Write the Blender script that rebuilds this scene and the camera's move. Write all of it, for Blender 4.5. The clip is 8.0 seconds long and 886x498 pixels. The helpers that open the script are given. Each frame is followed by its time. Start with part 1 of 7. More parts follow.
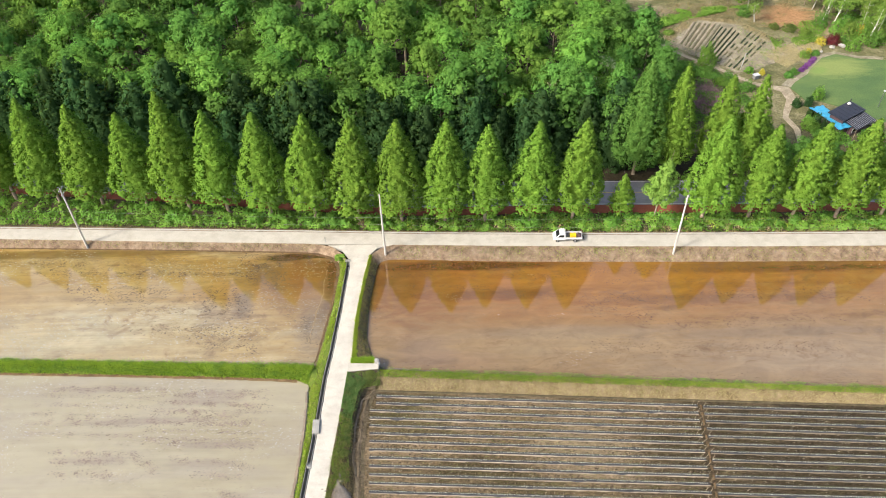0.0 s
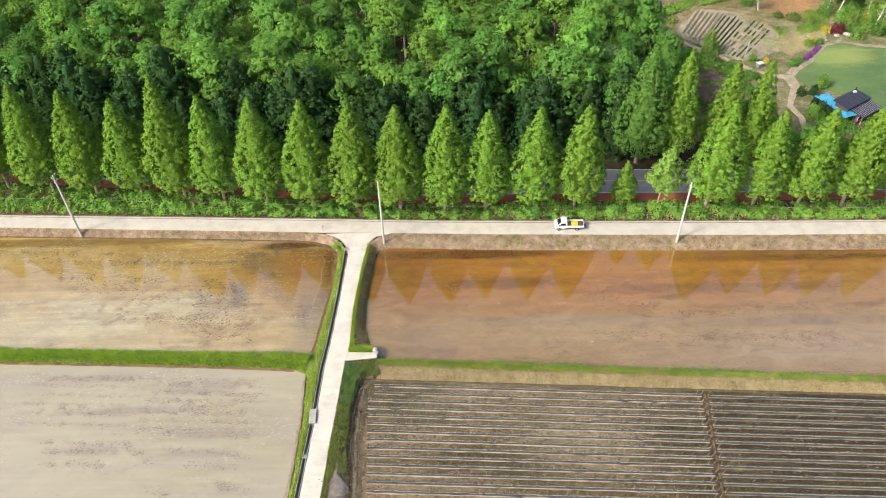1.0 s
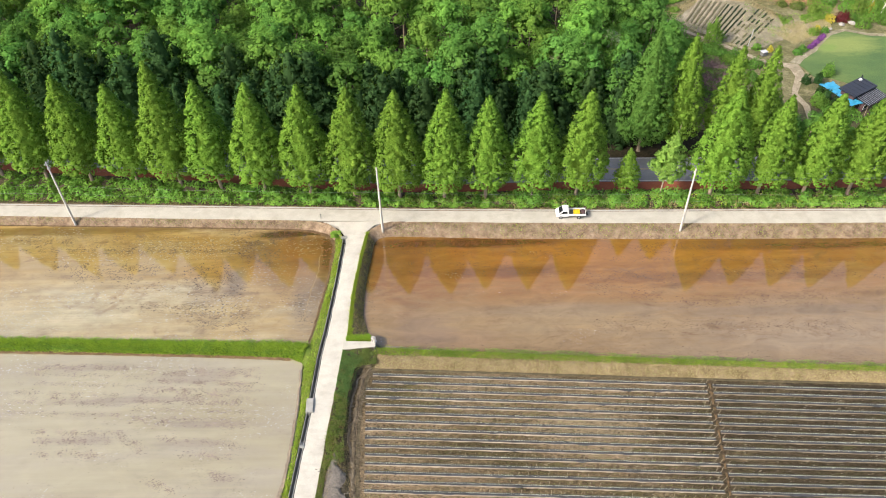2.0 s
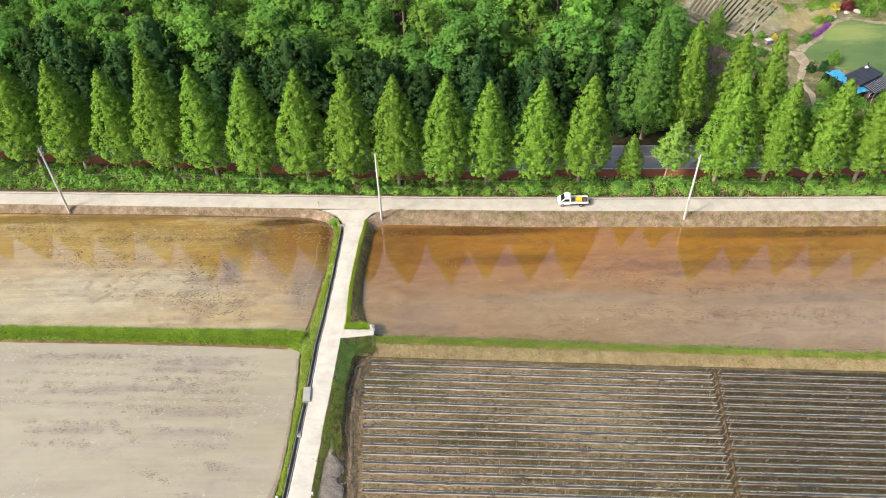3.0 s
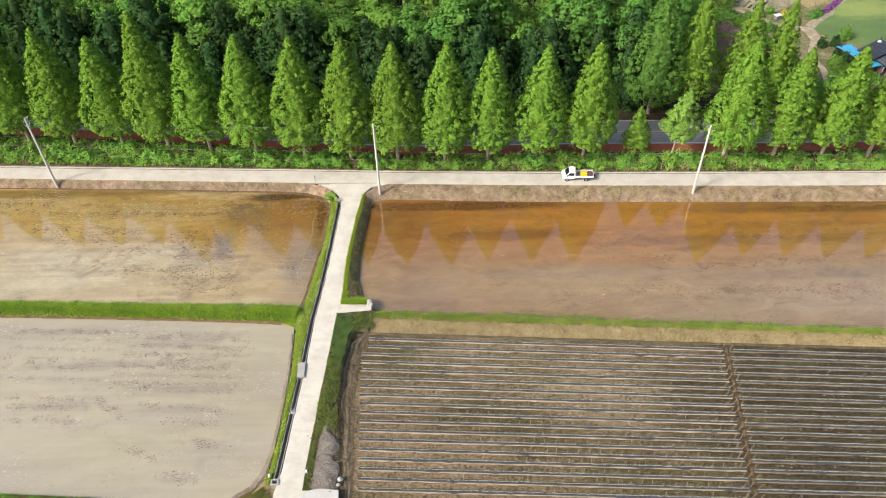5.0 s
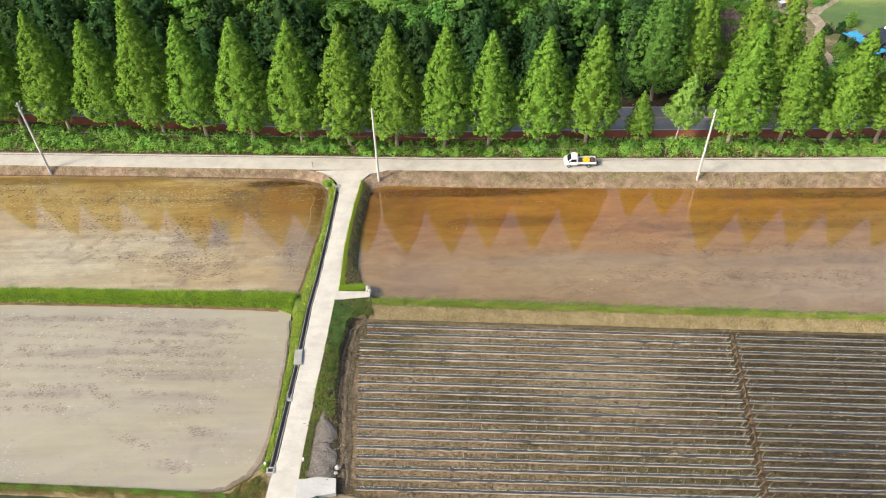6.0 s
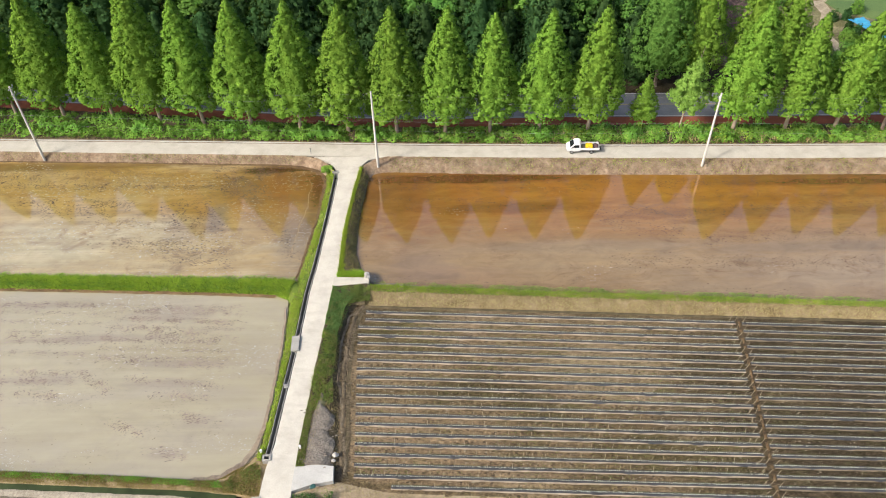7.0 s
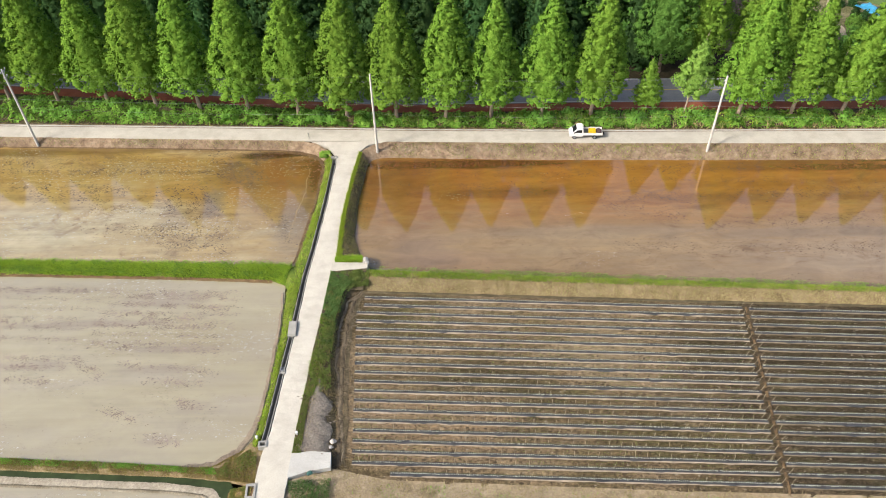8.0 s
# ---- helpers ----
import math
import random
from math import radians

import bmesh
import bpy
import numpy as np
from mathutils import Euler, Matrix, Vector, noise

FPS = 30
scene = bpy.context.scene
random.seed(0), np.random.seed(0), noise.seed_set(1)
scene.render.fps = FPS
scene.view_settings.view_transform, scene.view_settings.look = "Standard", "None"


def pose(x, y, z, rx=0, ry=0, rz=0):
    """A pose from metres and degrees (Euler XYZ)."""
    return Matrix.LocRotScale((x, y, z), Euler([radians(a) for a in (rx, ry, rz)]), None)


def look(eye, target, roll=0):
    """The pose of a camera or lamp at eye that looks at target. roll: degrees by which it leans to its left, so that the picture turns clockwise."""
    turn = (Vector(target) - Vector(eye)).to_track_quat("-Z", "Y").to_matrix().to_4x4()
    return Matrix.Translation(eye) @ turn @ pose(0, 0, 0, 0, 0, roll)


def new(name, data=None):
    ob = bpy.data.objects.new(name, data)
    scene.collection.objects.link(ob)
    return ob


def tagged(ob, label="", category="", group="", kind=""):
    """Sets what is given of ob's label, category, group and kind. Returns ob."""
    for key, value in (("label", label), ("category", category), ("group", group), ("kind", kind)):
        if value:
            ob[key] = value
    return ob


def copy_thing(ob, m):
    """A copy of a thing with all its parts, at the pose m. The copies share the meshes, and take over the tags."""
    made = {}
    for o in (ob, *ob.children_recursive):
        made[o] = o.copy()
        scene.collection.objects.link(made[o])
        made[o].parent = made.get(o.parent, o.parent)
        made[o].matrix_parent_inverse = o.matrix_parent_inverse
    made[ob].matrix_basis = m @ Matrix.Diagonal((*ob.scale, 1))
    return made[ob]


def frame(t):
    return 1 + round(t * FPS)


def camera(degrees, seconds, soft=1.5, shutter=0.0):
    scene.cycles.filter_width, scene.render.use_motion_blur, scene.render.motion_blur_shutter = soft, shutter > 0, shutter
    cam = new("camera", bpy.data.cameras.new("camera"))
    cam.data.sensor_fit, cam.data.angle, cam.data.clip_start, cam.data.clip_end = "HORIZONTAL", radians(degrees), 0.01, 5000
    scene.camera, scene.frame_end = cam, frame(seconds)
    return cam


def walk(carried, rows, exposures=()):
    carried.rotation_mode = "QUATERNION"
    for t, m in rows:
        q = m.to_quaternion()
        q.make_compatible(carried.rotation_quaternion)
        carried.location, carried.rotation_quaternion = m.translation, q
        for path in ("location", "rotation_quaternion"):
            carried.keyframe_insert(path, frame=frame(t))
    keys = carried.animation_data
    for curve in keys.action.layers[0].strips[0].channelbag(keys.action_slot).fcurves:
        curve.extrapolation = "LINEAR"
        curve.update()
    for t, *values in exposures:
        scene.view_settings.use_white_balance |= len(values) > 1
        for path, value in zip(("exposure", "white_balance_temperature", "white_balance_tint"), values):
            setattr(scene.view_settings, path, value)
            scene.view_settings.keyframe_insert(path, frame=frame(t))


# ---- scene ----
cam = camera(61.0, 8.0, 1.0)
PATH = [
    (0, (0.974, -0.467, 83.905), (0.9578, 0.9893, 82.5337), -1.86),
    (0.5, (0.988, -0.262, 82.699), (0.9714, 1.1914, 81.3257), -1.84),
    (1, (0.992, -0.069, 81.490), (0.9757, 1.3827, 80.1146), -1.83),
    (1.5, (0.988, 0.113, 80.277), (0.9716, 1.5634, 78.9001), -1.81),
    (2.2, (0.969, 0.352, 78.573), (0.9529, 1.7995, 77.1936), -1.79),
    (3, (0.932, 0.601, 76.615), (0.9157, 2.0462, 75.2330), -1.77),
    (3.5, (0.902, 0.745, 75.386), (0.8852, 2.1885, 74.0016), -1.75),
    (4, (0.866, 0.880, 74.151), (0.8501, 2.3222, 72.7652), -1.74),
    (4.5, (0.827, 1.006, 72.910), (0.8110, 2.4475, 71.5232), -1.72),
    (5.2, (0.768, 1.170, 71.163), (0.7513, 2.6096, 69.7748), -1.70),
    (6, (0.694, 1.339, 69.152), (0.6781, 2.7771, 67.7615), -1.68),
    (6.5, (0.647, 1.436, 67.886), (0.6312, 2.8727, 66.4945), -1.66),
    (7, (0.600, 1.526, 66.612), (0.5841, 2.9619, 65.2204), -1.65),
    (7.5, (0.554, 1.610, 65.332), (0.5378, 3.0449, 63.9388), -1.63),
    (8, (0.509, 1.688, 64.043), (0.4929, 3.1221, 62.6494), -1.62),
]
walk(cam, [(t, look(eye, target, roll)) for t, eye, target, roll in PATH], [(0, 1.25), (4, 1.17), (8, 1.085)])

# ---- world and sun ----
SUN_FROM = Vector((-0.86, -0.50, 0.80)).normalized()
world = bpy.data.worlds.new("sky")
scene.world = world
world.use_nodes = True
wn, wl = world.node_tree.nodes, world.node_tree.links
sky = wn.new("ShaderNodeTexSky")
sky.sky_type = 'NISHITA'
sky.sun_disc = False
sky.sun_elevation = math.asin(SUN_FROM.z)
sky.sun_rotation = math.atan2(SUN_FROM.x, SUN_FROM.y)
sky.dust_density = 4.0
sky.air_density = 1.0
sky.ozone_density = 0.7
wl.new(sky.outputs[0], wn["Background"].inputs[0])
wn["Background"].inputs[1].default_value = 0.15
sun_data = bpy.data.lights.new("sun", 'SUN')
sun_data.energy = 3.0
sun_data.angle = radians(8.0)
sun_data.color = (1.0, 0.94, 0.84)
sun = new("sun", sun_data)
sun.matrix_world = look(SUN_FROM * 200, (0, 0, 0))


# ---- materials ----
class Mat:
    """A small builder of node materials in object space."""

    def __init__(self, name, rough=0.9, spec=0.3, metal=0.0):
        self.m = bpy.data.materials.new(name)
        self.m.use_nodes = True
        self.n, self.l = self.m.node_tree.nodes, self.m.node_tree.links
        self.b = self.n["Principled BSDF"]
        self.b.inputs["Roughness"].default_value = rough
        self.b.inputs["Specular IOR Level"].default_value = spec
        self.b.inputs["Metallic"].default_value = metal
        self.tc = self.n.new("ShaderNodeTexCoord")

    def coords(self, scale=(1, 1, 1), turn=0.0):
        mp = self.n.new("ShaderNodeMapping")
        mp.inputs["Scale"].default_value = scale
        mp.inputs["Rotation"].default_value = (0, 0, turn)
        self.l.new(self.tc.outputs["Object"], mp.inputs["Vector"])
        return mp.outputs[0]

    def noise(self, scale, detail=4, stretch=(1, 1, 1), turn=0.0, rough=0.6, distort=0.0):
        t = self.n.new("ShaderNodeTexNoise")
        t.inputs["Scale"].default_value = scale
        t.inputs["Detail"].default_value = detail
        t.inputs["Roughness"].default_value = rough
        t.inputs["Distortion"].default_value = distort
        self.l.new(self.coords(stretch, turn), t.inputs["Vector"])
        return t.outputs["Fac"]

    def ramp(self, fac, stops):
        r = self.n.new("ShaderNodeValToRGB")
        e = r.color_ramp.elements
        while len(e) < len(stops):
            e.new(0.5)
        for el, (p, c) in zip(e, stops):
            el.position = p
            el.color = (*c, 1) if len(c) == 3 else c
        self.l.new(fac, r.inputs[0])
        return r.outputs[0]

    def mask(self, fac, lo, hi):
        r = self.n.new("ShaderNodeMapRange")
        r.inputs["From Min"].default_value = lo
        r.inputs["From Max"].default_value = hi
        self.l.new(fac, r.inputs["Value"])
        return r.outputs[0]

    def mix(self, fac, a, b, mode='MIX'):
        x = self.n.new("ShaderNodeMix")
        x.data_type = 'RGBA'
        x.blend_type = mode
        for val, sock in ((fac, x.inputs[0]), (a, x.inputs[6]), (b, x.inputs[7])):
            if isinstance(val, (int, float)):
                sock.default_value = val
            elif isinstance(val, tuple):
                sock.default_value = (*val, 1)
            else:
                self.l.new(val, sock)
        return x.outputs[2]

    def math(self, op, a, b):
        x = self.n.new("ShaderNodeMath")
        x.operation = op
        for val, sock in ((a, x.inputs[0]), (b, x.inputs[1])):
            if isinstance(val, (int, float)):
                sock.default_value = val
            else:
                self.l.new(val, sock)
        return x.outputs[0]

    def blob(self, cx, cy, rx, ry, lo=1.72, hi=1.2):
        """A ragged patch round a place of the plan."""
        mp = self.n.new("ShaderNodeMapping")
        mp.inputs["Location"].default_value = (-cx / rx, -cy / ry, 0)
        mp.inputs["Scale"].default_value = (1 / rx, 1 / ry, 0)
        self.l.new(self.tc.outputs["Object"], mp.inputs["Vector"])
        ln = self.n.new("ShaderNodeVectorMath")
        ln.operation = 'LENGTH'
        self.l.new(mp.outputs[0], ln.inputs[0])
        edge = self.math('MULTIPLY', self.noise(0.55, 9, (0.4, 1.5, 1), 0.06, 0.74), 1.5)
        return self.mask(self.math('ADD', ln.outputs["Value"], edge), lo, hi)

    def color(self, c):
        if isinstance(c, tuple):
            self.b.inputs["Base Color"].default_value = (*c, 1)
        else:
            self.l.new(c, self.b.inputs["Base Color"])
        return self

    def bump(self, fac, strength=0.3, dist=0.05):
        bp = self.n.new("ShaderNodeBump")
        bp.inputs["Strength"].default_value = strength
        bp.inputs["Distance"].default_value = dist
        self.l.new(fac, bp.inputs["Height"])
        self.l.new(bp.outputs[0], self.b.inputs["Normal"])
        return self


def plain(name, c, rough=0.6, metal=0.0, spec=0.4, vary=0.12, scale=3.0):
    m = Mat(name, rough, spec, metal)
    lo = tuple(v * (1 - vary) for v in c)
    hi = tuple(min(1, v * (1 + vary)) for v in c)
    m.color(m.ramp(m.noise(scale, 5), [(0.3, lo), (0.7, hi)]))
    return m.m


def soil(name, stops, scale=0.6, fine=14.0, bump=0.6, dist=0.06):
    m = Mat(name, 0.95, 0.15)
    big = m.ramp(m.noise(scale, 6, rough=0.65), stops)
    fn = m.noise(fine, 5, rough=0.7)
    m.color(m.mix(0.55, big, m.ramp(fn, [(0.3, (0.25, 0.25, 0.25)), (0.7, (0.85, 0.85, 0.85))]), 'OVERLAY'))
    m.bump(fn, bump, dist)
    return m.m


def leaf(name, dark, mid, light, trans=0.35, vary=1.0):
    """Foliage: diffuse and translucent, varied by leaf and by plant."""
    m = Mat(name)
    dark, light = (tuple(0.42 * p + 0.58 * q for p, q in zip(mid, c)) for c in (dark, light))
    geo = m.n.new("ShaderNodeNewGeometry")
    oi = m.n.new("ShaderNodeObjectInfo")
    col = m.ramp(geo.outputs["Random Per Island"], [(0.0, dark), (0.55, mid), (1.0, light)])
    patch = m.noise(0.7, 3)
    col = m.mix(m.mask(patch, 0.35, 0.75), col, m.mix(0.5, col, light))
    hue = m.n.new("ShaderNodeHueSaturation")
    m.l.new(m.math('ADD', 0.5 - 0.012 * vary, m.math('MULTIPLY', oi.outputs["Random"], 0.024 * vary)), hue.inputs["Hue"])
    m.l.new(m.math('ADD', 1.0 - 0.18 * vary, m.math('MULTIPLY', oi.outputs["Random"], 0.36 * vary)), hue.inputs["Value"])
    m.l.new(col, hue.inputs["Color"])
    fine = m.noise(5.5, 4, rough=0.7)
    col = m.mix(0.28, col, m.ramp(fine, [(0.3, (0.30, 0.30, 0.30)), (0.7, (0.85, 0.85, 0.85))]), 'OVERLAY')
    m.l.new(col, hue.inputs["Color"])
    bp = m.n.new("ShaderNodeBump")
    bp.inputs["Strength"].default_value = 0.5
    bp.inputs["Distance"].default_value = 0.06
    m.l.new(fine, bp.inputs["Height"])
    d, t, mx = m.n.new("ShaderNodeBsdfDiffuse"), m.n.new("ShaderNodeBsdfTranslucent"), m.n.new("ShaderNodeMixShader")
    m.l.new(hue.outputs[0], d.inputs[0])
    m.l.new(bp.outputs[0], d.inputs["Normal"])
    m.l.new(m.mix(0.4, hue.outputs[0], (0.26, 0.40, 0.05)), t.inputs[0])
    mx.inputs[0].default_value = trans
    m.l.new(d.outputs[0], mx.inputs[1])
    m.l.new(t.outputs[0], mx.inputs[2])
    m.l.new(mx.outputs[0], m.n["Material Output"].inputs[0])
    m.n.remove(m.b)
    return m.m


def paddy(name, stops, dark, streak_turn, clod_lo, clod_hi, spec=0.5, grey=(0.40, 0.34, 0.27), greylo=0.45, greyhi=0.7, blobs=(), tint=(1.0, 1.0, 1.0), mottle=0.0, drag_amount=0.3, cloud_amount=0.35, mottle_colour=(0.105, 0.060, 0.024)):
    """Turbid water over mud: streaked mud colour, floating straw flecks, a mirror-like surface."""
    m = Mat(name, 0.04, spec)
    m.b.inputs["IOR"].default_value = 1.7
    m.b.inputs["Specular Tint"].default_value = (*tint, 1)
    big = m.noise(0.07, 5, (0.5, 1.9, 1), streak_turn, 0.5, 0.15)
    streak = m.noise(0.5, 5, (0.12, 1, 1), streak_turn, 0.6)
    base = m.ramp(m.math('ADD', m.math('MULTIPLY', big, 0.6), m.math('MULTIPLY', streak, 0.4)), stops)
    base = m.mix(m.mask(m.noise(0.12, 5, (0.45, 1.5, 1), streak_turn, 0.6, 0.3), greylo, greyhi), base, grey)
    for cx, cy, rx, ry, c, amount in blobs:
        wide = (1.95, 0.8) if ry > 4 else (1.72, 1.2)
        base = m.mix(m.math('MULTIPLY', m.blob(cx, cy, rx, ry, *wide), amount), base, c)
    patches = m.math('MULTIPLY', m.mask(m.noise(0.45, 9, (0.6, 1.1, 1), streak_turn, 0.74, 1.2), 0.49, 0.66), m.mask(m.noise(0.10, 3, (0.6, 1.5, 1), streak_turn), 0.42, 0.58))
    base = m.mix(m.math('MULTIPLY', patches, mottle), base, mottle_colour)
    drag = m.noise(1.4, 6, (0.06, 1, 1), streak_turn, 0.7)
    base = m.mix(drag_amount, base, m.ramp(drag, [(0.3, (0.25, 0.25, 0.25)), (0.7, (0.75, 0.75, 0.75))]), 'OVERLAY')
    cloud = m.noise(0.32, 6, (0.6, 1.2, 1), streak_turn, 0.62, 1.0)
    base = m.mix(cloud_amount, base, m.ramp(cloud, [(0.32, (0.30, 0.29, 0.28)), (0.68, (0.70, 0.71, 0.72))]), 'OVERLAY')
    zone = m.mask(m.noise(0.13, 3, (0.6, 1.6, 1), streak_turn), clod_lo, clod_hi)
    fleck = m.mask(m.noise(2.6, 3, (0.8, 1.5, 1), streak_turn, 0.7), 0.56, 0.64)
    f = m.math('MULTIPLY', zone, fleck)
    m.color(m.mix(m.math('MULTIPLY', f, 0.75), base, dark))
    m.l.new(m.math('ADD', 0.03, m.math('MULTIPLY', f, 0.6)), m.b.inputs["Roughness"])
    m.bump(m.noise(1.2, 2, (0.5, 1, 1)), 0.02, 0.02)
    return m.m


def concrete_mat(name, light, dark, joint=None):
    m = Mat(name, 0.9, 0.25)
    c = m.ramp(m.noise(0.5, 7, (1, 1, 1), 0, 0.65), [(0.3, dark), (0.55, light), (0.8, tuple(min(1, v * 1.06) for v in light))])
    fine = m.noise(9, 6, rough=0.75)
    c = m.mix(0.35, c, m.ramp(fine, [(0.3, (0.3, 0.3, 0.3)), (0.7, (0.75, 0.75, 0.75))]), 'OVERLAY')
    c = m.mix(m.math('MULTIPLY', m.mask(m.noise(0.8, 7, (0.35, 1.2, 1), 0, 0.75), 0.52, 0.70), 0.6), c, tuple(v * 0.74 for v in light))
    c = m.mix(m.math('MULTIPLY', m.mask(m.noise(0.16, 4, (1, 1, 1), 0, 0.6), 0.5, 0.62), 0.35), c, tuple(v * 0.80 for v in light))
    m.color(c).bump(fine, 0.25, 0.02)
    return m.m


def field_soil(name):
    m = Mat(name, 0.95, 0.12)
    big = m.ramp(m.noise(0.085, 5, (0.7, 1.4, 1), 0.06, 0.6, 0.6), [(0.34, (0.046, 0.036, 0.018)), (0.5, (0.080, 0.059, 0.033)), (0.68, (0.155, 0.119, 0.076))])
    big = m.mix(m.math('MULTIPLY', m.blob(68, 43, 42, 25, 1.95, 1.5), 0.95), big, (0.026, 0.020, 0.012))
    for cx, cy, rx, ry, col, k in ((-2, 43, 13, 6, (0.135, 0.098, 0.060), 0.7), (17, 52, 9, 4, (0.15, 0.12, 0.075), 0.6), (-4, 57, 7, 5, (0.05, 0.042, 0.018), 0.6), (24, 41, 10, 3, (0.05, 0.042, 0.018), 0.6)):
        big = m.mix(m.math('MULTIPLY', m.blob(cx, cy, rx, ry), k), big, col)
    streak = m.noise(1.6, 5, (0.08, 1.0, 1), 0.065, 0.65)
    c = m.mix(0.40, big, m.ramp(streak, [(0.3, (0.22, 0.20, 0.18)), (0.7, (0.82, 0.80, 0.76))]), 'OVERLAY')
    green = m.mask(m.noise(0.5, 5, (0.5, 1.2, 1), 0.06, 0.7), 0.52, 0.72)
    c = m.mix(m.math('MULTIPLY', green, 0.45), c, (0.062, 0.062, 0.022))
    fn = m.noise(3.2, 7, rough=0.85)
    c = m.mix(0.85, c, m.ramp(fn, [(0.38, (0.12, 0.12, 0.12)), (0.62, (0.94, 0.94, 0.94))]), 'OVERLAY')
    fine = m.noise(9.0, 5, (1, 1, 1), 0, 0.8)
    c = m.mix(0.55, c, m.ramp(fine, [(0.36, (0.15, 0.14, 0.13)), (0.64, (0.88, 0.88, 0.88))]), 'OVERLAY')
    m.color(c).bump(fn, 1.0, 0.1)
    return m.m


M = {}
M["concrete"] = concrete_mat("pale_concrete", (0.320, 0.301, 0.258), (0.255, 0.239, 0.203))
M["concrete_pale"] = concrete_mat("worn_pale_concrete", (0.352, 0.331, 0.285), (0.282, 0.264, 0.225))
M["concrete_slab"] = concrete_mat("worn_slab_concrete", (0.31, 0.305, 0.285), (0.24, 0.235, 0.215))
M["concrete_grey"] = concrete_mat("grey_concrete", (0.23, 0.224, 0.205), (0.154, 0.147, 0.134))
M["asphalt"] = soil("asphalt", [(0.3, (0.130, 0.135, 0.144)), (0.7, (0.180, 0.185, 0.194))], 0.4, 25, 0.2, 0.01)
M["red_path"] = soil("red_path", [(0.3, (0.165, 0.050, 0.027)), (0.7, (0.24, 0.080, 0.045))], 0.5, 18, 0.3, 0.02)
M["line_white"] = plain("road_paint_white", (0.397, 0.397, 0.384), 0.7)
M["line_yellow"] = plain("road_paint_yellow", (0.397, 0.288, 0.0768), 0.7)
M["verge"] = soil("dry_verge", [(0.25, (0.066, 0.043, 0.029)), (0.5, (0.170, 0.121, 0.080)), (0.75, (0.268, 0.207, 0.146))], 0.9, 3.0, 1.0, 0.2)
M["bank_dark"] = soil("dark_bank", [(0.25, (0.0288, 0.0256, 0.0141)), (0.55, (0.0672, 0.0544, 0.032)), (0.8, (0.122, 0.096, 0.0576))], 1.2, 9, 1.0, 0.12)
M["bank_brown"] = soil("brown_bank", [(0.25, (0.050, 0.032, 0.016)), (0.55, (0.105, 0.068, 0.035)), (0.8, (0.16, 0.115, 0.065))], 0.9, 6, 1.0, 0.1)
M["bank_scrub"] = soil("scrubby_bank", [(0.25, (0.055, 0.045, 0.030)), (0.55, (0.115, 0.095, 0.066)), (0.8, (0.185, 0.16, 0.12))], 1.1, 5, 1.0, 0.15)
M["berm"] = soil("ridge_soil", [(0.3, (0.045, 0.034, 0.021)), (0.55, (0.088, 0.069, 0.045)), (0.8, (0.155, 0.126, 0.090))], 0.5, 5, 1.0, 0.12)
M["mud_dark"] = soil("dark_wet_mud", [(0.3, (0.045, 0.028, 0.014)), (0.7, (0.095, 0.062, 0.032))], 0.9, 5, 0.8, 0.05)
M["ditch_water"] = plain("dark_ditch_water", (0.022, 0.032, 0.012), 0.5, 0.0, 0.15, 0.4, 0.6)
M["silt_pale"] = soil("dried_silt", [(0.3, (0.19, 0.165, 0.125)), (0.7, (0.26, 0.232, 0.182))], 0.8, 4, 0.6, 0.05)
M["soil_dark"] = plain("dark_soil_clod", (0.045, 0.033, 0.020), 0.95, 0.0, 0.1, 0.4, 2.0)
M["soil_field"] = field_soil("field_soil")
M["straw"] = soil("dry_grass_ground", [(0.25, (0.090, 0.066, 0.030)), (0.5, (0.175, 0.132, 0.072)), (0.78, (0.26, 0.21, 0.13))], 0.6, 7, 1.0, 0.1)
M["margin_straw"] = soil("pale_margin_ground", [(0.25, (0.120, 0.092, 0.052)), (0.5, (0.225, 0.178, 0.115)), (0.78, (0.32, 0.268, 0.19))], 0.6, 5, 1.0, 0.1)
M["dry_pale"] = leaf("pale_dry_blade", (0.22, 0.175, 0.095), (0.32, 0.262, 0.155), (0.42, 0.355, 0.22), 0.3)
M["grass_ground"] = soil("grass_ground", [(0.25, (0.0384, 0.064, 0.0096)), (0.5, (0.0768, 0.115, 0.016)), (0.8, (0.141, 0.154, 0.032))], 0.8, 9, 1.0, 0.1)
M["dirt_grey"] = soil("grey_dirt", [(0.25, (0.085, 0.070, 0.055)), (0.5, (0.150, 0.130, 0.108)), (0.8, (0.215, 0.19, 0.16))], 0.9, 5, 1.0, 0.2)
M["forest_floor"] = soil("leaf_litter", [(0.25, (0.0128, 0.0128, 0.0064)), (0.55, (0.0352, 0.0269, 0.0141)), (0.8, (0.064, 0.0512, 0.0288))], 0.5, 4, 1.0, 0.1)
M["sand_path"] = soil("sandy_path", [(0.3, (0.165, 0.135, 0.092)), (0.7, (0.26, 0.222, 0.16))], 0.7, 3, 0.7, 0.05)
M["wet_mud"] = soil("wet_mud", [(0.3, (0.092, 0.072, 0.054)), (0.7, (0.165, 0.134, 0.100))], 0.7, 4, 0.8, 0.05)
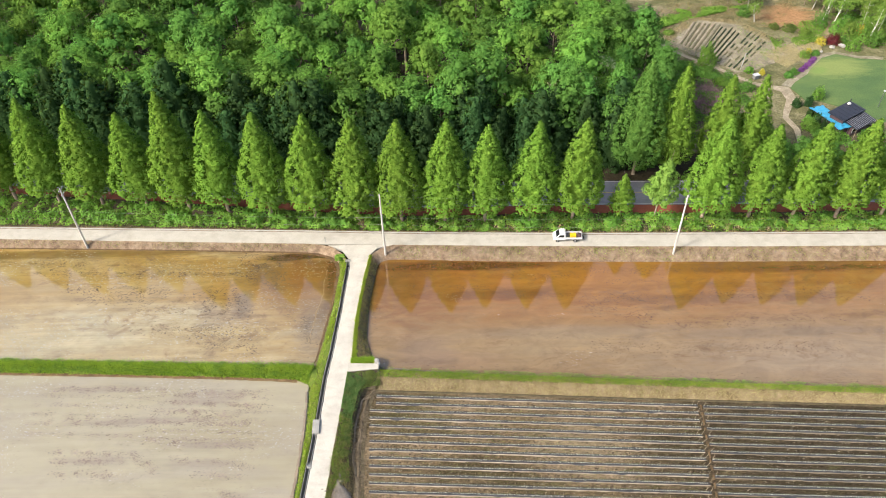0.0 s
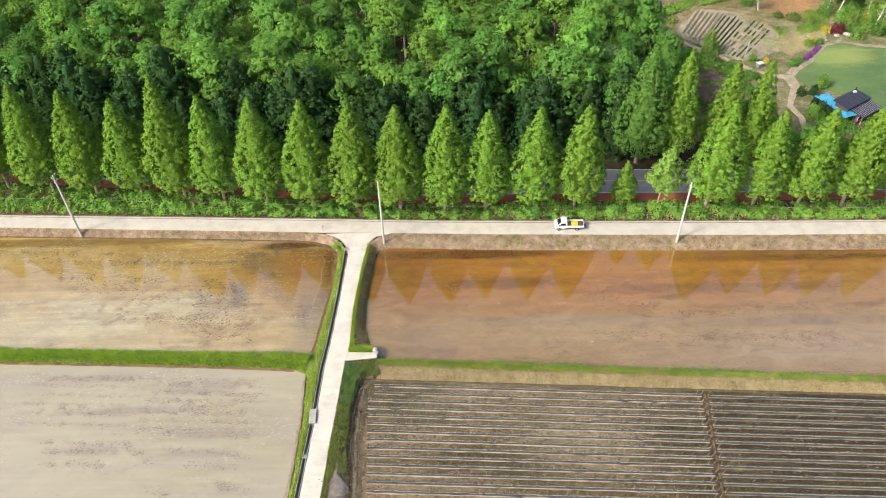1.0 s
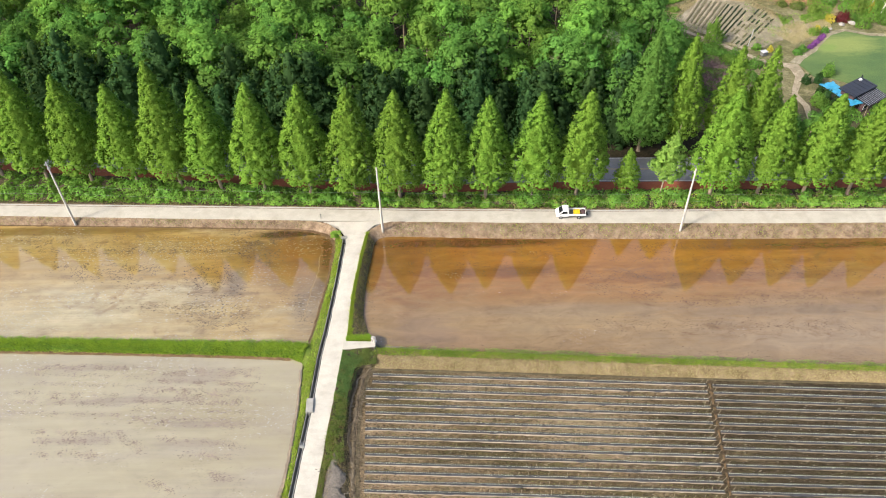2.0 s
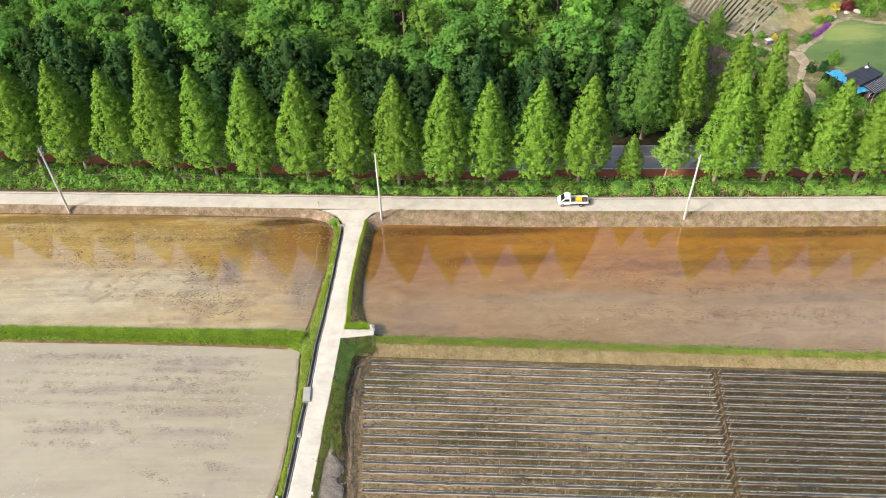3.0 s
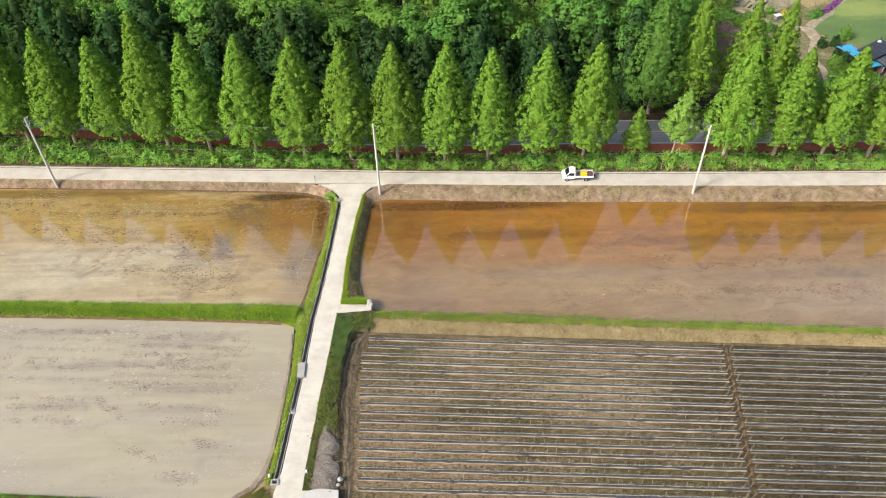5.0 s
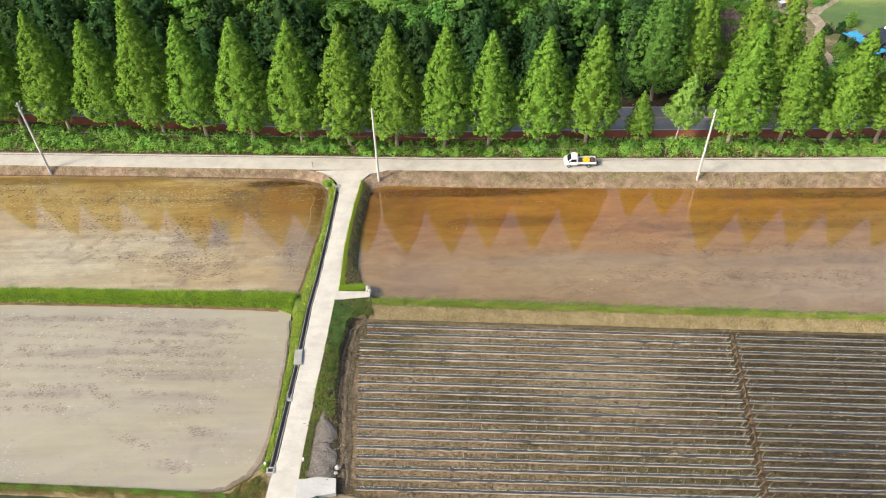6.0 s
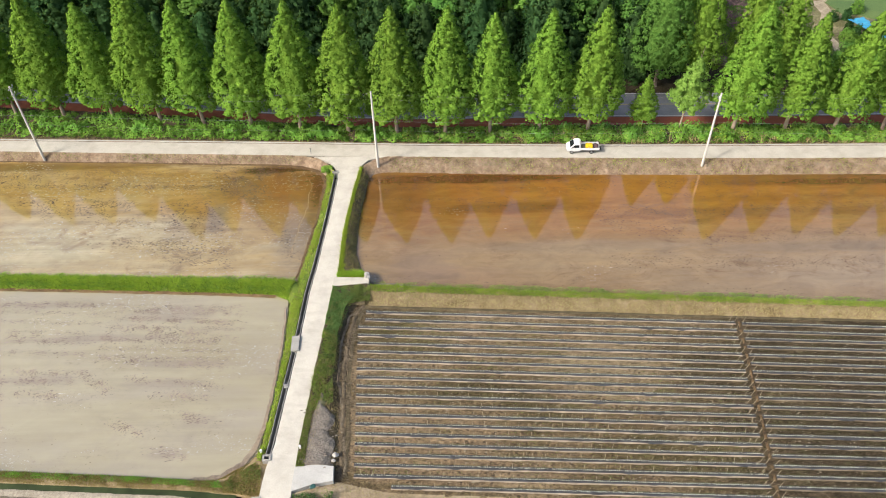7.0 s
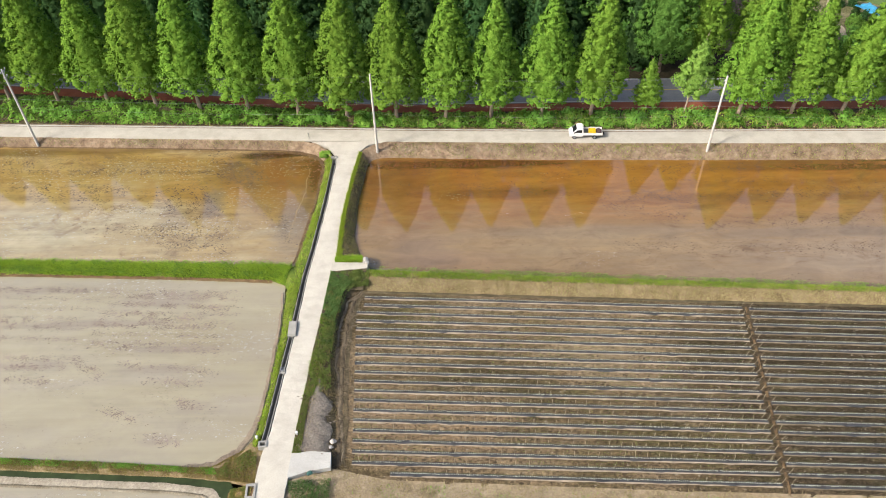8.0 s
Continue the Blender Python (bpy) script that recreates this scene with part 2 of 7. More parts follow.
# broad blobs put the mirrored sky's cream and mirrored trees' ochre into the mud
M["water_ul"] = paddy("paddy_ochre", [(0.30, (0.172, 0.106, 0.028)), (0.5, (0.214, 0.143, 0.048)), (0.72, (0.26, 0.20, 0.092))], (0.05, 0.04, 0.03), 0.06, 0.42, 0.60, 0.9, (0.235, 0.20, 0.125), tint=(0.9, 1.0, 0.97), mottle=0.75, blobs=((-55, 72, 34, 8, (0.265, 0.222, 0.125), 0.85), (-55, 84.5, 38, 6, (0.20, 0.132, 0.040), 0.85), (-33, 76, 6, 3, (0.18, 0.14, 0.085), 0.6), (-24.0, 83.5, 16, 9, (0.180, 0.098, 0.026), 0.8), (-19, 78, 4, 14, (0.15, 0.104, 0.058), 0.6), (-60, 90.8, 45, 1.4, (0.10, 0.062, 0.018), 0.8), (-25.5, 88.7, 5.5, 1.5, (0.030, 0.017, 0.008), 0.95), (-18.4, 85.5, 2.4, 5.5, (0.035, 0.016, 0.005), 0.95), (-21.5, 86.5, 4.5, 2.0, (0.090, 0.045, 0.012), 0.8), (-22.0, 83.5, 7.5, 6.5, (0.125, 0.058, 0.011), 0.8), (-23.5, 78.0, 4.8, 5.5, (0.150, 0.088, 0.030), 0.6), (-30, 85.5, 6, 4, (0.110, 0.066, 0.020), 0.6), (-20.2, 73.5, 2.2, 5, (0.105, 0.085, 0.062), 0.6), (-31, 78.6, 2.2, 3.4, (0.110, 0.088, 0.062), 0.7), (-18.2, 76, 1.2, 9, (0.10, 0.065, 0.028), 0.7), (-22.8, 83.6, 5.6, 4.4, (0.145, 0.069, 0.016), 0.7), (-17.7, 83, 1.0, 7, (0.055, 0.024, 0.008), 0.8), (-21.0, 88.8, 5, 0.7, (0.045, 0.020, 0.007), 0.85)))
# far blob paints the tree reflection's rust into the mud, near ones sky tan
M["water_ur"] = paddy("paddy_brown", [(0.30, (0.126, 0.070, 0.018)), (0.5, (0.158, 0.096, 0.034)), (0.72, (0.182, 0.126, 0.062))], (0.05, 0.03, 0.02), 0.06, 0.55, 0.75, 0.9, (0.155, 0.105, 0.048), 0.5, 0.8, tint=(0.95, 0.935, 0.84), mottle=0.8, drag_amount=0.1, blobs=((25, 82.5, 80, 10.5, (0.170, 0.067, 0.011), 0.9), (-8, 82, 6, 6, (0.085, 0.04, 0.012), 0.8), (0, 86, 22, 1.3, (0.075, 0.035, 0.012), 0.8), (50, 84.6, 26, 1.2, (0.085, 0.045, 0.014), 0.7), (30, 80.2, 40, 1.0, (0.11, 0.05, 0.012), 0.6), (52, 66, 30, 7, (0.168, 0.126, 0.080), 0.8), (18, 71.5, 22, 1.6, (0.118, 0.088, 0.050), 0.5), (46, 70.5, 26, 1.4, (0.12, 0.086, 0.05), 0.5), (2, 66.5, 9, 2.2, (0.15, 0.082, 0.04), 0.5), (14, 68, 24, 5, (0.168, 0.122, 0.062), 0.6), (6, 85.6, 22, 1.3, (0.070, 0.028, 0.008), 0.9), (56, 83.4, 26, 1.0, (0.075, 0.034, 0.010), 0.8), (-4, 79, 6, 9, (0.115, 0.052, 0.014), 0.6), (-3, 68, 6, 4, (0.120, 0.078, 0.044), 0.6), (30, 82, 19, 6.2, (0.172, 0.080, 0.015), 0.85), (42, 77.3, 24, 1.5, (0.090, 0.046, 0.020), 0.45), (8, 79.2, 16, 1.3, (0.085, 0.036, 0.012), 0.6)))
M["water_ll"] = paddy("paddy_beige", [(0.30, (0.19, 0.158, 0.092)), (0.5, (0.222, 0.192, 0.118)), (0.72, (0.237, 0.205, 0.132))], (0.08, 0.055, 0.04), 0.06, 0.48, 0.66, 0.9, (0.21, 0.18, 0.125), tint=(0.93, 1.0, 0.96), mottle=0.25, drag_amount=0.1, cloud_amount=0.1, mottle_colour=(0.155, 0.125, 0.095), blobs=((-32, 61, 7, 1.6, (0.165, 0.132, 0.098), 0.5), (-47, 62.6, 8, 0.8, (0.165, 0.132, 0.098), 0.5), (-30, 53.5, 8, 0.7, (0.165, 0.132, 0.098), 0.5), (-46, 51.6, 6, 0.9, (0.165, 0.132, 0.098), 0.5), (-30, 50.8, 6, 0.8, (0.165, 0.132, 0.098), 0.5), (-26.5, 46, 2.2, 1.3, (0.17, 0.135, 0.105), 0.35), (-28.6, 42.1, 2.4, 0.9, (0.17, 0.135, 0.105), 0.35), (-40, 57.4, 13, 0.7, (0.165, 0.132, 0.098), 0.5)))
M["silt"] = soil("pale_silt", [(0.3, (0.13, 0.088, 0.042)), (0.7, (0.18, 0.13, 0.07))], 1.0, 6, 0.4, 0.03)
M["clod"] = plain("wet_straw_clod", (0.092, 0.064, 0.036), 1.0, 0.0, 0.1)
M["clod_dark"] = plain("dark_wet_clod", (0.050, 0.036, 0.024), 1.0, 0.0, 0.1)
M["clod_pale"] = plain("damp_straw_clod", (0.128, 0.100, 0.078), 1.0, 0.0, 0.1, 0.4, 0.8)
M["clod_red"] = plain("wet_brown_clod", (0.055, 0.032, 0.018), 1.0, 0.0, 0.1)
M["mulch"] = plain("black_mulch_film", (0.029, 0.030, 0.034), 0.7, 0.0, 0.2, 0.5, 2.0)
M["tuft_pale"] = plain("pale_planting_sand", (0.27, 0.285, 0.235), 0.9, 0.0, 0.2, 0.3, 4.0)
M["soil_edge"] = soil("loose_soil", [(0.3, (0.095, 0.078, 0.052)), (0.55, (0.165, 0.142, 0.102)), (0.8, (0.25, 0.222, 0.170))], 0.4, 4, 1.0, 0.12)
M["soil_line"] = soil("pale_soil_line", [(0.3, (0.075, 0.060, 0.040)), (0.55, (0.120, 0.099, 0.070)), (0.8, (0.19, 0.165, 0.122))], 0.4, 4, 1.0, 0.12)
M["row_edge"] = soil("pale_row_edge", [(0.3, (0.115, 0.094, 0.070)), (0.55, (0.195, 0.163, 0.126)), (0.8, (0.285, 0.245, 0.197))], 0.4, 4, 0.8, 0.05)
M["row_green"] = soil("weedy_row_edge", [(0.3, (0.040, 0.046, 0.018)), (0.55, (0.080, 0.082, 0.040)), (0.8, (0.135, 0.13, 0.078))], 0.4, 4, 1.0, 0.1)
M["stake"] = plain("pale_wood_stake", (0.22, 0.185, 0.12), 0.8)
M["birch_bark"] = soil("birch_bark", [(0.3, (0.30, 0.28, 0.24)), (0.6, (0.5, 0.48, 0.43))], 1.5, 8, 0.6, 0.02)
M["bark"] = soil("bark", [(0.3, (0.14, 0.105, 0.08)), (0.7, (0.28, 0.22, 0.17))], 2.0, 12, 1.0, 0.05)
M["pole"] = concrete_mat("pole_concrete", (0.384, 0.365, 0.333), (0.307, 0.294, 0.269))
M["steel"] = plain("galvanised_steel", (0.288, 0.294, 0.301), 0.4, 0.8)
M["wire"] = plain("wire_grey", (0.24, 0.245, 0.235), 0.6, 0.0)
M["ceramic"] = plain("insulator_ceramic", (0.448, 0.442, 0.422), 0.3)
M["meta"] = leaf("metasequoia_leaf", (0.054, 0.122, 0.016), (0.108, 0.206, 0.027), (0.185, 0.290, 0.044), 0.36, 0.4)
M["young"] = leaf("young_tree_leaf", (0.085, 0.155, 0.028), (0.135, 0.225, 0.042), (0.20, 0.29, 0.065), 0.38)
M["broad"] = leaf("broadleaf", (0.058, 0.138, 0.024), (0.109, 0.220, 0.038), (0.178, 0.306, 0.054), 0.40)
M["broad_deep"] = leaf("deep_green_leaf", (0.036, 0.098, 0.021), (0.071, 0.162, 0.032), (0.126, 0.238, 0.048), 0.36)
# conifer green with the shade of the wood's edge put into it
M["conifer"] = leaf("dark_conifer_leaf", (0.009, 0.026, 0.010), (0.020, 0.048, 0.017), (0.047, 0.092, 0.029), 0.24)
M["blossom"] = leaf("blossom_leaf", (0.07, 0.14, 0.03), (0.16, 0.23, 0.08), (0.42, 0.43, 0.29), 0.35)
M["weed"] = leaf("weed_leaf", (0.060, 0.130, 0.020), (0.120, 0.220, 0.033), (0.215, 0.325, 0.060), 0.40)
M["grass"] = leaf("grass_blade", (0.13, 0.22, 0.018), (0.23, 0.34, 0.03), (0.40, 0.47, 0.09), 0.45)
M["dry"] = leaf("dry_grass_blade", (0.16, 0.122, 0.058), (0.245, 0.192, 0.102), (0.35, 0.29, 0.17), 0.3)
M["weed_dull"] = leaf("dull_weed_leaf", (0.055, 0.082, 0.020), (0.095, 0.128, 0.034), (0.155, 0.185, 0.06), 0.35)
M["bank_weed"] = leaf("bank_weed_leaf", (0.036, 0.070, 0.020), (0.066, 0.118, 0.034), (0.125, 0.185, 0.06), 0.3)
M["bush_dark"] = leaf("dark_weed_leaf", (0.022, 0.045, 0.016), (0.045, 0.082, 0.028), (0.09, 0.14, 0.05), 0.3)
M["straw_leaf"] = leaf("straw_weed_leaf", (0.105, 0.088, 0.022), (0.18, 0.142, 0.048), (0.27, 0.21, 0.095), 0.3)
M["purple"] = leaf("purple_flower", (0.05, 0.025, 0.075), (0.13, 0.04, 0.17), (0.22, 0.085, 0.25), 0.3)
M["maroon"] = leaf("maroon_leaf", (0.05, 0.008, 0.012), (0.10, 0.015, 0.02), (0.17, 0.03, 0.035), 0.3)
M["yellow"] = leaf("yellow_leaf", (0.24, 0.20, 0.03), (0.36, 0.30, 0.045), (0.50, 0.42, 0.08), 0.3)
M["white_paint"] = plain("white_vehicle_paint", (0.512, 0.512, 0.506), 0.25, 0.0, 0.5, 0.03)
M["yellow_plastic"] = plain("yellow_plastic", (0.512, 0.371, 0.0128), 0.5)
M["black_rubber"] = plain("black_rubber", (0.0128, 0.0128, 0.0128), 0.8)
M["glass_dark"] = plain("dark_window_glass", (0.0128, 0.016, 0.0192), 0.05, 0.0, 0.6)
M["bed_grey"] = plain("grey_truck_bed", (0.128, 0.128, 0.128), 0.6)
M["lamp_red"] = plain("red_lamp_lens", (0.288, 0.0128, 0.0128), 0.3)
M["lamp_clear"] = plain("clear_lamp_lens", (0.384, 0.384, 0.384), 0.15)
M["roof_dark"] = plain("dark_roof_metal", (0.0256, 0.0269, 0.0352), 0.45, 0.3)
M["tarp"] = plain("blue_tarpaulin", (0.030, 0.205, 0.335), 0.4, 0.0, 0.5, 0.25, 1.5)
M["house_wall"] = plain("dark_timber_wall", (0.064, 0.0352, 0.0384), 0.8)
M["plot_soil"] = soil("plot_soil", [(0.28, (0.105, 0.092, 0.058)), (0.5, (0.185, 0.162, 0.112)), (0.74, (0.29, 0.252, 0.185))], 0.45, 3, 1.0, 0.2)
M["veg_dull"] = soil("dull_seedlings", [(0.3, (0.06, 0.062, 0.03)), (0.7, (0.13, 0.115, 0.065))], 1.0, 4, 1.0, 0.1)
M["veg_dark"] = soil("dark_seedlings", [(0.3, (0.012, 0.022, 0.010)), (0.7, (0.035, 0.05, 0.02))], 1.0, 5, 1.0, 0.1)
M["brush"] = plain("brushwood", (0.16, 0.105, 0.095), 0.9)
M["birch"] = plain("pale_bark", (0.26, 0.25, 0.22), 0.8, 0.0, 0.3, 0.25)
M["stone"] = soil("pale_stone", [(0.3, (0.192, 0.179, 0.16)), (0.7, (0.307, 0.294, 0.269))], 3, 12, 0.8, 0.05)
M["teal"] = plain("teal_plastic", (0.012, 0.055, 0.048), 0.6)


# ---- mesh helpers ----
def mesh_from(name, verts, faces, mat, smooth=False):
    me = bpy.data.meshes.new(name)
    me.from_pydata([tuple(v) for v in verts], [], [tuple(f) for f in faces])
    me.materials.append(mat)
    if smooth:
        me.shade_smooth()
    me.update()
    return me


def part(name, data, material, parent, label="", kind=""):
    """Links a bmesh or a mesh as one object under a thing or a part."""
    if isinstance(data, bmesh.types.BMesh):
        me = bpy.data.meshes.new(name)
        bmesh.ops.recalc_face_normals(data, faces=data.faces)
        data.to_mesh(me)
        data.free()
        me.materials.append(material)
    else:
        me = data
    ob = new(name, me)
    ob.parent = parent
    return tagged(ob, label=label, kind=kind)


def empty(name, m, label, category, group="", kind=""):
    e = new(name)
    e.empty_display_size = 0.3
    e.matrix_world = m
    return tagged(e, label, category, group, kind)


def box(bm, c, s, bevel=0.0, m=None):
    r = bmesh.ops.create_cube(bm, size=1.0, matrix=Matrix.Translation(c) @ Matrix.Diagonal((*s, 1)))
    vs = r["verts"]
    if bevel:
        es = list({e for v in vs for e in v.link_edges})
        r2 = bmesh.ops.bevel(bm, geom=es, offset=bevel, segments=2, affect='EDGES', profile=0.6)
        vs = list({v for f in r2["faces"] for v in f.verts} | {v for v in vs if v.is_valid})
    if m is not None:
        bmesh.ops.transform(bm, matrix=m, verts=vs)
    return vs


def tube(bm, a, b, r0, r1, seg=8, caps=True):
    a, b = Vector(a), Vector(b)
    q = (b - a).to_track_quat('Z', 'Y').to_matrix().to_4x4()
    bmesh.ops.create_cone(bm, cap_ends=caps, segments=seg, radius1=r0, radius2=r1, depth=(b - a).length,
                          matrix=Matrix.Translation((a + b) / 2) @ q)


def resample(pts, n):
    p = np.array(pts, float)
    d = np.r_[0, np.cumsum(np.linalg.norm(np.diff(p, axis=0), axis=1))]
    s = np.linspace(0, d[-1], n)
    return np.stack([np.interp(s, d, p[:, k]) for k in range(p.shape[1])], 1)


def wob(x, y, s=1.0, seed=0.0):
    return noise.noise(Vector((x * s, y * s, seed)))


def sheet(name, A, B, profile, mat, label, nu=200, rough=0.0, edge=0.0, category="ground", kind="structure", skirt=0.0):
    """A strip of ground between the lines A and B; profile: heights at even steps from A to B."""
    a, b = resample(A, nu), resample(B, nu)
    nv = len(profile)
    verts, faces = [], []
    for i in range(nu):
        for j, z in enumerate(profile):
            t = j / (nv - 1)
            p = a[i] * (1 - t) + b[i] * t
            w = wob(p[0], p[1], 0.8, 3.1) + 0.6 * wob(p[0], p[1], 2.3, 7.7)
            off = edge * w * (1 if 0 < j < nv - 1 else 0.6)
            n = (b[i] - a[i])
            n = n / (np.linalg.norm(n) + 1e-9)
            x, y = p[0] + n[0] * off, p[1] + n[1] * off
            h = rough * (wob(x, y, 1.7, 1.0) + 0.5 * wob(x, y, 4.0, 5.0))
            verts.append((x, y, z + h))
    for i in range(nu - 1):
        for j in range(nv - 1):
            k = i * nv + j
            faces.append((k, k + nv, k + nv + 1, k + 1))
    if skirt:
        rim = [i * nv for i in range(nu)] + [(nu - 1) * nv + j for j in range(1, nv)] + \
              [i * nv + nv - 1 for i in range(nu - 2, -1, -1)] + [j for j in range(nv - 2, 0, -1)]
        base = len(verts)
        for k in rim:
            x, y, z = verts[k]
            verts.append((x, y, z - skirt))
        for q in range(len(rim)):
            r = (q + 1) % len(rim)
            faces.append((rim[q], base + q, base + r, rim[r]))
    bm = bmesh.new()
    me = mesh_from(name, verts, faces, mat, not skirt)
    bm.from_mesh(me)
    bmesh.ops.recalc_face_normals(bm, faces=bm.faces)
    if sum(f.normal.z * f.calc_area() for f in bm.faces) < 0:
        bmesh.ops.reverse_faces(bm, faces=bm.faces)
    bm.to_mesh(me)
    bm.free()
    return tagged(new(name, me), label, category, kind=kind)


def polygon(name, pts, z, mat, label, category, thick=0.0, kind="structure"):
    bm = bmesh.new()
    f = bm.faces.new([bm.verts.new((x, y, z)) for x, y in pts])
    bm.normal_update()
    if f.normal.z < 0:
        f.normal_flip()
    if thick:
        r = bmesh.ops.extrude_face_region(bm, geom=[f])
        bmesh.ops.translate(bm, verts=[v for v in r["geom"] if isinstance(v, bmesh.types.BMVert)], vec=(0, 0, 0))
        for v in f.verts:
            v.co.z -= thick
        bmesh.ops.recalc_face_normals(bm, faces=bm.faces)
    bmesh.ops.triangulate(bm, faces=[g for g in bm.faces if len(g.verts) > 4])
    me = bpy.data.meshes.new(name)
    bm.to_mesh(me)
    bm.free()
    me.materials.append(mat)
    return tagged(new(name, me), label, category, kind=kind)


def leaves(name, centres, normals, size, mat, rng, jitter=0.5, aspect=0.7):
    """A crown of small diamond leaves that face along the normals, more or less."""
    c = np.asarray(centres, float)
    n = np.asarray(normals, float) + rng.normal(0, jitter, c.shape)
    n /= np.linalg.norm(n, axis=1, keepdims=True) + 1e-9
    r = rng.normal(0, 1, c.shape)
    u = np.cross(n, r)
    u /= np.linalg.norm(u, axis=1, keepdims=True) + 1e-9
    v = np.cross(n, u)
    s = (size * rng.uniform(0.7, 1.35, len(c)))[:, None]
    q = np.stack([c - u * s, c + v * s * aspect - n * s * 0.15, c + u * s, c - v * s * aspect - n * s * 0.15], 1).reshape(-1, 3)
    k = len(c)
    me = bpy.data.meshes.new(name)
    me.vertices.add(4 * k)
    me.vertices.foreach_set("co", q.astype(np.float32).ravel())
    me.loops.add(4 * k)
    me.loops.foreach_set("vertex_index", np.arange(4 * k, dtype=np.int32))
    me.polygons.add(k)
    me.polygons.foreach_set("loop_start", np.arange(0, 4 * k, 4, dtype=np.int32))
    me.materials.append(mat)
    me.update(calc_edges=True)
    return me


PHI = (1 + 5 ** 0.5) / 2
ICO_V = np.array([(-1, PHI, 0), (1, PHI, 0), (-1, -PHI, 0), (1, -PHI, 0), (0, -1, PHI), (0, 1, PHI), (0, -1, -PHI), (0, 1, -PHI), (PHI, 0, -1), (PHI, 0, 1), (-PHI, 0, -1), (-PHI, 0, 1)]) / math.sqrt(1 + PHI * PHI)
ICO_F = np.array([(0, 11, 5), (0, 5, 1), (0, 1, 7), (0, 7, 10), (0, 10, 11), (1, 5, 9), (5, 11, 4), (11, 10, 2), (10, 7, 6), (7, 1, 8),
                  (3, 9, 4), (3, 4, 2), (3, 2, 6), (3, 6, 8), (3, 8, 9), (4, 9, 5), (2, 4, 11), (6, 2, 10), (8, 6, 7), (9, 8, 1)])


def foliage_mesh(name, verts, tri, lc, ln, size, mat, rng, jitter=0.45, aspect=0.7, soft=0.75):
    """A solid leafy mass with loose leaves standing out of it."""
    lc, n = np.asarray(lc, float), np.asarray(ln, float) + rng.normal(0, jitter, (len(lc), 3))
    n /= np.linalg.norm(n, axis=1, keepdims=True) + 1e-9
    u = np.cross(n, rng.normal(0, 1, lc.shape))
    u /= np.linalg.norm(u, axis=1, keepdims=True) + 1e-9
    w = np.cross(n, u)
    sz = (size * rng.uniform(0.7, 1.35, len(lc)))[:, None]
    q = np.stack([lc - u * sz, lc - w * sz * aspect - n * sz * 0.15, lc + u * sz, lc + w * sz * aspect - n * sz * 0.15], 1).reshape(-1, 3)
    g = np.asarray(ln, float)
    g = g / (np.linalg.norm(g, axis=1, keepdims=True) + 1e-9) * soft + n * (1 - soft)
    g /= np.linalg.norm(g, axis=1, keepdims=True) + 1e-9
    nv, nl, nt = len(verts), len(lc), len(tri) // 3
    co = np.vstack([verts, q]).astype(np.float32)
    loops = np.concatenate([tri, nv + np.arange(4 * nl)]).astype(np.int32)
    starts = np.concatenate([np.arange(0, 3 * nt, 3), 3 * nt + np.arange(0, 4 * nl, 4)]).astype(np.int32)
    me = bpy.data.meshes.new(name)
    me.vertices.add(len(co))
    me.vertices.foreach_set("co", co.ravel())
    me.loops.add(len(loops))
    me.loops.foreach_set("vertex_index", loops)
    me.polygons.add(len(starts))
    me.polygons.foreach_set("loop_start", starts)
    me.polygons.foreach_set("use_smooth", np.ones(nt + nl, bool))
    me.materials.append(mat)
    me.update(calc_edges=True)
    # the leaves of a tuft take the light as one rounded mass
    me.normals_split_custom_set_from_vertices(np.vstack([np.zeros((nv, 3)), np.repeat(g, 4, axis=0)]).tolist())
    return me


def tufts(name, centres, radii, lc, ln, size, mat, rng, squash=0.8, jitter=0.45, aspect=0.7, soft=0.75):
    """A crown of uneven leafy tufts with loose leaves standing out of them."""
    c, r = np.asarray(centres, float), np.asarray(radii, float)
    k = len(c)
    v = ICO_V[None] * (1 + 0.28 * rng.normal(0, 1, (k, 12, 1)).clip(-1.6, 1.6))
    v = v * (r[:, None, None] * np.array((1, 1, squash))) + c[:, None]
    tri = (ICO_F[None] + 12 * np.arange(k)[:, None, None]).reshape(-1)
    return foliage_mesh(name, v.reshape(-1, 3), tri, lc, ln, size, mat, rng, jitter, aspect, soft)


def blades(name, xy, z, height, mat, rng, width=0.05, lean=0.5):
    """Tufts: narrow upright triangles."""
    k = len(xy)
    a = rng.uniform(0, 2 * np.pi, k)
    d = np.stack([np.cos(a), np.sin(a), np.zeros(k)], 1)
    h = (height * rng.uniform(0.5, 1.4, k))[:, None]
    b = np.column_stack([xy, z])
    tilt = rng.normal(0, lean, (k, 3)) * h
    tilt[:, 2] = 0
    up = np.array([0, 0, 1.0])
    w = width * h / height
    q = np.stack([b - d * w, b + d * w, b + d * w * 0.4 + up * h + tilt], 1).reshape(-1, 3)
    me = bpy.data.meshes.new(name)
    me.vertices.add(3 * k)
    me.vertices.foreach_set("co", q.astype(np.float32).ravel())
    me.loops.add(3 * k)
    me.loops.foreach_set("vertex_index", np.arange(3 * k, dtype=np.int32))
    me.polygons.add(k)
    me.polygons.foreach_set("loop_start", np.arange(0, 3 * k, 3, dtype=np.int32))
    me.materials.append(mat)
    me.update(calc_edges=True)
    return me


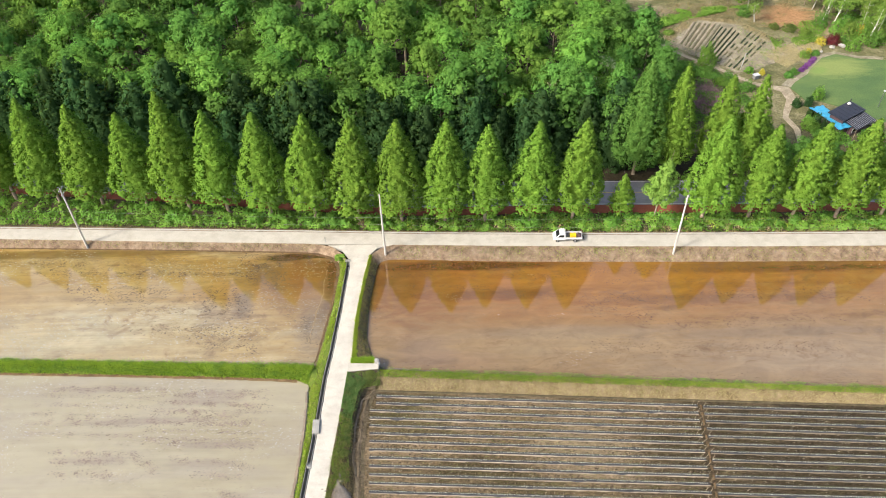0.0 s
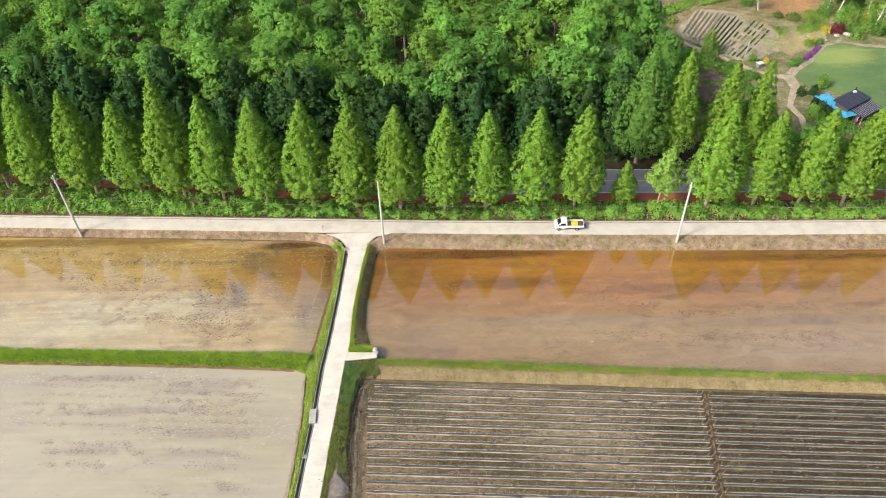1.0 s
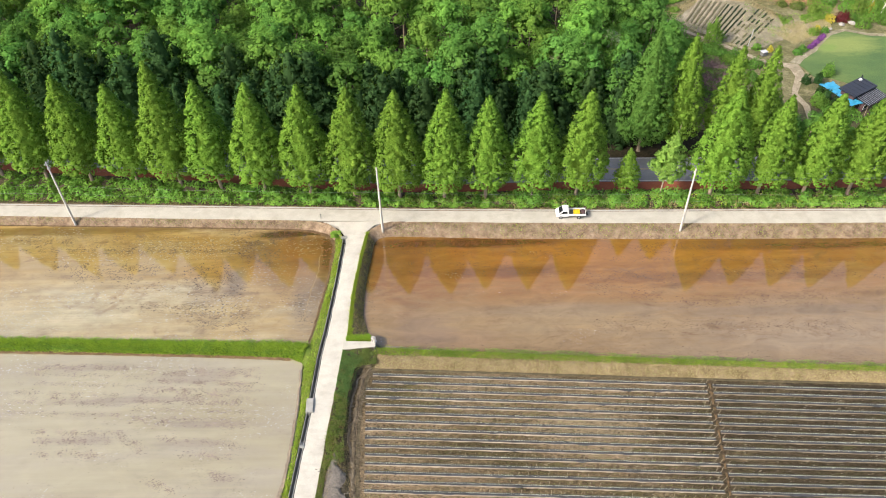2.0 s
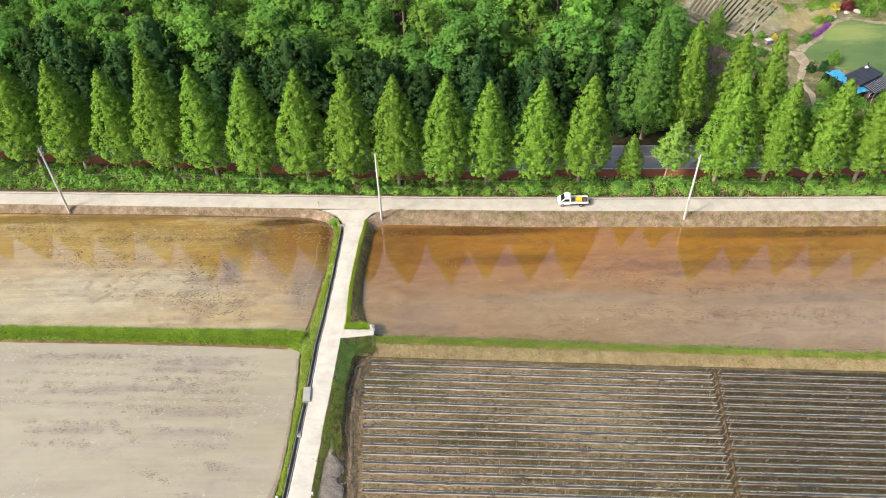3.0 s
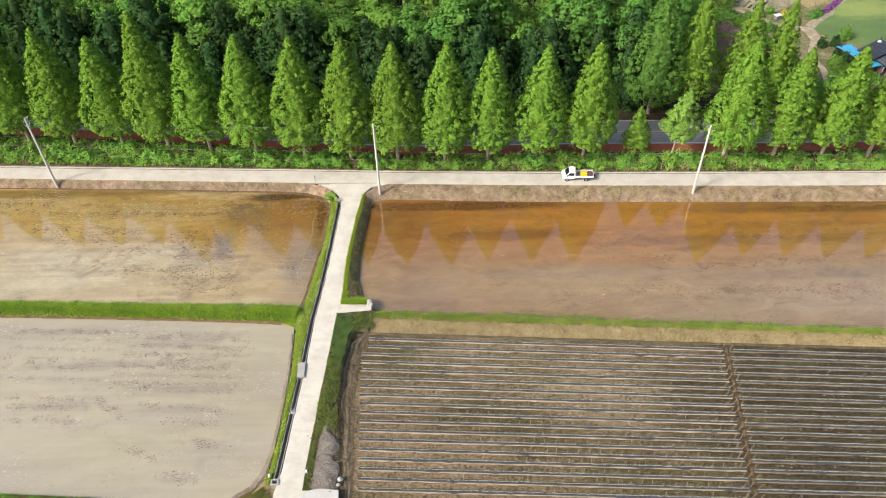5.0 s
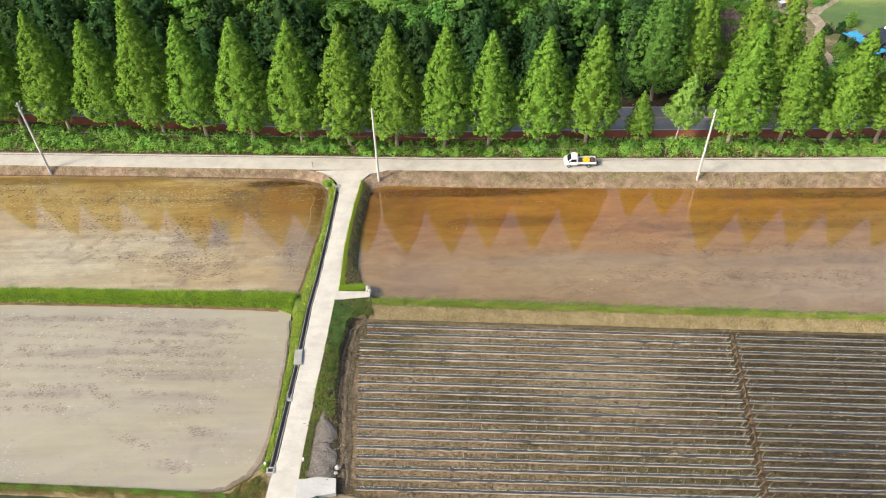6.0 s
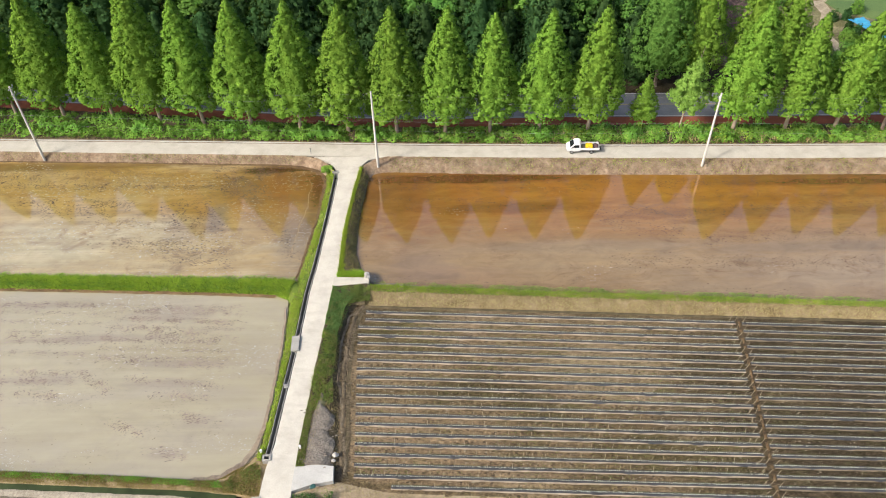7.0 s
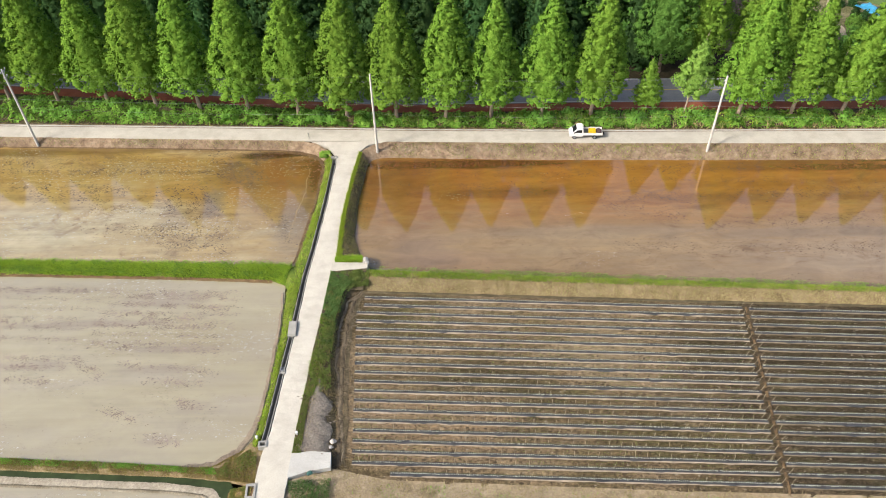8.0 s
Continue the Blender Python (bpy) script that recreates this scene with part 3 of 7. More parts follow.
def scatter(A, B, k, rng, lo=0.0, hi=1.0):
    """k points spread over the strip between two lines."""
    a, b = resample(A, 400), resample(B, 400)
    i = rng.uniform(0, 398.99, k)
    i0, fr = i.astype(int), (i % 1)[:, None]
    p, q = a[i0] * (1 - fr) + a[i0 + 1] * fr, b[i0] * (1 - fr) + b[i0 + 1] * fr
    t = rng.uniform(lo, hi, k)[:, None]
    return (p * (1 - t) + q * t)[:, :2], t[:, 0]


def clumped(xy, rng, scale=0.5, lo=-0.15, seed=0.0):
    keep = [wob(x, y, scale, seed) + 0.25 * rng.normal() > lo for x, y in xy]
    return np.array(keep)


# ---- lines of the plan ----
ROAD_N = [(-150, 101.2), (-76, 96.5), (-46.3, 94.9), (-23.7, 93.65), (-2.8, 92.4), (25.8, 91.15), (50, 90.4), (72.8, 89.75), (150, 87.2)]
ROAD_S = [(-150, 98.6), (-74.6, 93.8), (-45.5, 92.05), (-23.2, 90.8), (-2.8, 89.7), (10.7, 89.0), (25.3, 88.4), (49, 87.5), (71.4, 86.9), (150, 84.4)]
TREE_X = [-150, -76, -60, -51.6, -43.5, -37.3, -29.6, -21.8, -14, -7.5, 0.5, 22, 44, 59, 73, 150]
TREE_Y = [114, 105, 103, 102.1, 101.0, 100.2, 99, 98, 97.0, 96.4, 96.1, 95.9, 95.2, 94.8, 94.7, 92.5]


def row_y(x):
    return float(np.interp(x, TREE_X, TREE_Y))


def along(d, x0=-150, x1=150, n=60):
    """A line that follows the row of trees at the distance d behind it."""
    return [(x, row_y(x) + d) for x in np.linspace(x0, x1, n)]


def road_y(line, x):
    p = np.array(line)
    return float(np.interp(x, p[:, 0], p[:, 1]))


# ---- ground ----
def build_ground():
    xs = [-3000, -600] + list(range(-160, 164, 4)) + [600, 3000]
    offs = [(-3000, -1.9), (-300, -1.9), (-60, -1.9), (-0.12, -1.9), (-0.02, -0.2), (1.4, -0.2), (3.2, -0.12), (6, 0.02), (20, 0.02),
            (60, 0.05), (100, 0.3), (300, 1.0), (3000, 1.0)]
    verts, faces = [], []
    for x in xs:
        y0 = road_y(ROAD_S, x)
        for o, z in offs:
            verts.append((x, y0 + o, z))
    n = len(offs)
    for i in range(len(xs) - 1):
        for j in range(n - 1):
            k = i * n + j
            faces.append((k, k + n, k + n + 1, k + 1))
    me = mesh_from("ground", verts, faces, M["forest_floor"])
    tagged(new("ground", me), "dark earth and leaf litter under the woods", "ground", kind="structure")


build_ground()

# main lane, its kerb line and the asphalt road behind the trees
sheet("concrete_road", ROAD_N, ROAD_S, [0.0, 0.02, 0.02, 0.0], M["concrete"], "pale concrete farm lane beside flooded paddies", 300, 0.0, 0.03, "road", skirt=0.3)
sheet("red_path", along(0.8), along(2.9), [0.06, 0.06], M["red_path"], "rust-red footpath beside the asphalt road", 200, category="path", skirt=0.2)
sheet("asphalt_road", along(2.9), along(9.6), [0.05, 0.10, 0.05], M["asphalt"], "grey asphalt road between rows of trees", 200, category="road", skirt=0.2)
sheet("far_verge", along(9.6), along(12.5), [0.06, 0.12, 0.10], M["forest_floor"], "brown leaf litter verge beyond the asphalt road", 200, 0.05, category="verge")
for d, w, mt, lb in ((3.1, 0.14, "line_white", "white edge line"), (6.2, 0.14, "line_yellow", "yellow centre line"), (9.3, 0.14, "line_white", "white edge line")):
    zz = 0.11 if d == 6.2 else 0.069
    sheet("road_line", along(d), along(d + w), [zz, zz], M[mt], lb + " painted on the asphalt", 200, category="road marking")

# verges south of the lane
UL_TOP = [(-150.91, 97.18), (-74.75, 92.75), (-45.78, 91.24), (-24.15, 89.93), (-20.63, 89.43), (-18.11, 88.42), (-17.11, 87.12)]
sheet("verge", [(-150, 98.6), (-74.6, 93.8), (-45.5, 92.05), (-23.2, 90.8), (-21.0, 90.55), (-18.3, 89.9), (-16.6, 88.4), (-15.7, 86.6)], UL_TOP,
      [-0.01, -0.08, -0.5, -1.26], M["verge"], "dry earthen verge between lane and paddy", 300, 0.07, 0.10, "verge")
UR_TOP = [(-10.67, 85.71), (-10.17, 87.01), (-8.76, 87.52), (10.56, 86.31), (37.72, 85.3), (70.72, 84.4), (150.9, 81.88)]
sheet("verge", [(-12.0, 86.2), (-11.4, 88.2), (-9.0, 90.0), (10.7, 89.0), (25.3, 88.4), (49, 87.5), (71.4, 86.9), (150, 84.4)], UR_TOP,
      [-0.01, -0.08, -0.40, -0.9, -1.26], M["verge"], "dry earthen verge with sparse weeds above the paddy", 300, 0.08, 0.10, "verge")

# side lane with its flared mouth
SIDE_L = [(-18.9, 90.2), (-16.4, 89.0), (-15.2, 87.0), (-14.9, 85.1), (-15.3, 76.6), (-15.85, 68.0), (-16.3, 63.2), (-16.6, 55.3), (-17.0, 49.2),
          (-17.4, 42.3), (-17.9, 39.8), (-18.1, 35.1), (-19.5, 15)]
SIDE_R = [(-8.0, 90.0), (-10.8, 89.2), (-11.9, 87.6), (-12.5, 82.6), (-13.2, 73.8), (-13.2, 66.4), (-13.5, 64.4), (-14.05, 57.2), (-14.5, 50.2),
          (-14.9, 43), (-14.9, 39.8), (-15.1, 35.0), (-16.3, 15)]
sheet("side_lane", SIDE_L, SIDE_R, [0.006, 0.03, 0.03, 0.006], M["concrete_pale"], "worn pale concrete side lane between paddies", 220, 0.0, 0.07, "road", skirt=0.5)
sheet("stub_lane", [(-13.6, 65.7), (-11.5, 65.6), (-9.3, 65.7)], [(-13.6, 64.2), (-11.5, 64.4), (-9.3, 64.6)], [0.01, 0.02, 0.01], M["concrete"],
      "short concrete ramp from the lane into a paddy", 20, 0.0, 0.03, "ramp", skirt=1.3)
sheet("slab", [(-15.0, 39.9), (-13.0, 40.1), (-11.2, 39.9)], [(-15.1, 37.3), (-13.0, 38.0), (-11.1, 38.3)], [0.02, 0.03, 0.02], M["concrete_slab"],
      "pale concrete slab entry beside the lane", 20, 0.0, 0.08, "slab", skirt=0.6)


# ---- paddies ----
polygon("paddy", [(-17.11, 87.32), (-18.11, 88.62), (-20.63, 89.63), (-24.15, 90.23), (-45.78, 91.54), (-74.75, 93.05), (-150.91, 97.48), (-150.91, 72.63), (-64.69, 68.3),
                  (-47.99, 67.4), (-31.49, 66.59), (-18.42, 66.09), (-17.81, 70.42), (-17.01, 77.86), (-16.6, 85.91)], -1.15, M["water_ul"],
        "flooded paddy of ochre mud mirroring the trees", "paddy")
polygon("paddy", [(-10.77, 85.71), (-10.27, 87.22), (-8.76, 87.72), (10.56, 86.51), (37.72, 85.51), (70.72, 84.6), (150.9, 82.09), (150.9, 52.71), (59.85, 59.65),
                  (32.09, 61.76), (8.85, 63.47), (-9.46, 64.98), (-10.57, 67.8), (-11.47, 70.92), (-11.47, 77.76)], -1.15, M["water_ur"],
        "flooded paddy of brown mud mirroring the trees", "paddy")
polygon("paddy", [(-150, 70.4), (-63.3, 66.0), (-46.9, 65.2), (-30.8, 64.3), (-20.4, 64.0), (-19.0, 63.4), (-18.7, 59.7), (-18.5, 55.9), (-18.5, 51.6),
                  (-18.6, 47.9), (-18.8, 44.8), (-19.2, 42.0), (-20.3, 40.3), (-21.6, 39.4), (-22.7, 38.9), (-25.0, 38.6), (-32.3, 39.1), (-43.5, 39.7), (-150, 45)], -0.80, M["water_ll"],
        "flooded paddy of pale beige silt with straw flecks", "paddy")
polygon("paddy", [(-150, 44.2), (-38.9, 37.3), (-25.9, 36.5), (-22.7, 36.0), (-21.8, 34.8), (-21.6, 32), (-20.6, 15), (-150, 15)], -0.82, M["water_ll"],
        "flooded paddy of pale beige silt beyond a grassy dike", "paddy")


# ---- straw and clods lying in the shallow water ----
def flecks(name, segs, z, width, density, size, mat, label, rng):
    """Small flat clods, denser along the given streaks."""
    verts, faces = [], []
    for (ax, ay), (bx, by) in segs:
        n = int(density * math.hypot(bx - ax, by - ay))
        for _ in range(n):
            t = rng.uniform(-0.03, 1.03)
            x, y = ax + (bx - ax) * t + rng.normal(0, 0.5), ay + (by - ay) * t + rng.normal(0, width)
            if wob(x, y, 0.7, 12.0) + 0.5 * wob(x, y, 2.0, 3.0) < -0.12 + 0.2 * rng.normal():
                continue
            r = size * min(2.4, 0.85 * math.exp(0.45 * rng.normal()))
            k = len(verts)
            a0 = rng.uniform(0, 6.28)
            for e in range(5):
                a = a0 + e * 1.2566
                q = r * rng.uniform(0.6, 1.2)
                verts.append((x + q * 1.5 * math.cos(a), y + q * 0.8 * math.sin(a), z - 0.01))
            verts.append((x, y, z + 0.012 + 0.1 * r))
            faces += [(k + e, k + (e + 1) % 5, k + 5) for e in range(5)]
    tagged(new(name, mesh_from(name, verts, faces, M[mat])), label, "clods", kind="stuff")


rf = np.random.default_rng(31)
flecks("mud_clods", [((-54.4, 63.0), (-41.5, 62.4)), ((-38.7, 62.1), (-24.7, 61.0)), ((-52.4, 58.0), (-25.4, 56.7)), ((-38.5, 58.9), (-27.8, 57.9)), ((-39.3, 54.3), (-25.4, 53.1)), ((-50.9, 53.0), (-40.5, 52.3)), ((-40.5, 52.3), (-36.1, 49.5)), ((-50.3, 51.7), (-41.5, 51.2)), ((-34.9, 51.6), (-24.8, 50.3)), ((-49.4, 49.8), (-41.6, 49.4)), ((-32.2, 49.4), (-26.2, 48.9)), ((-28.2, 46.9), (-24.8, 45.3)), ((-30.7, 42.6), (-26.6, 41.6)), ((-35.0, 45.9), (-31.9, 44.3)), ((-37.0, 60.3), (-25.1, 59.3))], -0.80, 0.28, 100.0, 0.064, "clod_pale", "dark straw and clods in rows on pale silt", rf)
flecks("mud_clods", [((-39.5, 62.6 - 1.1 * k), (-24.6, 61.7 - 1.1 * k)) for k in range(8)] + [((-56, 63.5 - 1.5 * k), (-41, 62.6 - 1.5 * k)) for k in range(6)], -0.80, 0.2, 62.0, 0.056, "clod_pale", "thin rows of straw on pale silt", rf)
flecks("mud_clods", [((-33.71, 89.43), (-24.45, 89.93)), ((-30.19, 87.72), (-19.62, 87.12)), ((-29.18, 85), (-20.13, 80.98)), ((-28.17, 79.47), (-19.62, 74.44)), ((-34.21, 82.89), (-22.14, 82.49)), ((-24.15, 76.45), (-19.72, 70.92)), ((-68.41, 89.93), (-40.25, 88.72)), ((-60.37, 87.72), (-34.21, 86.71)), ((-30.39, 86.41), (-26.77, 84.2)), ((-64.19, 86.41), (-39.54, 85)), ((-48.49, 81.78), (-38.84, 80.17)), ((-36.83, 81.08), (-32.6, 75.85)), ((-32.6, 79.67), (-29.98, 75.75)), ((-39.44, 73.03), (-27.67, 72.43)), ((-35.52, 70.62), (-27.17, 69.51)), ((-44.67, 73.74), (-36.12, 72.93)), ((-47.39, 78.16), (-38.94, 77.26))], -1.15, 0.7, 96.0, 0.058, "clod", "dark straw and clods on ochre mud", rf)
flecks("mud_clods", [((-2.22, 86.21), (12.37, 85.41)), ((31.18, 83.59), (62.67, 84.2)), ((2.21, 80.27), (13.88, 80.37)), ((20.82, 77.56), (39.23, 77.06)), ((34.2, 72.13), (57.84, 72.73)), ((22.53, 68.5), (55.53, 67.4)), ((21.93, 75.85), (30.88, 73.84)), ((39.13, 78.46), (60.66, 78.26)), ((-8.86, 86.81), (-1.72, 84.2))], -1.15, 0.7, 100.0, 0.055, "clod_red", "fine dark straw flecks on brown mud", rf)
flecks("mud_clods", [((-70.43, 77.46), (-18.11, 76.45)), ((-70.43, 70.42), (-20.13, 70.42))], -1.15, 3.2, 5.0, 0.06, "clod", "sparse straw flecks on ochre mud", rf)
flecks("mud_clods", [((-9.06, 86.01), (24.14, 84.8)), ((-8.05, 83.9), (22.13, 82.89)), ((24.14, 84.1), (66.39, 82.69)), ((26.15, 81.48), (62.37, 80.07)), ((26.5, 78.4), (64, 76.8)), ((-6, 79.6), (20, 78.7)), ((-9.06, 81.68), (6.03, 81.08))], -1.15, 0.32, 46.0, 0.05, "clod_red", "rows of fine dark straw on brown mud", rf)
flecks("mud_clods", [((-9.06, 65.99), (70.42, 59.95)), ((-10.27, 68.4), (-10.67, 84.5))], -1.15, 0.5, 22.0, 0.06, "clod_red", "dark flecks along the paddy shore", rf)
flecks("mud_clods", [((-8.05, 75.45), (70.42, 72.43)), ((-8.05, 66.39), (70.42, 64.38))], -1.15, 3.5, 5.0, 0.05, "clod_red", "sparse straw flecks on brown mud", rf)
flecks("mud_clods", [((-56, 52), (-20, 50)), ((-50, 45), (-22, 43))], -0.80, 4.0, 4.0, 0.05, "clod", "sparse straw flecks on pale silt", rf)

flecks("mud_clods", [((-33.5, 88.0), (-25.5, 86.6)), ((-33, 86.4), (-25, 84.4)), ((-31.6, 84.8), (-26, 82.4)), ((-30.4, 87.4), (-23, 88.9)), ((-27.6, 89.4), (-24, 88.6))], -1.15, 0.7, 100.0, 0.075, "clod_dark", "dense dark straw and clods in the paddy corner", rf)
flecks("mud_clods", [((-48.4, 85.9), (-31.7, 85.0)), ((-66, 88.6), (-58, 88.0)), ((-66, 86.6), (-49, 85.8))], -1.15, 0.45, 60.0, 0.075, "clod_dark", "row of dark clods on ochre mud", rf)
flecks("mud_clods", [((-39, 81.6), (-31.6, 80.6)), ((-38.4, 79.6), (-31.4, 78.6)), ((-37.6, 77.6), (-31.6, 76.2)), ((-33, 81), (-29.4, 76)), ((-60, 82.6), (-44, 81.6)), ((-56, 80.6), (-46, 79.8))], -1.15, 0.7, 70.0, 0.075, "clod_dark", "scattered dark clods on ochre mud", rf)
flecks("mud_clods", [((-47, 74.2), (-30, 73.4)), ((-38, 72.4), (-27.6, 71.4)), ((-36, 70.6), (-27.6, 69.8)), ((-21.4, 76), (-19.4, 71))], -1.15, 0.6, 45.0, 0.07, "clod_dark", "scattered dark clods on pale mud", rf)

sheet("mud_shore", [(-19.05, 61.6), (-18.8, 59.7), (-18.6, 55.9), (-18.6, 51.6), (-18.7, 47.9), (-18.85, 44.8), (-19.3, 42.1), (-20.3, 40.5), (-21.6, 39.6)], [(-19.35, 61.4), (-19.1, 59.5), (-19.0, 55.9), (-19.05, 51.6), (-19.15, 47.9), (-19.4, 44.9), (-20.0, 42.6), (-20.9, 41.1), (-22.0, 40.3)],
      [-0.70, -0.76, -0.83], M["wet_mud"], "wet brown mud shore of the paddy", 120, 0.03, 0.12, "shore")
sheet("mud_shore", [(-21.6, 39.55), (-22.8, 39.05), (-28, 38.9), (-43.5, 39.9)], [(-22.0, 40.3), (-23.2, 39.7), (-28, 39.25), (-43.5, 40.1)], [-0.72, -0.78, -0.83], M["wet_mud"], "wet brown mud shore of the paddy", 60, 0.03, 0.1, "shore")
sheet("mud_shore", [(-10.57, 67.9), (-9.46, 65.39), (8.85, 63.62), (32.09, 61.91), (70.42, 58.95)], [(-10.27, 68.2), (-8.86, 66.09), (8.85, 63.98), (32.09, 62.22), (70.42, 59.25)], [-1.11, -1.15, -1.19], M["wet_mud"],
      "dark wet shore of the paddy", 160, 0.02, 0.1, "shore")
sheet("mud_shore", [(-24.15, 90.03), (-20.63, 89.53), (-18.21, 88.52), (-17.11, 87.12), (-16.7, 85.71), (-17.06, 77.86), (-17.91, 70.42), (-18.52, 66.59)], [(-24.15, 89.43), (-20.93, 88.83), (-18.82, 87.92), (-17.81, 86.71), (-17.41, 85.51), (-17.61, 77.86), (-18.42, 70.42), (-18.92, 66.79)],
      [-1.08, -1.14, -1.19], M["mud_dark"], "dark wet rim of the paddy", 160, 0.02, 0.18, "shore")
sheet("mud_shore", [(-78.47, 93.05), (-45.78, 91.34), (-24.15, 90.03)], [(-78.47, 92.65), (-45.78, 90.89), (-24.15, 89.48)], [-1.08, -1.14, -1.19], M["mud_dark"], "dark wet rim of the paddy", 160, 0.02, 0.12, "shore")
sheet("silt_line", [(-19.42, 86.51), (-18.72, 84.9), (-19.02, 82.99), (-18.82, 80.48), (-19.32, 77.46), (-19.72, 73.94), (-20.02, 70.42)], [(-19.34, 86.51), (-18.62, 84.9), (-18.9, 82.99), (-18.7, 80.48), (-19.17, 77.46), (-19.57, 73.94), (-19.92, 70.42)],
      [-1.15, -1.135, -1.15], M["silt"], "thin meandering line of pale silt in the paddy", 80, 0.0, 0.25, "silt")

# dikes and banks
DK_N = [(-150.91, 72.83), (-64.69, 68.6), (-47.99, 67.7), (-31.49, 66.89), (-20.13, 66.49), (-17.41, 66.29)]
DK_S = [(-150, 70.0), (-63.3, 65.8), (-46.9, 65.0), (-30.8, 64.1), (-20.6, 63.3), (-19.2, 62.6), (-17.6, 61.4)]
sheet("dike", DK_N, DK_S, [-1.25, -0.6, -0.2, -0.2, -0.45, -0.9], M["grass_ground"], "lush green grass dike between two paddies", 260, 0.10, 0.10, "dike")
# brown mud edge with the dike's shadow line put into its colour
sheet("mud_shore", [(x, y + 0.25) for x, y in DK_S[:5]], [(x, y - 0.22) for x, y in DK_S[:5]], [-0.66, -0.72, -0.83], M["bank_brown"], "thin brown mud edge and shadow line below the dike", 200, 0.03, 0.08, "shore")
EDGE_L = [(-15.6, 86.6), (-15.5, 85.0), (-15.9, 76.6), (-16.5, 68.0), (-17.0, 63.2), (-17.3, 55.3), (-17.7, 49.2), (-18.1, 42.3), (-18.5, 40.6)]
EDGE_LW = [(-17.11, 87.32), (-16.7, 85.71), (-17.06, 77.86), (-17.91, 70.42), (-18.7, 65.3), (-19.0, 61.5), (-18.65, 56.1), (-18.65, 51.6), (-18.75, 47.9), (-18.9, 44.8), (-19.3, 41.6)]
sheet("lane_verge", EDGE_L, EDGE_LW, [0.0, -0.08, -0.55, -1.25], M["grass_ground"], "narrow grassy strip between ditch and paddy", 160, 0.06, 0.08, "verge")
EDGE_R = [(-11.9, 87.6), (-12.5, 82.6), (-13.2, 73.8), (-13.2, 66.4), (-12.6, 65.7), (-10.0, 65.6)]
EDGE_RW = [(-10.47, 86.81), (-10.67, 85.51), (-11.37, 77.76), (-11.27, 70.92), (-10.27, 67.8), (-9.46, 65.79)]
sheet("bank", EDGE_R, EDGE_RW, [0.0, -0.05, -0.30, -0.70, -1.26], M["bank_scrub"], "dull weedy earth bank between lane and paddy", 140, 0.10, 0.10, "bank")
RD_N = [(-9.36, 65.28), (8.85, 63.78), (32.09, 62.07), (59.85, 59.95), (150.9, 53.01)]
RD_S = [(-9.7, 61.3), (7.2, 60.3), (26.5, 59.0), (49.7, 57.6), (150, 50.9)]
sheet("dike", RD_N, RD_S, [-1.25, -0.5, -0.15, -0.15, -0.3, -0.55, -0.78], M["straw"], "dike with green crest and dry straw slope", 260, 0.08, 0.08, "dike")
BK_R = [(-9.6, 62.4), (-11.2, 60.4), (-11.9, 56.0), (-11.8, 51.5), (-11.3, 47.8), (-10.9, 43.0), (-10.8, 39.9)]
sheet("bank", [(-13.6, 64.2), (-13.8, 61), (-14.05, 57.2), (-14.5, 50.2), (-14.7, 46), (-14.9, 43), (-14.95, 39.9)], BK_R,
      [0.0, 0.0, -0.08, -0.2, -0.35, -0.55, -0.85], M["bank_dark"], "weedy bank falling from the lane to the crop field", 140, 0.12, 0.05, "bank")
sheet("dirt_patch", [(-13.3, 48.6), (-13.9, 46.9), (-14.0, 45.2), (-14.6, 43.4), (-14.55, 41.6), (-14.85, 40.05)], [(-13.0, 48.6), (-12.6, 47.2), (-11.7, 46.0), (-12.0, 44.2), (-11.4, 42.6), (-11.6, 41.2), (-11.3, 40.05)], [-0.04, 0.05, 0.07, 0.0, -0.12, -0.5], M["dirt_grey"],
      "bare grey trampled dirt beside the lane", 90, 0.10, 0.25, "dirt")
sheet("corner", [(-9.4, 64.5), (-13.4, 64.3)], [(-9.6, 61.3), (-13.7, 61.6)], [-0.05, -0.02, -0.1, -0.3], M["bank_dark"],
      "weedy corner of earth beside the ramp", 30, 0.08, 0.05, "bank")
D2_N = [(-150, 47.5), (-43.5, 40.4), (-32.3, 39.7), (-25.2, 39.0), (-22.5, 39.0), (-20.2, 40.5), (-19.2, 42.2), (-17.95, 41.9)]
D2_S = [(-150, 45.9), (-39.5, 38.9), (-25.2, 38.0), (-20.7, 37.4), (-17.9, 36.9)]
sheet("dike", D2_N, D2_S, [-0.95, -0.5, -0.3, -0.28, -0.45, -0.98], M["straw"], "dike of mixed green and dry grass between paddies", 240, 0.10, 0.08, "dike")
SILT = [(-150, 45.3), (-39.3, 38.4), (-26.2, 37.6), (-21.9, 36.9), (-20.8, 35.6), (-20.5, 33)]
SILT_S = [(-150, 44.4), (-38.9, 37.5), (-25.9, 36.7), (-22.6, 36.2), (-21.6, 35.0), (-21.4, 32.5)]
sheet("ditch", [(-150, 46.2), (-39.5, 39.2), (-25.2, 38.3), (-20.8, 37.8), (-19.8, 36.2), (-19.6, 33)], [(x, y - 0.3) for x, y in SILT], [-0.90, -0.90], M["ditch_water"], "narrow ditch of dark green water", 160, category="ditch")
sheet("silt_bank", SILT, SILT_S, [-0.94, -0.84, -0.83, -0.84], M["silt_pale"], "pale dried silt along the ditch", 240, 0.02, 0.12, "silt")
sheet("dike", SILT_S, [(x - 0.05, y - 0.4) for x, y in SILT_S], [-0.86, -0.74, -0.74, -0.88], M["soil_edge"], "low bare mud dike along a narrow ditch", 200, 0.04, 0.06, "dike")
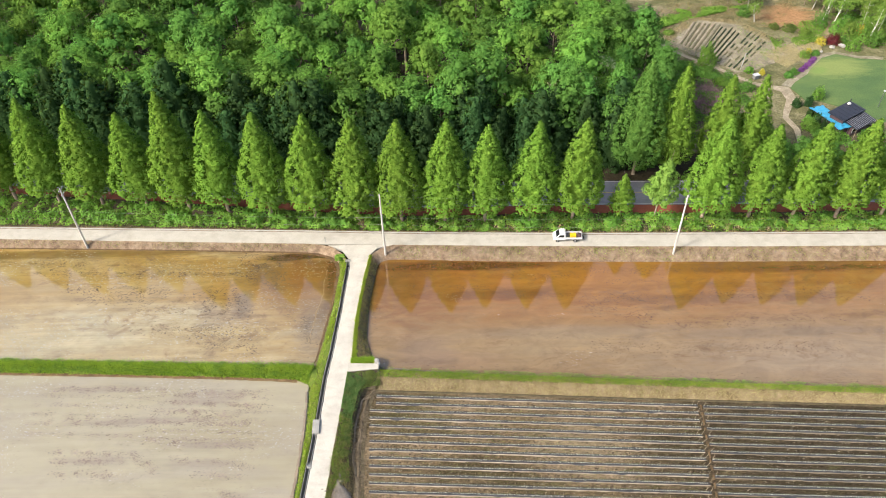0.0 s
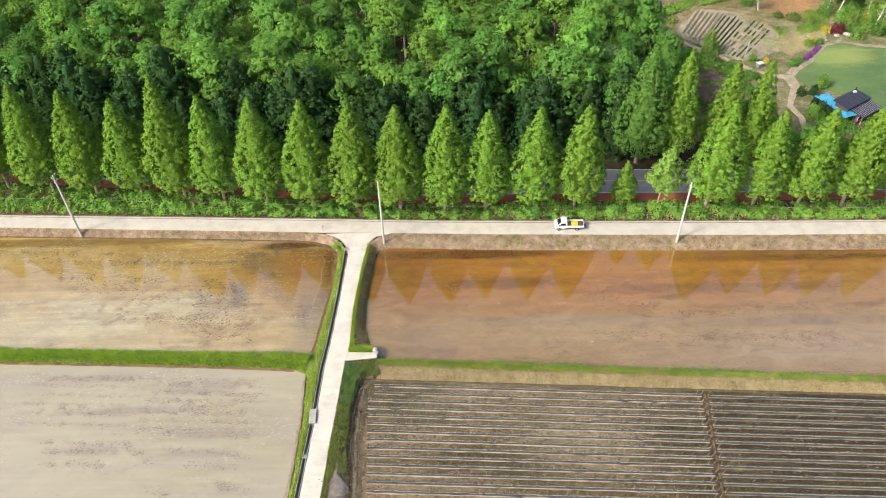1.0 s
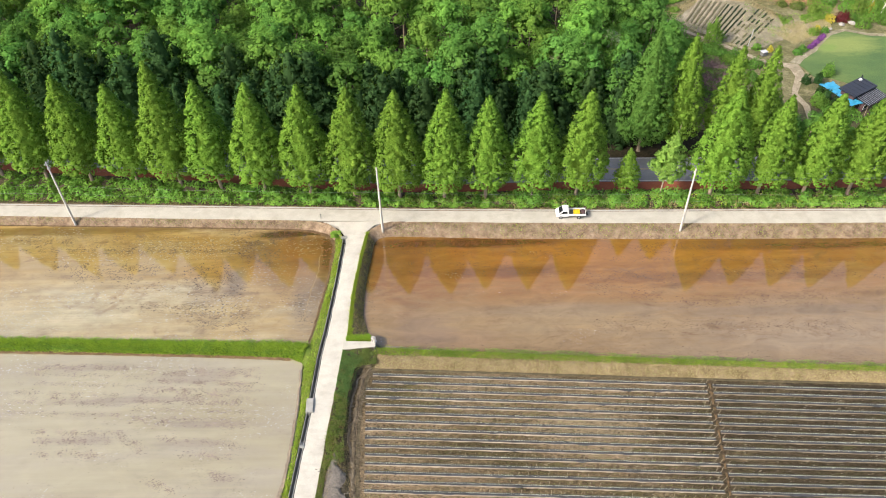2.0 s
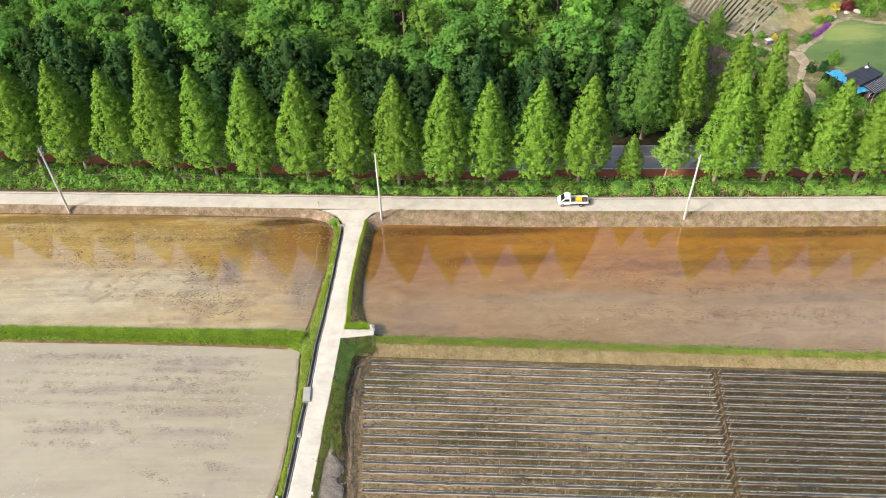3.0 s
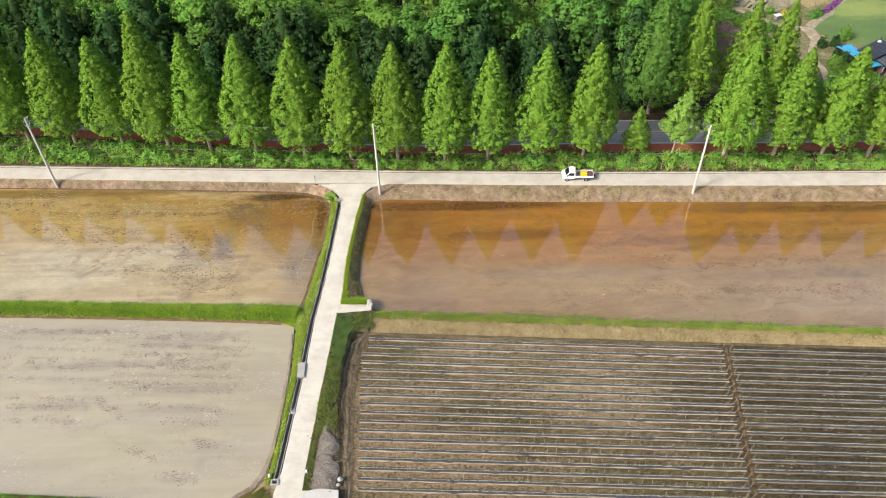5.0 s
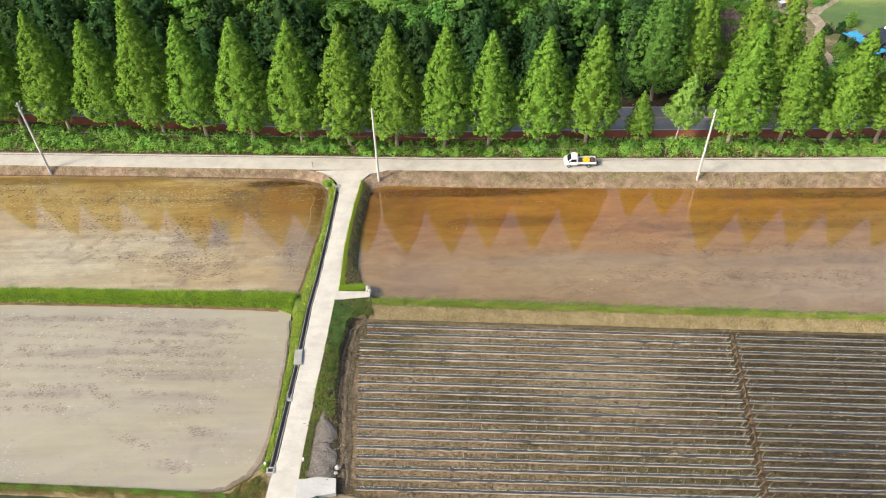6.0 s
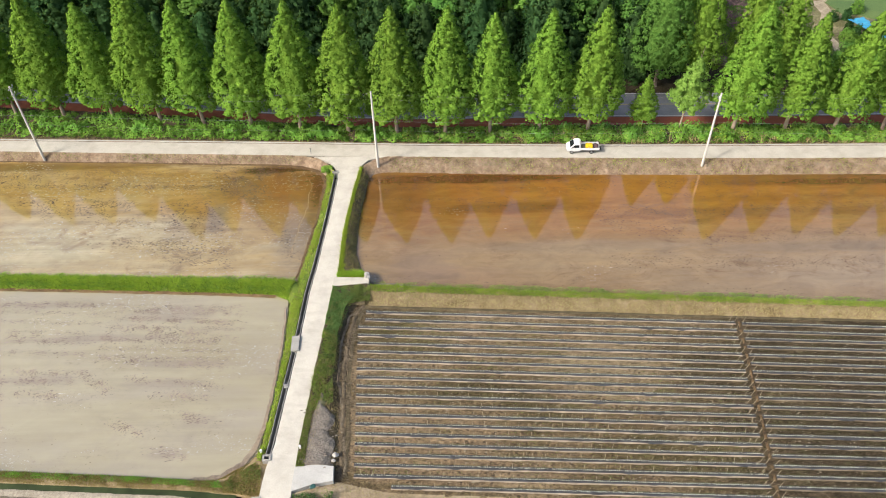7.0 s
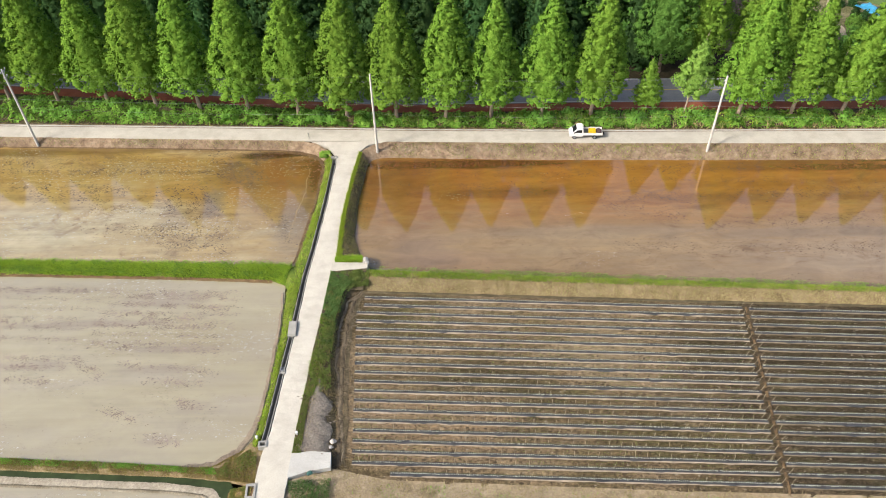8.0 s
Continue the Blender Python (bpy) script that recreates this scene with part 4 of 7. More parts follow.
sheet("ditch_bank", [(-20.6, 36.4), (-20.6, 15)], [(-18.0, 36.4), (-19.4, 15)], [-0.9, -0.3, 0.0], M["bank_brown"], "dry grassy bank along the lane", 40, 0.08, 0.08, "bank")
SF_N = [(-11.0, 38.6), (-5.6, 37.3), (16, 36.0), (31.5, 35.2), (40, 34.8), (150, 28)]
sheet("field_margin", SF_N, [(-15.1, 37.2), (-15.2, 33), (16, 30), (31.5, 29), (40, 28), (150, 20)], [-0.72, -0.6, -0.5, -0.4, -0.3], M["margin_straw"],
      "dry grass margin below the crop field", 200, 0.10, 0.15, "margin")
sheet("field_margin", [(-15.1, 34), (16, 31), (40, 29), (150, 21)], [(-16.3, 15), (16, 15), (40, 15), (150, 15)], [-0.34, -0.5, -0.6], M["margin_straw"],
      "rough dry grass beyond the crop field", 60, 0.1, 0.1, "margin")


# ---- crop field ----
F_NW, F_NE = (-9.6, 60.9), (33.6, 57.95)
F_SW, F_SE = (-9.4, 38.2), (31.3, 36.05)
FW = [(-10.9, 63.0), (-12.6, 56), (-12.6, 51.0), (-12.4, 46.6), (-12.2, 42.5), (-12.5, 37.5)]
FE = [(150, 51.2), (150, 47), (150, 43), (150, 39), (150, 34), (150, 28)]
sheet("crop_field", FW, FE, [-0.75 for _ in range(120)], M["soil_field"], "brown tilled soil of a staked crop field", 60, 0.06, 0.0, "field")


BERM_W = [(-9.6, 61.6), (-10.7, 60.9), (-11.4, 57), (-11.6, 52.3), (-11.3, 47.8), (-11.0, 43), (-10.95, 39.2), (-10.6, 38.6)]
BERM_E = [(-9.5, 61.1), (-10.2, 60.4), (-10.8, 57), (-10.95, 52.3), (-10.7, 47.8), (-10.4, 43), (-10.35, 39.6), (-10.2, 39.0)]
sheet("field_berm", BERM_W, BERM_E, [-0.80, -0.68, -0.62, -0.68, -0.80], M["berm"], "low ridge of loose earth round the crop field", 160, 0.14, 0.16, "berm")
sheet("field_furrow", BERM_E, [(x + 0.45, y) for x, y in BERM_E], [-0.70, -0.72, -0.70], M["bank_dark"], "dark furrow inside the field ridge", 100, 0.05, 0.16, "furrow")
sheet("field_berm", [(-9.6, 61.6), (7.2, 60.55), (26.5, 59.25), (49.7, 57.85), (90, 55.2)], [(-9.6, 61.15), (7.2, 60.1), (26.5, 58.8), (49.7, 57.4), (90, 54.8)],
      [-0.80, -0.62, -0.60, -0.80], M["bank_dark"], "dark ridge of earth along the top of the field", 160, 0.05, 0.05, "berm")
rc = np.random.default_rng(41)
flecks("soil_clods", [(BERM_W[k], BERM_W[k + 1]) for k in range(7)] + [(BERM_E[k], BERM_E[k + 1]) for k in range(7)], -0.66, 0.22, 46.0, 0.075, "berm", "loose clods on the ridge round the field", rc)
flecks("soil_clods", [((-9, 60 - 1.0 * k), (66, 55.2 - 1.0 * k)) for k in range(23)], -0.73, 0.5, 6.0, 0.050, "soil_edge", "scattered pale clods between the crop rows", rc)
flecks("soil_clods", [((-9, 60 - 1.0 * k), (66, 55.2 - 1.0 * k)) for k in range(23)], -0.73, 0.5, 6.0, 0.075, "soil_dark", "scattered dark clods between the crop rows", rc)
flecks("pebbles", [((-7, 88.9), (70, 85.9)), ((-7, 88.2), (70, 85.2))], -0.22, 0.5, 12.0, 0.06, "soil_edge", "pale pebbles and clods on the verge", rc)
flecks("pebbles", [((-70, 92.8), (-24, 90.1))], -0.25, 0.3, 14.0, 0.06, "soil_edge", "pale pebbles and clods on the verge", rc)
flecks("pebbles", [((-14.1, 46.5), (-13.4, 40.4)), ((-12.6, 46), (-12.2, 40.4))], 0.02, 0.5, 22.0, 0.07, "dirt_grey", "grey rubble on the bare dirt", rc)
sheet("field_path", [(33.9, 58.6), (33.4, 54), (32.5, 46), (31.5, 38), (31.1, 35.0)], [(34.15, 58.6), (33.65, 54), (32.75, 46), (31.75, 38), (31.35, 35.0)], [-0.70, -0.74, -0.70], M["bank_brown"],
      "worn footpath between two blocks of rows", 60, 0.03, 0.12, "path")


def row_ends(i, block):
    """The ends of row i of 20 in the west or the east block."""
    t = i / 19.0
    wy = 60.55 * (1 - t) + 38.05 * t
    ey = 57.75 * (1 - t) + 36.1 * t
    xe = 33.5 * (1 - t) + 30.9 * t
    if block == 0:
        xw = -9.4 if i < 2 else (-10.3 + 0.06 * i if i < 19 else -5.5)
        wy2 = wy if i < 19 else 37.95
        s = (ey - wy) / (xe + 9.4)
        return (xw, wy2 + s * (xw + 9.4) * (0 if i == 19 else 1)), (xe, ey)
    s = (ey - wy) / (xe + 9.4)
    x2 = xe + 0.75
    return (x2, ey + s * 0.75 - 0.1), (90, ey + s * (90 - xe) - 0.1)


def planting_ridge(a, b, rng):
    """A low mound under black film with pale planting holes along it."""
    n = max(8, int((b[0] - a[0]) / 1.2))
    d = Vector((b[0] - a[0], b[1] - a[1], 0)).normalized()
    s = Vector((-d.y, d.x, 0))
    verts, faces = [], []
    prof = [(-0.22, -0.02), (-0.17, 0.10), (-0.07, 0.13), (0.07, 0.13), (0.17, 0.10), (0.22, -0.02)]
    for i in range(n + 1):
        c = Vector((a[0], a[1], -0.74)).lerp(Vector((b[0], b[1], -0.74)), i / n)
        w = 1 + 0.10 * rng.normal()
        jog = 0.015 * rng.normal()
        for o, z in prof:
            verts.append(c + s * (o * w + jog) + Vector((0, 0, z + 0.006 * rng.normal())))
    for i in range(n):
        for j in range(5):
            k = i * 6 + j
            faces.append((k, k + 6, k + 7, k + 1))
    faces.append((0, 1, 2, 3, 4, 5))
    faces.append(tuple(n * 6 + j for j in (5, 4, 3, 2, 1, 0)))
    row = new("planting_ridge", mesh_from("planting_ridge", verts, faces, M["mulch"], False))
    tagged(row, "planting row under black plastic film with pale holes", "crop row", "rows of the crop field")
    hv, hf = [], []
    length = math.hypot(b[0] - a[0], b[1] - a[1])
    k = int(length / 0.205)
    for i in range(k):
        if rng.random() < 0.006:
            continue
        c = Vector((a[0], a[1], -0.59)) + d * (0.12 + (i + 0.10 * rng.normal()) * 0.205) + s * (0.06 + 0.02 * rng.normal())
        r = 0.073 * rng.uniform(0.65, 1.25)
        q = len(hv)
        for e in range(5):
            an = e * 2 * math.pi / 5
            hv.append(c + d * (r * math.cos(an)) + s * (r * math.sin(an)) + Vector((0, 0, -0.015)))
        hv.append(c + Vector((0, 0, 0.07)))
        for e in range(5):
            hf.append((q + e, q + (e + 1) % 5, q + 5))
    part("hole_sand", mesh_from("hole_sand", hv, hf, M["tuft_pale"]), None, row, "pale sand at the planting holes", "stuff")
    # loose soil thrown on the film's edges, its colour made paler on the sunny side
    for side, mt, lb in ((-1, "row_edge" if a[0] < 20 else "soil_line", "loose pale soil along the film's sunny edge"), (1, "row_green", "weedy soil along the film")):
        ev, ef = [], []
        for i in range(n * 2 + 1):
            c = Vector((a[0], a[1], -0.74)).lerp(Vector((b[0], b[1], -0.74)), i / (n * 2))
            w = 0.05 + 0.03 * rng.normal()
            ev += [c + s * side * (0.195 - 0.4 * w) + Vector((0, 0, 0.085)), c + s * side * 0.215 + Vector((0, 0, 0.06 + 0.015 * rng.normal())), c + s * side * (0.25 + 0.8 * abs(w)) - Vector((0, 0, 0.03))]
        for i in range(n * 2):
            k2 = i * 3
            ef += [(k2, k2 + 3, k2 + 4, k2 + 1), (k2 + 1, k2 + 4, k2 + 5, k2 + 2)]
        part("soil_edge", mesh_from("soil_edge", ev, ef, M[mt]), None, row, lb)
    return row


def build_rows():
    rng = np.random.default_rng(11)
    bm = bmesh.new()
    tube(bm, (0, 0, -0.8), (0, 0, 0.30), 0.020, 0.017, 5)
    stake_me = bpy.data.meshes.new("stake")
    bm.to_mesh(stake_me)
    bm.free()
    stake_me.materials.append(M["stake"])
    rest_v, rest_f, made = [], [], 0
    for block in (0, 1):
        for i in range(20):
            a, b = row_ends(i, block)
            row = planting_ridge(a, b, rng)
            length = b[0] - a[0]
            end = b if block == 0 else a
            for sx in ((-0.05, -0.75) if block == 0 else (0.05,)):
                o = new("stake", stake_me)
                o.parent = row
                o.matrix_basis = pose(end[0] + sx, end[1] + 0.1, -0.62, -14 + 6 * rng.normal(), 24 + 6 * rng.normal(), 0)
            if block == 0 and i >= 2:
                for j in range(int(length / 1.15)):
                    x = a[0] + 0.7 + j * 1.15 + 0.06 * rng.normal()
                    y = a[1] + (b[1] - a[1]) * (x - a[0]) / length + 0.12
                    tilt = pose(x, y, -0.62, 7 * rng.normal(), 5 * rng.normal(), 0)
                    if i >= 12 and made < 236:
                        o = new("stake", stake_me)
                        o.parent = row
                        o.matrix_basis = tilt
                        made += 1
                    elif i >= 7 and rng.random() < 0.8:
                        q = len(rest_v)
                        for dx, dy, z in ((-0.018, 0, -0.2), (0.018, 0, -0.2), (0, 0.02, -0.2), (-0.014, 0, 0.6), (0.014, 0, 0.6), (0, 0.018, 0.6)):
                            rest_v.append(tilt @ Vector((dx, dy, z)))
                        rest_f += [(q, q + 1, q + 4, q + 3), (q + 1, q + 2, q + 5, q + 4), (q + 2, q, q + 3, q + 5), (q + 3, q + 4, q + 5)]
    ob = new("stakes", mesh_from("stakes", rest_v, rest_f, M["stake"]))
    tagged(ob, "thin pale wooden stakes along the planting rows", "stakes", kind="stuff")
    for v in stake_me.vertices:
        if v.co.z > 0:
            v.co.z = 0.75


build_rows()
flecks("soil_clods", [((row_ends(i, 1)[0][0] - 0.55, row_ends(i, 1)[0][1] + 0.25), (row_ends(i, 1)[0][0] - 0.1, row_ends(i, 1)[0][1] + 0.65)) for i in range(20)], -0.70, 0.07, 60.0, 0.12, "soil_dark", "dark clods at the ends of the rows", rc)
TRACK = [(-9.5, 62.0), (-11.4, 59.9), (-12.1, 55.7), (-12.0, 51.0), (-11.35, 48.2), (-10.9, 44.2), (-10.4, 41.7), (-10.3, 39.4)]
sheet("worn_track", TRACK, [(x + 0.26, y - 0.05) for x, y in TRACK], [-0.70, -0.655, -0.66, -0.70], M["soil_line"], "thin worn ridge of pale soil along the crop field", 260, 0.05, 0.3, "track", skirt=0.3)


# ---- ditch, boxes and small fittings along the side lane ----
def channel(name, pts, w, depth, wall, z, label):
    p = resample(pts, max(8, len(pts) * 6))
    prof = [(-w / 2 - wall, -depth - 0.1), (-w / 2 - wall, 0), (-w / 2, 0), (-w / 2, -depth), (w / 2, -depth), (w / 2, 0), (w / 2 + wall, 0), (w / 2 + wall, -depth - 0.1)]
    verts, faces = [], []
    for i in range(len(p)):
        t = p[min(i + 1, len(p) - 1)] - p[max(i - 1, 0)]
        t = t / np.linalg.norm(t)
        s = np.array((t[1], -t[0]))
        for o, h in prof:
            verts.append((p[i][0] + s[0] * o, p[i][1] + s[1] * o, z + h))
    k = len(prof)
    for i in range(len(p) - 1):
        for j in range(k - 1):
            q = i * k + j
            faces.append((q, q + 1, q + k + 1, q + k))
    me = mesh_from(name, verts, faces, M["concrete_grey"])
    return tagged(new(name, me), label, "ditch", kind="structure")


channel("ditch", [(-15.28, 86.0), (-15.25, 85.0), (-15.62, 76.6), (-16.18, 68.0), (-16.65, 63.2), (-16.95, 55.3), (-17.35, 49.2), (-17.78, 42.3), (-17.9, 41.2)], 0.40, 0.95, 0.06, 0.05,
        "narrow concrete irrigation ditch beside the lane")


def concrete_box(x, y, sx, sy, h, turn, label, openx=0.0, openy=0.0):
    thing = empty("culvert_box", pose(x, y, 0, 0, 0, turn), label, "culvert")
    bm = bmesh.new()
    if openx:
        wl_ = (sx - openx) / 2
        box(bm, (-sx / 2 + wl_ / 2, 0, h / 2 - 0.4), (wl_, sy, h + 0.8), 0.02)
        box(bm, (sx / 2 - wl_ / 2, 0, h / 2 - 0.4), (wl_, sy, h + 0.8), 0.02)
        wy_ = (sy - openy) / 2
        box(bm, (0, -sy / 2 + wy_ / 2, h / 2 - 0.4), (openx, wy_, h + 0.8))
        box(bm, (0, sy / 2 - wy_ / 2, h / 2 - 0.4), (openx, wy_, h + 0.8))
        part("wall", bm, M["concrete_grey"], thing)
        bm = bmesh.new()
        box(bm, (0, 0, -0.75), (sx, sy, 0.1))
        part("base", bm, M["concrete_grey"], thing)
    else:
        box(bm, (0, 0, h / 2 - 0.3), (sx, sy, h + 0.6), 0.03)
        part("body", bm, M["concrete_grey"], thing)
        bm = bmesh.new()
        box(bm, (0, 0, h + 0.03), (sx * 0.86, sy * 0.9, 0.07), 0.02)
        part("lid", bm, M["concrete_grey"], thing, "grey concrete lid")
    return thing


concrete_box(-16.95, 55.3, 0.95, 2.1, 0.22, 2.5, "grey concrete gate box over the ditch")
concrete_box(-17.95, 40.9, 0.85, 0.7, 0.15, 5, "open concrete outlet box at the end of the ditch", 0.5, 0.4)
concrete_box(-18.25, 36.0, 0.95, 1.5, 0.12, 3, "open concrete culvert inlet beside the lane", 0.55, 1.0)
concrete_box(-15.35, 86.4, 0.9, 0.5, 0.18, 8, "concrete headwall at the top of the ditch", 0.4, 0.2)


def valve(x, y):
    thing = empty("valve", pose(x, y, 0), "small grey sluice valve on the ditch edge", "valve")
    bm = bmesh.new()
    box(bm, (0, 0, 0.05), (0.5, 0.45, 0.12), 0.02)
    part("base", bm, M["concrete_grey"], thing)
    bm = bmesh.new()
    tube(bm, (0, 0, 0.1), (0, 0, 0.6), 0.04, 0.04, 8)
    part("stem", bm, M["steel"], thing)
    bm = bmesh.new()
    bmesh.ops.create_circle(bm, segments=12, radius=0.22, matrix=Matrix.Translation((0, 0, 0.6)))
    r = bmesh.ops.extrude_edge_only(bm, edges=bm.edges[:])
    vs = [g for g in r["geom"] if isinstance(g, bmesh.types.BMVert)]
    bmesh.ops.scale(bm, vec=(0.75, 0.75, 1), verts=vs)
    part("wheel", bm, M["steel"], thing)


valve(-17.2, 49.5)


def lump(bm, c, s, rng, sub=2):
    r = bmesh.ops.create_icosphere(bm, subdivisions=sub, radius=1.0)
    o = rng.uniform(0, 50)
    for v in r["verts"]:
        k = 1 + 0.35 * noise.noise(v.co * 1.3 + Vector((o, 0, 0)))
        v.co = Vector((v.co.x * s[0] * k + c[0], v.co.y * s[1] * k + c[1], v.co.z * s[2] * k + c[2]))


def stone(x, y, z, s, rng, label):
    bm = bmesh.new()
    lump(bm, (0, 0, s * 0.25), (s, s * 0.8, s * 0.55), rng)
    me = bpy.data.meshes.new("stone")
    bm.to_mesh(me)
    bm.free()
    me.materials.append(M["stone"])
    o = tagged(new("stone", me), label, "stone")
    o.matrix_world = pose(x, y, z, 0, 0, rng.uniform(0, 360))


rs = np.random.default_rng(5)
for x, y, z, s in ((-9.6, 66.0, 0.0, 0.40), (-9.35, 65.5, 0.0, 0.32), (-9.75, 65.55, 0.0, 0.24), (-11.2, 41.3, -0.42, 0.34), (-11.35, 40.7, -0.38, 0.24)):
    stone(x, y, z, s, rs, "pale rough stone at the field edge")

# marker blocks on both sides of the lane
for x, y in ((-18.6, 41.6), (-14.75, 42.0)):
    bm = bmesh.new()
    box(bm, (0, 0, 0.2), (0.22, 0.22, 0.5), 0.03)
    me = bpy.data.meshes.new("marker_block")
    bm.to_mesh(me)
    bm.free()
    me.materials.append(M["white_paint"])
    o = tagged(new("marker_block", me), "small white marker block beside the lane", "marker")
    o.matrix_world = pose(x, y, -0.05)

# crumpled teal sheet near the slab, and a short post by the lane
bm = bmesh.new()
lump(bm, (0, 0, 0.08), (0.30, 0.24, 0.15), rs)
me = bpy.data.meshes.new("sack")
bm.to_mesh(me)
bm.free()
me.materials.append(M["teal"])
tagged(new("sack", me), "crumpled dark teal sack on the slab edge", "sack").matrix_world = pose(-13.0, 37.75, 0.0, 0, 0, 30)
post = empty("roadside_post", pose(-19.4, 91.0, -0.05), "short grey post beside the lane", "post")
bm = bmesh.new()
tube(bm, (0, 0, -0.2), (0, 0, 0.95), 0.05, 0.05, 8)
part("shaft", bm, M["steel"], post)
bm = bmesh.new()
box(bm, (0, 0, 1.0), (0.2, 0.12, 0.2), 0.02)
part("cap", bm, M["concrete_grey"], post)


# ---- utility poles and wires ----
def utility_pole(x, y, h, lean_x, lean_y, arms):
    thing = empty("utility_pole", pose(x, y, 0, lean_y, lean_x, -3), "tall tapered pale concrete utility pole with crossarm", "utility pole", "poles along the lane")
    bm = bmesh.new()
    tube(bm, (0, 0, -0.9), (0, 0, h), 0.19, 0.115, 14)
    part("pole", bm, M["pole"], thing)
    for zc, ln in arms:
        bm = bmesh.new()
        box(bm, (0, 0.15, zc), (0.09, ln, 0.09), 0.01)
        arm = part("crossarm", bm, M["steel"], thing)
        for o in (-0.45, 0.0, 0.45):
            bm = bmesh.new()
            for s_, r_ in ((0.06, 0.05), (0.11, 0.075), (0.16, 0.06), (0.2, 0.045)):
                tube(bm, (0, 0.15 + o * ln, zc + s_), (0, 0.15 + o * ln, zc + s_ + 0.04), r_, r_ * 0.8, 8)
            part("insulator", bm, M["ceramic"], arm)
        bm = bmesh.new()
        tube(bm, (0, 0.0, zc - 0.6), (0, 0.15 + 0.35 * ln, zc), 0.025, 0.025, 6)
        part("brace", bm, M["steel"], thing)
    bm = bmesh.new()
    for k in range(9):
        zz = 2.6 + k * 0.9
        tube(bm, (-0.26, 0, zz), (0.26, 0, zz), 0.012, 0.012, 5)
    part("step_bolts", bm, M["steel"], thing)
    return thing


POLES = [(-108.5, 95.6, 11.8), (-59.5, 92.0, 11.8), (-9.4, 88.2, 12.1), (37.0, 86.7, 11.6), (84.0, 84.9, 11.8)]
POLE_ARMS = [[(0.35, 1.4), (1.3, 1.0)], [(0.35, 1.3), (1.3, 0.9)], [(4.8, 0.5)], [(1.1, 0.8)], [(0.35, 1.3)]]
for (x, y, h), arms in zip(POLES, POLE_ARMS):
    utility_pole(x, y, h, 0, 0, [(h - d, ln) for d, ln in arms])


def wire(pts, r, label):
    bm = bmesh.new()
    verts, faces = [], []
    for i, p in enumerate(pts):
        for e in range(4):
            a = e * math.pi / 2
            verts.append((p[0], p[1] + r * math.cos(a), p[2] + r * math.sin(a)))
    for i in range(len(pts) - 1):
        for e in range(4):
            k = i * 4 + e
            k2 = i * 4 + (e + 1) % 4
            faces.append((k, k2, k2 + 4, k + 4))
    bm.free()
    tagged(new("wire", mesh_from("wire", verts, faces, M["wire"])), label, "wire", "wires between the poles")


for off, dz, sag, rad in ((0.14, -0.4, 0.7, 0.003), (0.14, -1.2, 0.8, 0.0025), (0.2, -4.8, 0.35, 0.008), (0.25, -6.3, 0.5, 0.006)):
    pts = []
    for (x0, y0, h0), (x1, y1, h1) in zip(POLES[:-1], POLES[1:]):
        for k in range(16):
            t = k / 16
            pts.append((x0 + (x1 - x0) * t, y0 + (y1 - y0) * t + off, h0 + (h1 - h0) * t + dz - 4 * sag * t * (1 - t)))
    pts.append((POLES[-1][0], POLES[-1][1] + off, POLES[-1][2] + dz))
    wire(pts, rad, "thin grey overhead wire slung between poles")


# ---- grass and weeds ----
def stuff(name, me, label, category):
    return tagged(new(name, me), label, category, kind="stuff")


def grass_strip(A, B, k, lo, hi, prof, height, mat, rng, label, clump=None, width=0.04):
    xy, t = scatter(A, B, int(k * 1.7), rng, lo, hi)
    z = np.interp(t, np.linspace(0, 1, len(prof)), prof)
    if clump is not None:
        keep = clumped(xy, rng, 0.45, clump, 2.0)
        xy, z = xy[keep], z[keep]
    stuff("grass", blades("grass", xy, z - 0.05, height, M[mat], rng, width), label, "grass")


def weeds(A, B, k, hmax, mat, rng, label, size=0.16, lo=0.0, hi=1.0, base=0.0, clump=-0.35, scale=0.55, prof=None):
    """A thicket: leaves heaped into mounds of uneven height."""
    xy, t = scatter(A, B, k, rng, lo, hi)
    hh = np.array([max(0.0, 0.5 + 0.9 * wob(x, y, scale, 4.0) + 0.4 * wob(x, y, scale * 2.6, 9.0)) for x, y in xy])
    keep = hh + rng.normal(0, 0.22 if size < 0.1 else 0.08, len(hh)) > 0.5 + clump
    xy, hh = xy[keep], hh[keep]
    if prof is not None:
        base = np.interp(t[keep], np.linspace(0, 1, len(prof)), prof)
    z = base + hmax * hh * np.sqrt(rng.uniform(0.05, 1.0, len(xy)))
    # the leaves take the light of the mound that they cover
    e = 0.3

    def mound(dx, dy):
        return np.array([0.9 * wob(x + dx, y + dy, scale, 4.0) + 0.4 * wob(x + dx, y + dy, scale * 2.6, 9.0) for x, y in xy])

    hmax = hmax if size > 0.1 else 0.3 * hmax
    n = np.column_stack([-hmax * (mound(e, 0) - mound(-e, 0)) / (2 * e), -hmax * (mound(0, e) - mound(0, -e)) / (2 * e), np.full(len(xy), 0.8)])
    n += rng.normal(0, 0.15 if size > 0.1 else 0.7, n.shape)
    stuff("weeds", foliage_mesh("weeds", np.zeros((0, 3)), np.zeros(0, int), np.column_stack([xy, z]), n, size, M[mat], rng, 0.35, 0.7, 0.7 if size > 0.1 else 0.2), label, "weeds")


rg = np.random.default_rng(21)


def cut(line, x0, x1):
    """The stretch of a line between two x values."""
    p = np.array(line, float)
    return [(x, float(np.interp(x, p[:, 0], p[:, 1]))) for x in np.linspace(x0, x1, 80)]


